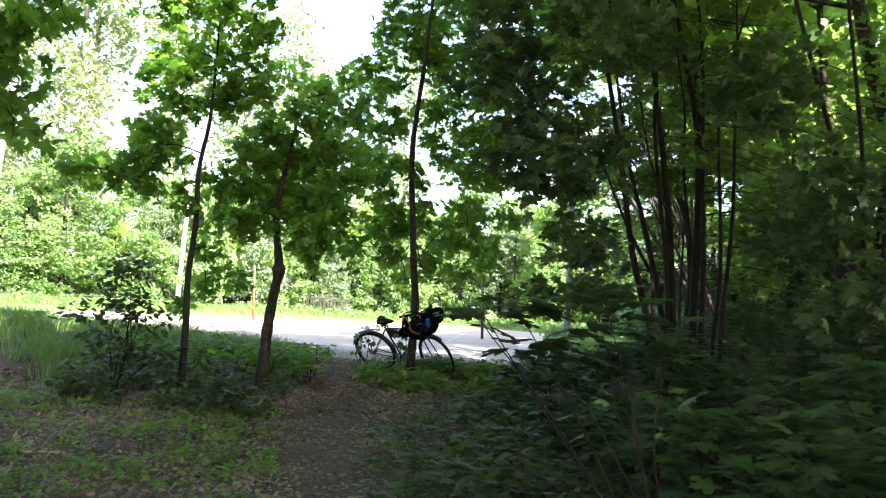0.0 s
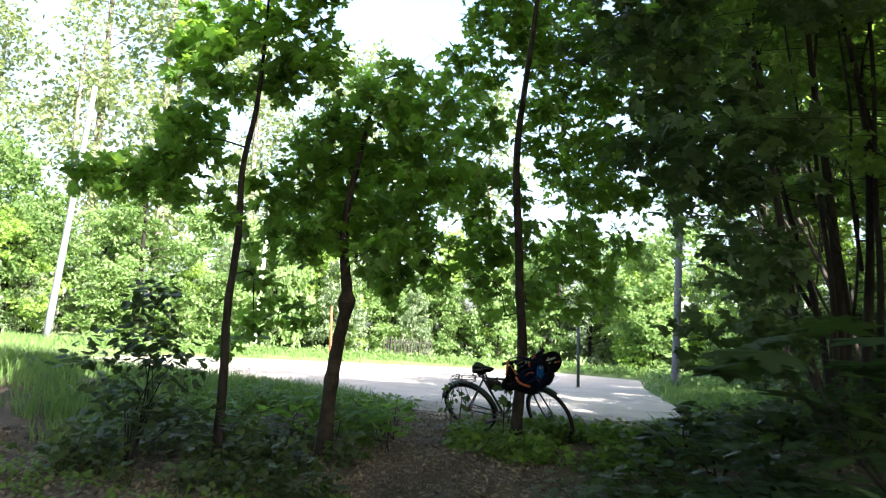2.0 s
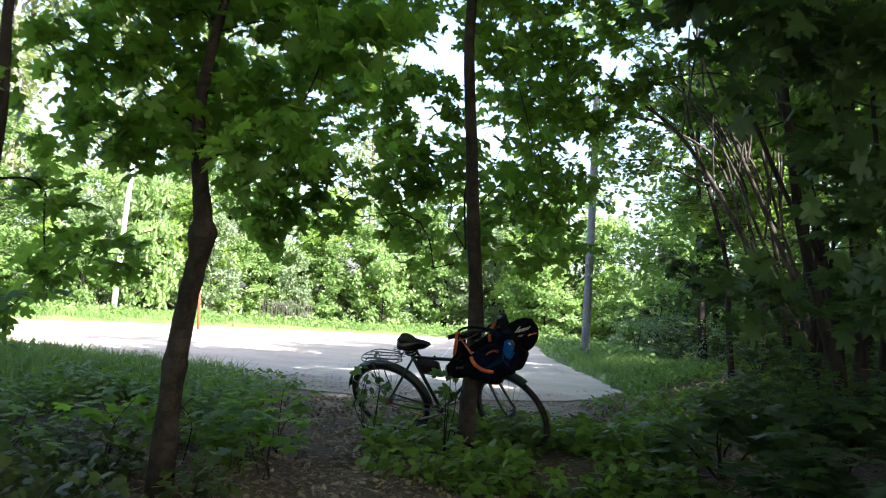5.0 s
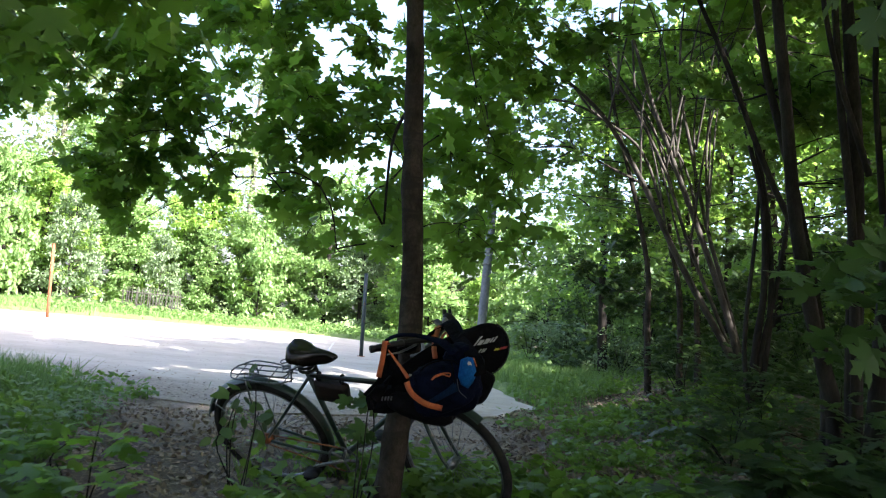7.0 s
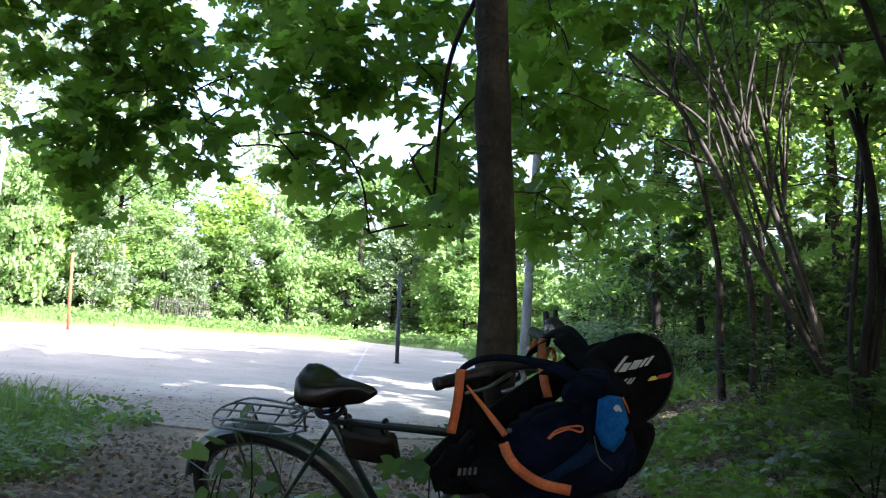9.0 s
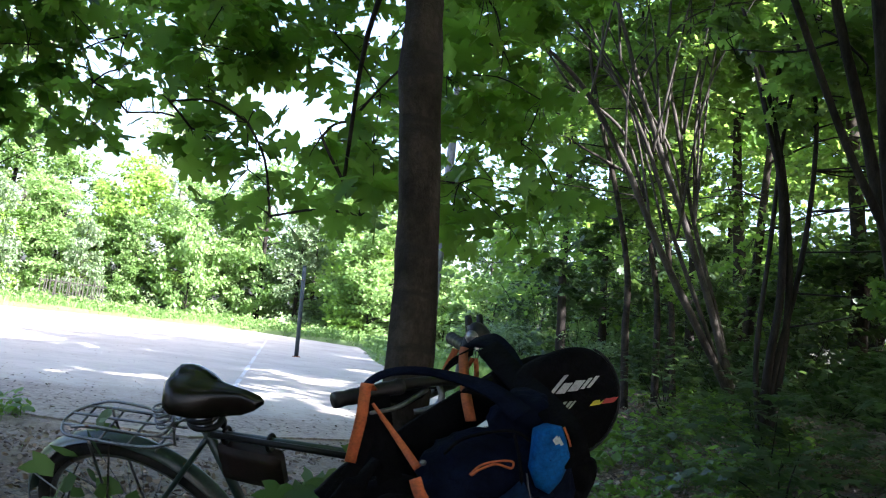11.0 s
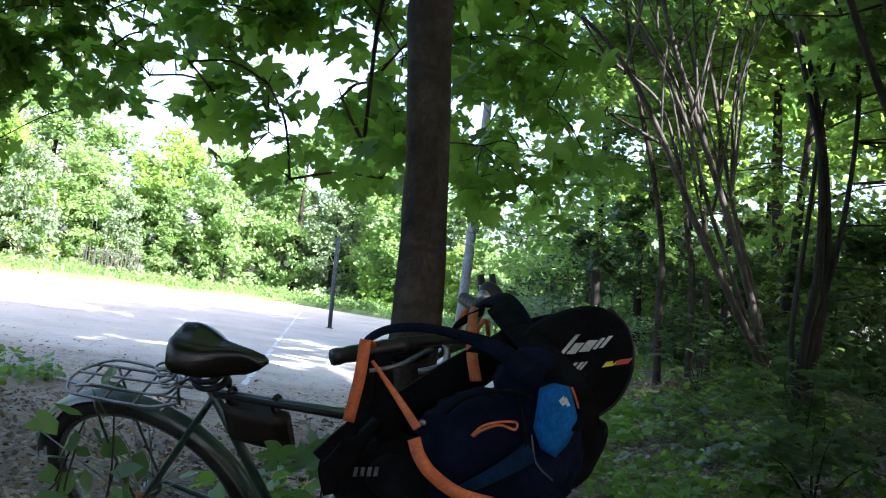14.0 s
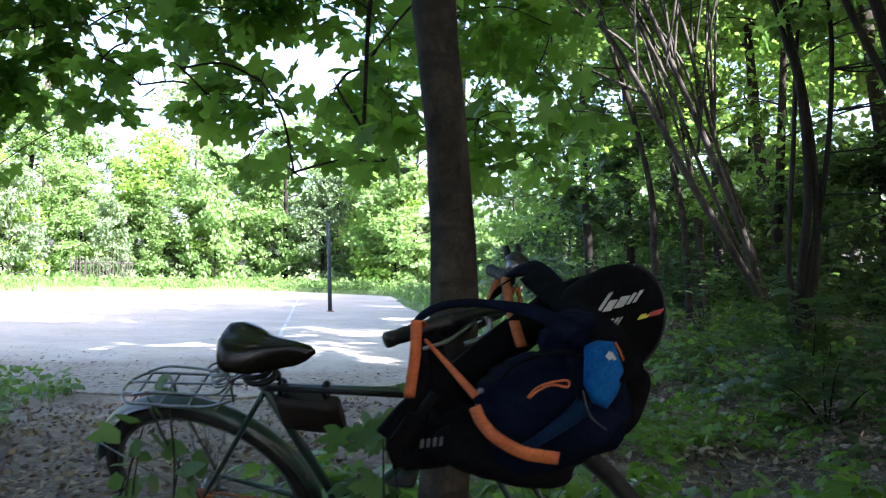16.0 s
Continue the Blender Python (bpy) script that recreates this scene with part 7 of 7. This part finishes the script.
p = scatter(2200, 0.6, 6.5, 7.0, 17.0, lambda x, y: ~inside_court(x, y, 0.02) & ~on_trail(x, y) & patchy(x, y, 1.1, 0.02 + 0.12 * (x > 2.6)) & (x < 1.9 + 0.28 * y))
herbs("leafy_ground_cover", "green weeds and seedlings where the court meets the wood", p, 7, 0.09, 0.24, 0.085, M_HERB, "lobed", 0.6)
p = scatter(700, 1.0, 3.6, 1.6, 7.0, lambda x, y: ~inside_court(x, y, 0.02) & patchy(x, y, 1.7, 0.12))
herbs("leafy_ground_cover", "sparse young plants on the trodden soil by the bicycle", p, 5, 0.07, 0.16, 0.07, M_HERB, "maple", 0.6)
p = scatter(26000, 0.4, 6.0, 3.0, 13.0, lambda x, y: ~inside_court(x, y, 0.0))
n = len(p)
q = np.column_stack([p, ground_z(p[:, 0], p[:, 1]) + rng.uniform(0.006, 0.03, n)])
tagged(new("fallen_leaves", leaves("fallen_leaves", q, rng.uniform(0.03, 0.08, n), M_LITTER, rng, "oval", 0.6, 0.0)), "brown fallen leaves at the edge of the wood", "leaf litter", kind="stuff")
p = scatter(22000, -7.0, 1.0, -11.5, -2.0, lambda x, y: (off_track(x, y) > 0.4) & patchy(x, y, 1.1, -0.3))
n = len(p)
q = np.column_stack([p, ground_z(p[:, 0], p[:, 1]) + rng.uniform(0.01, 0.05, n)])
tagged(new("fallen_leaves", leaves("fallen_leaves", q, rng.uniform(0.03, 0.075, n), M_LITTER, rng, "oval", 0.6, 0.0)), "dry brown leaves lying between the small plants", "leaf litter", kind="stuff")
p = scatter(9000, -8.0, 1.2, 5.8, 10.5, lambda x, y: inside_court(x, y, -0.02) & (rng.random(len(x)) < np.exp(-np.maximum(0, y - 6.6) / 1.1)))
q = np.column_stack([p, np.full(len(p), COURT_Z + 0.008)])
tagged(new("court_litter", leaves("court_litter", q, rng.uniform(0.025, 0.07, len(p)), M_LITTER, rng, "oval", 0.75, 0.0)), "dry leaves gathered along the near edge of the asphalt", "leaf litter", kind="stuff")
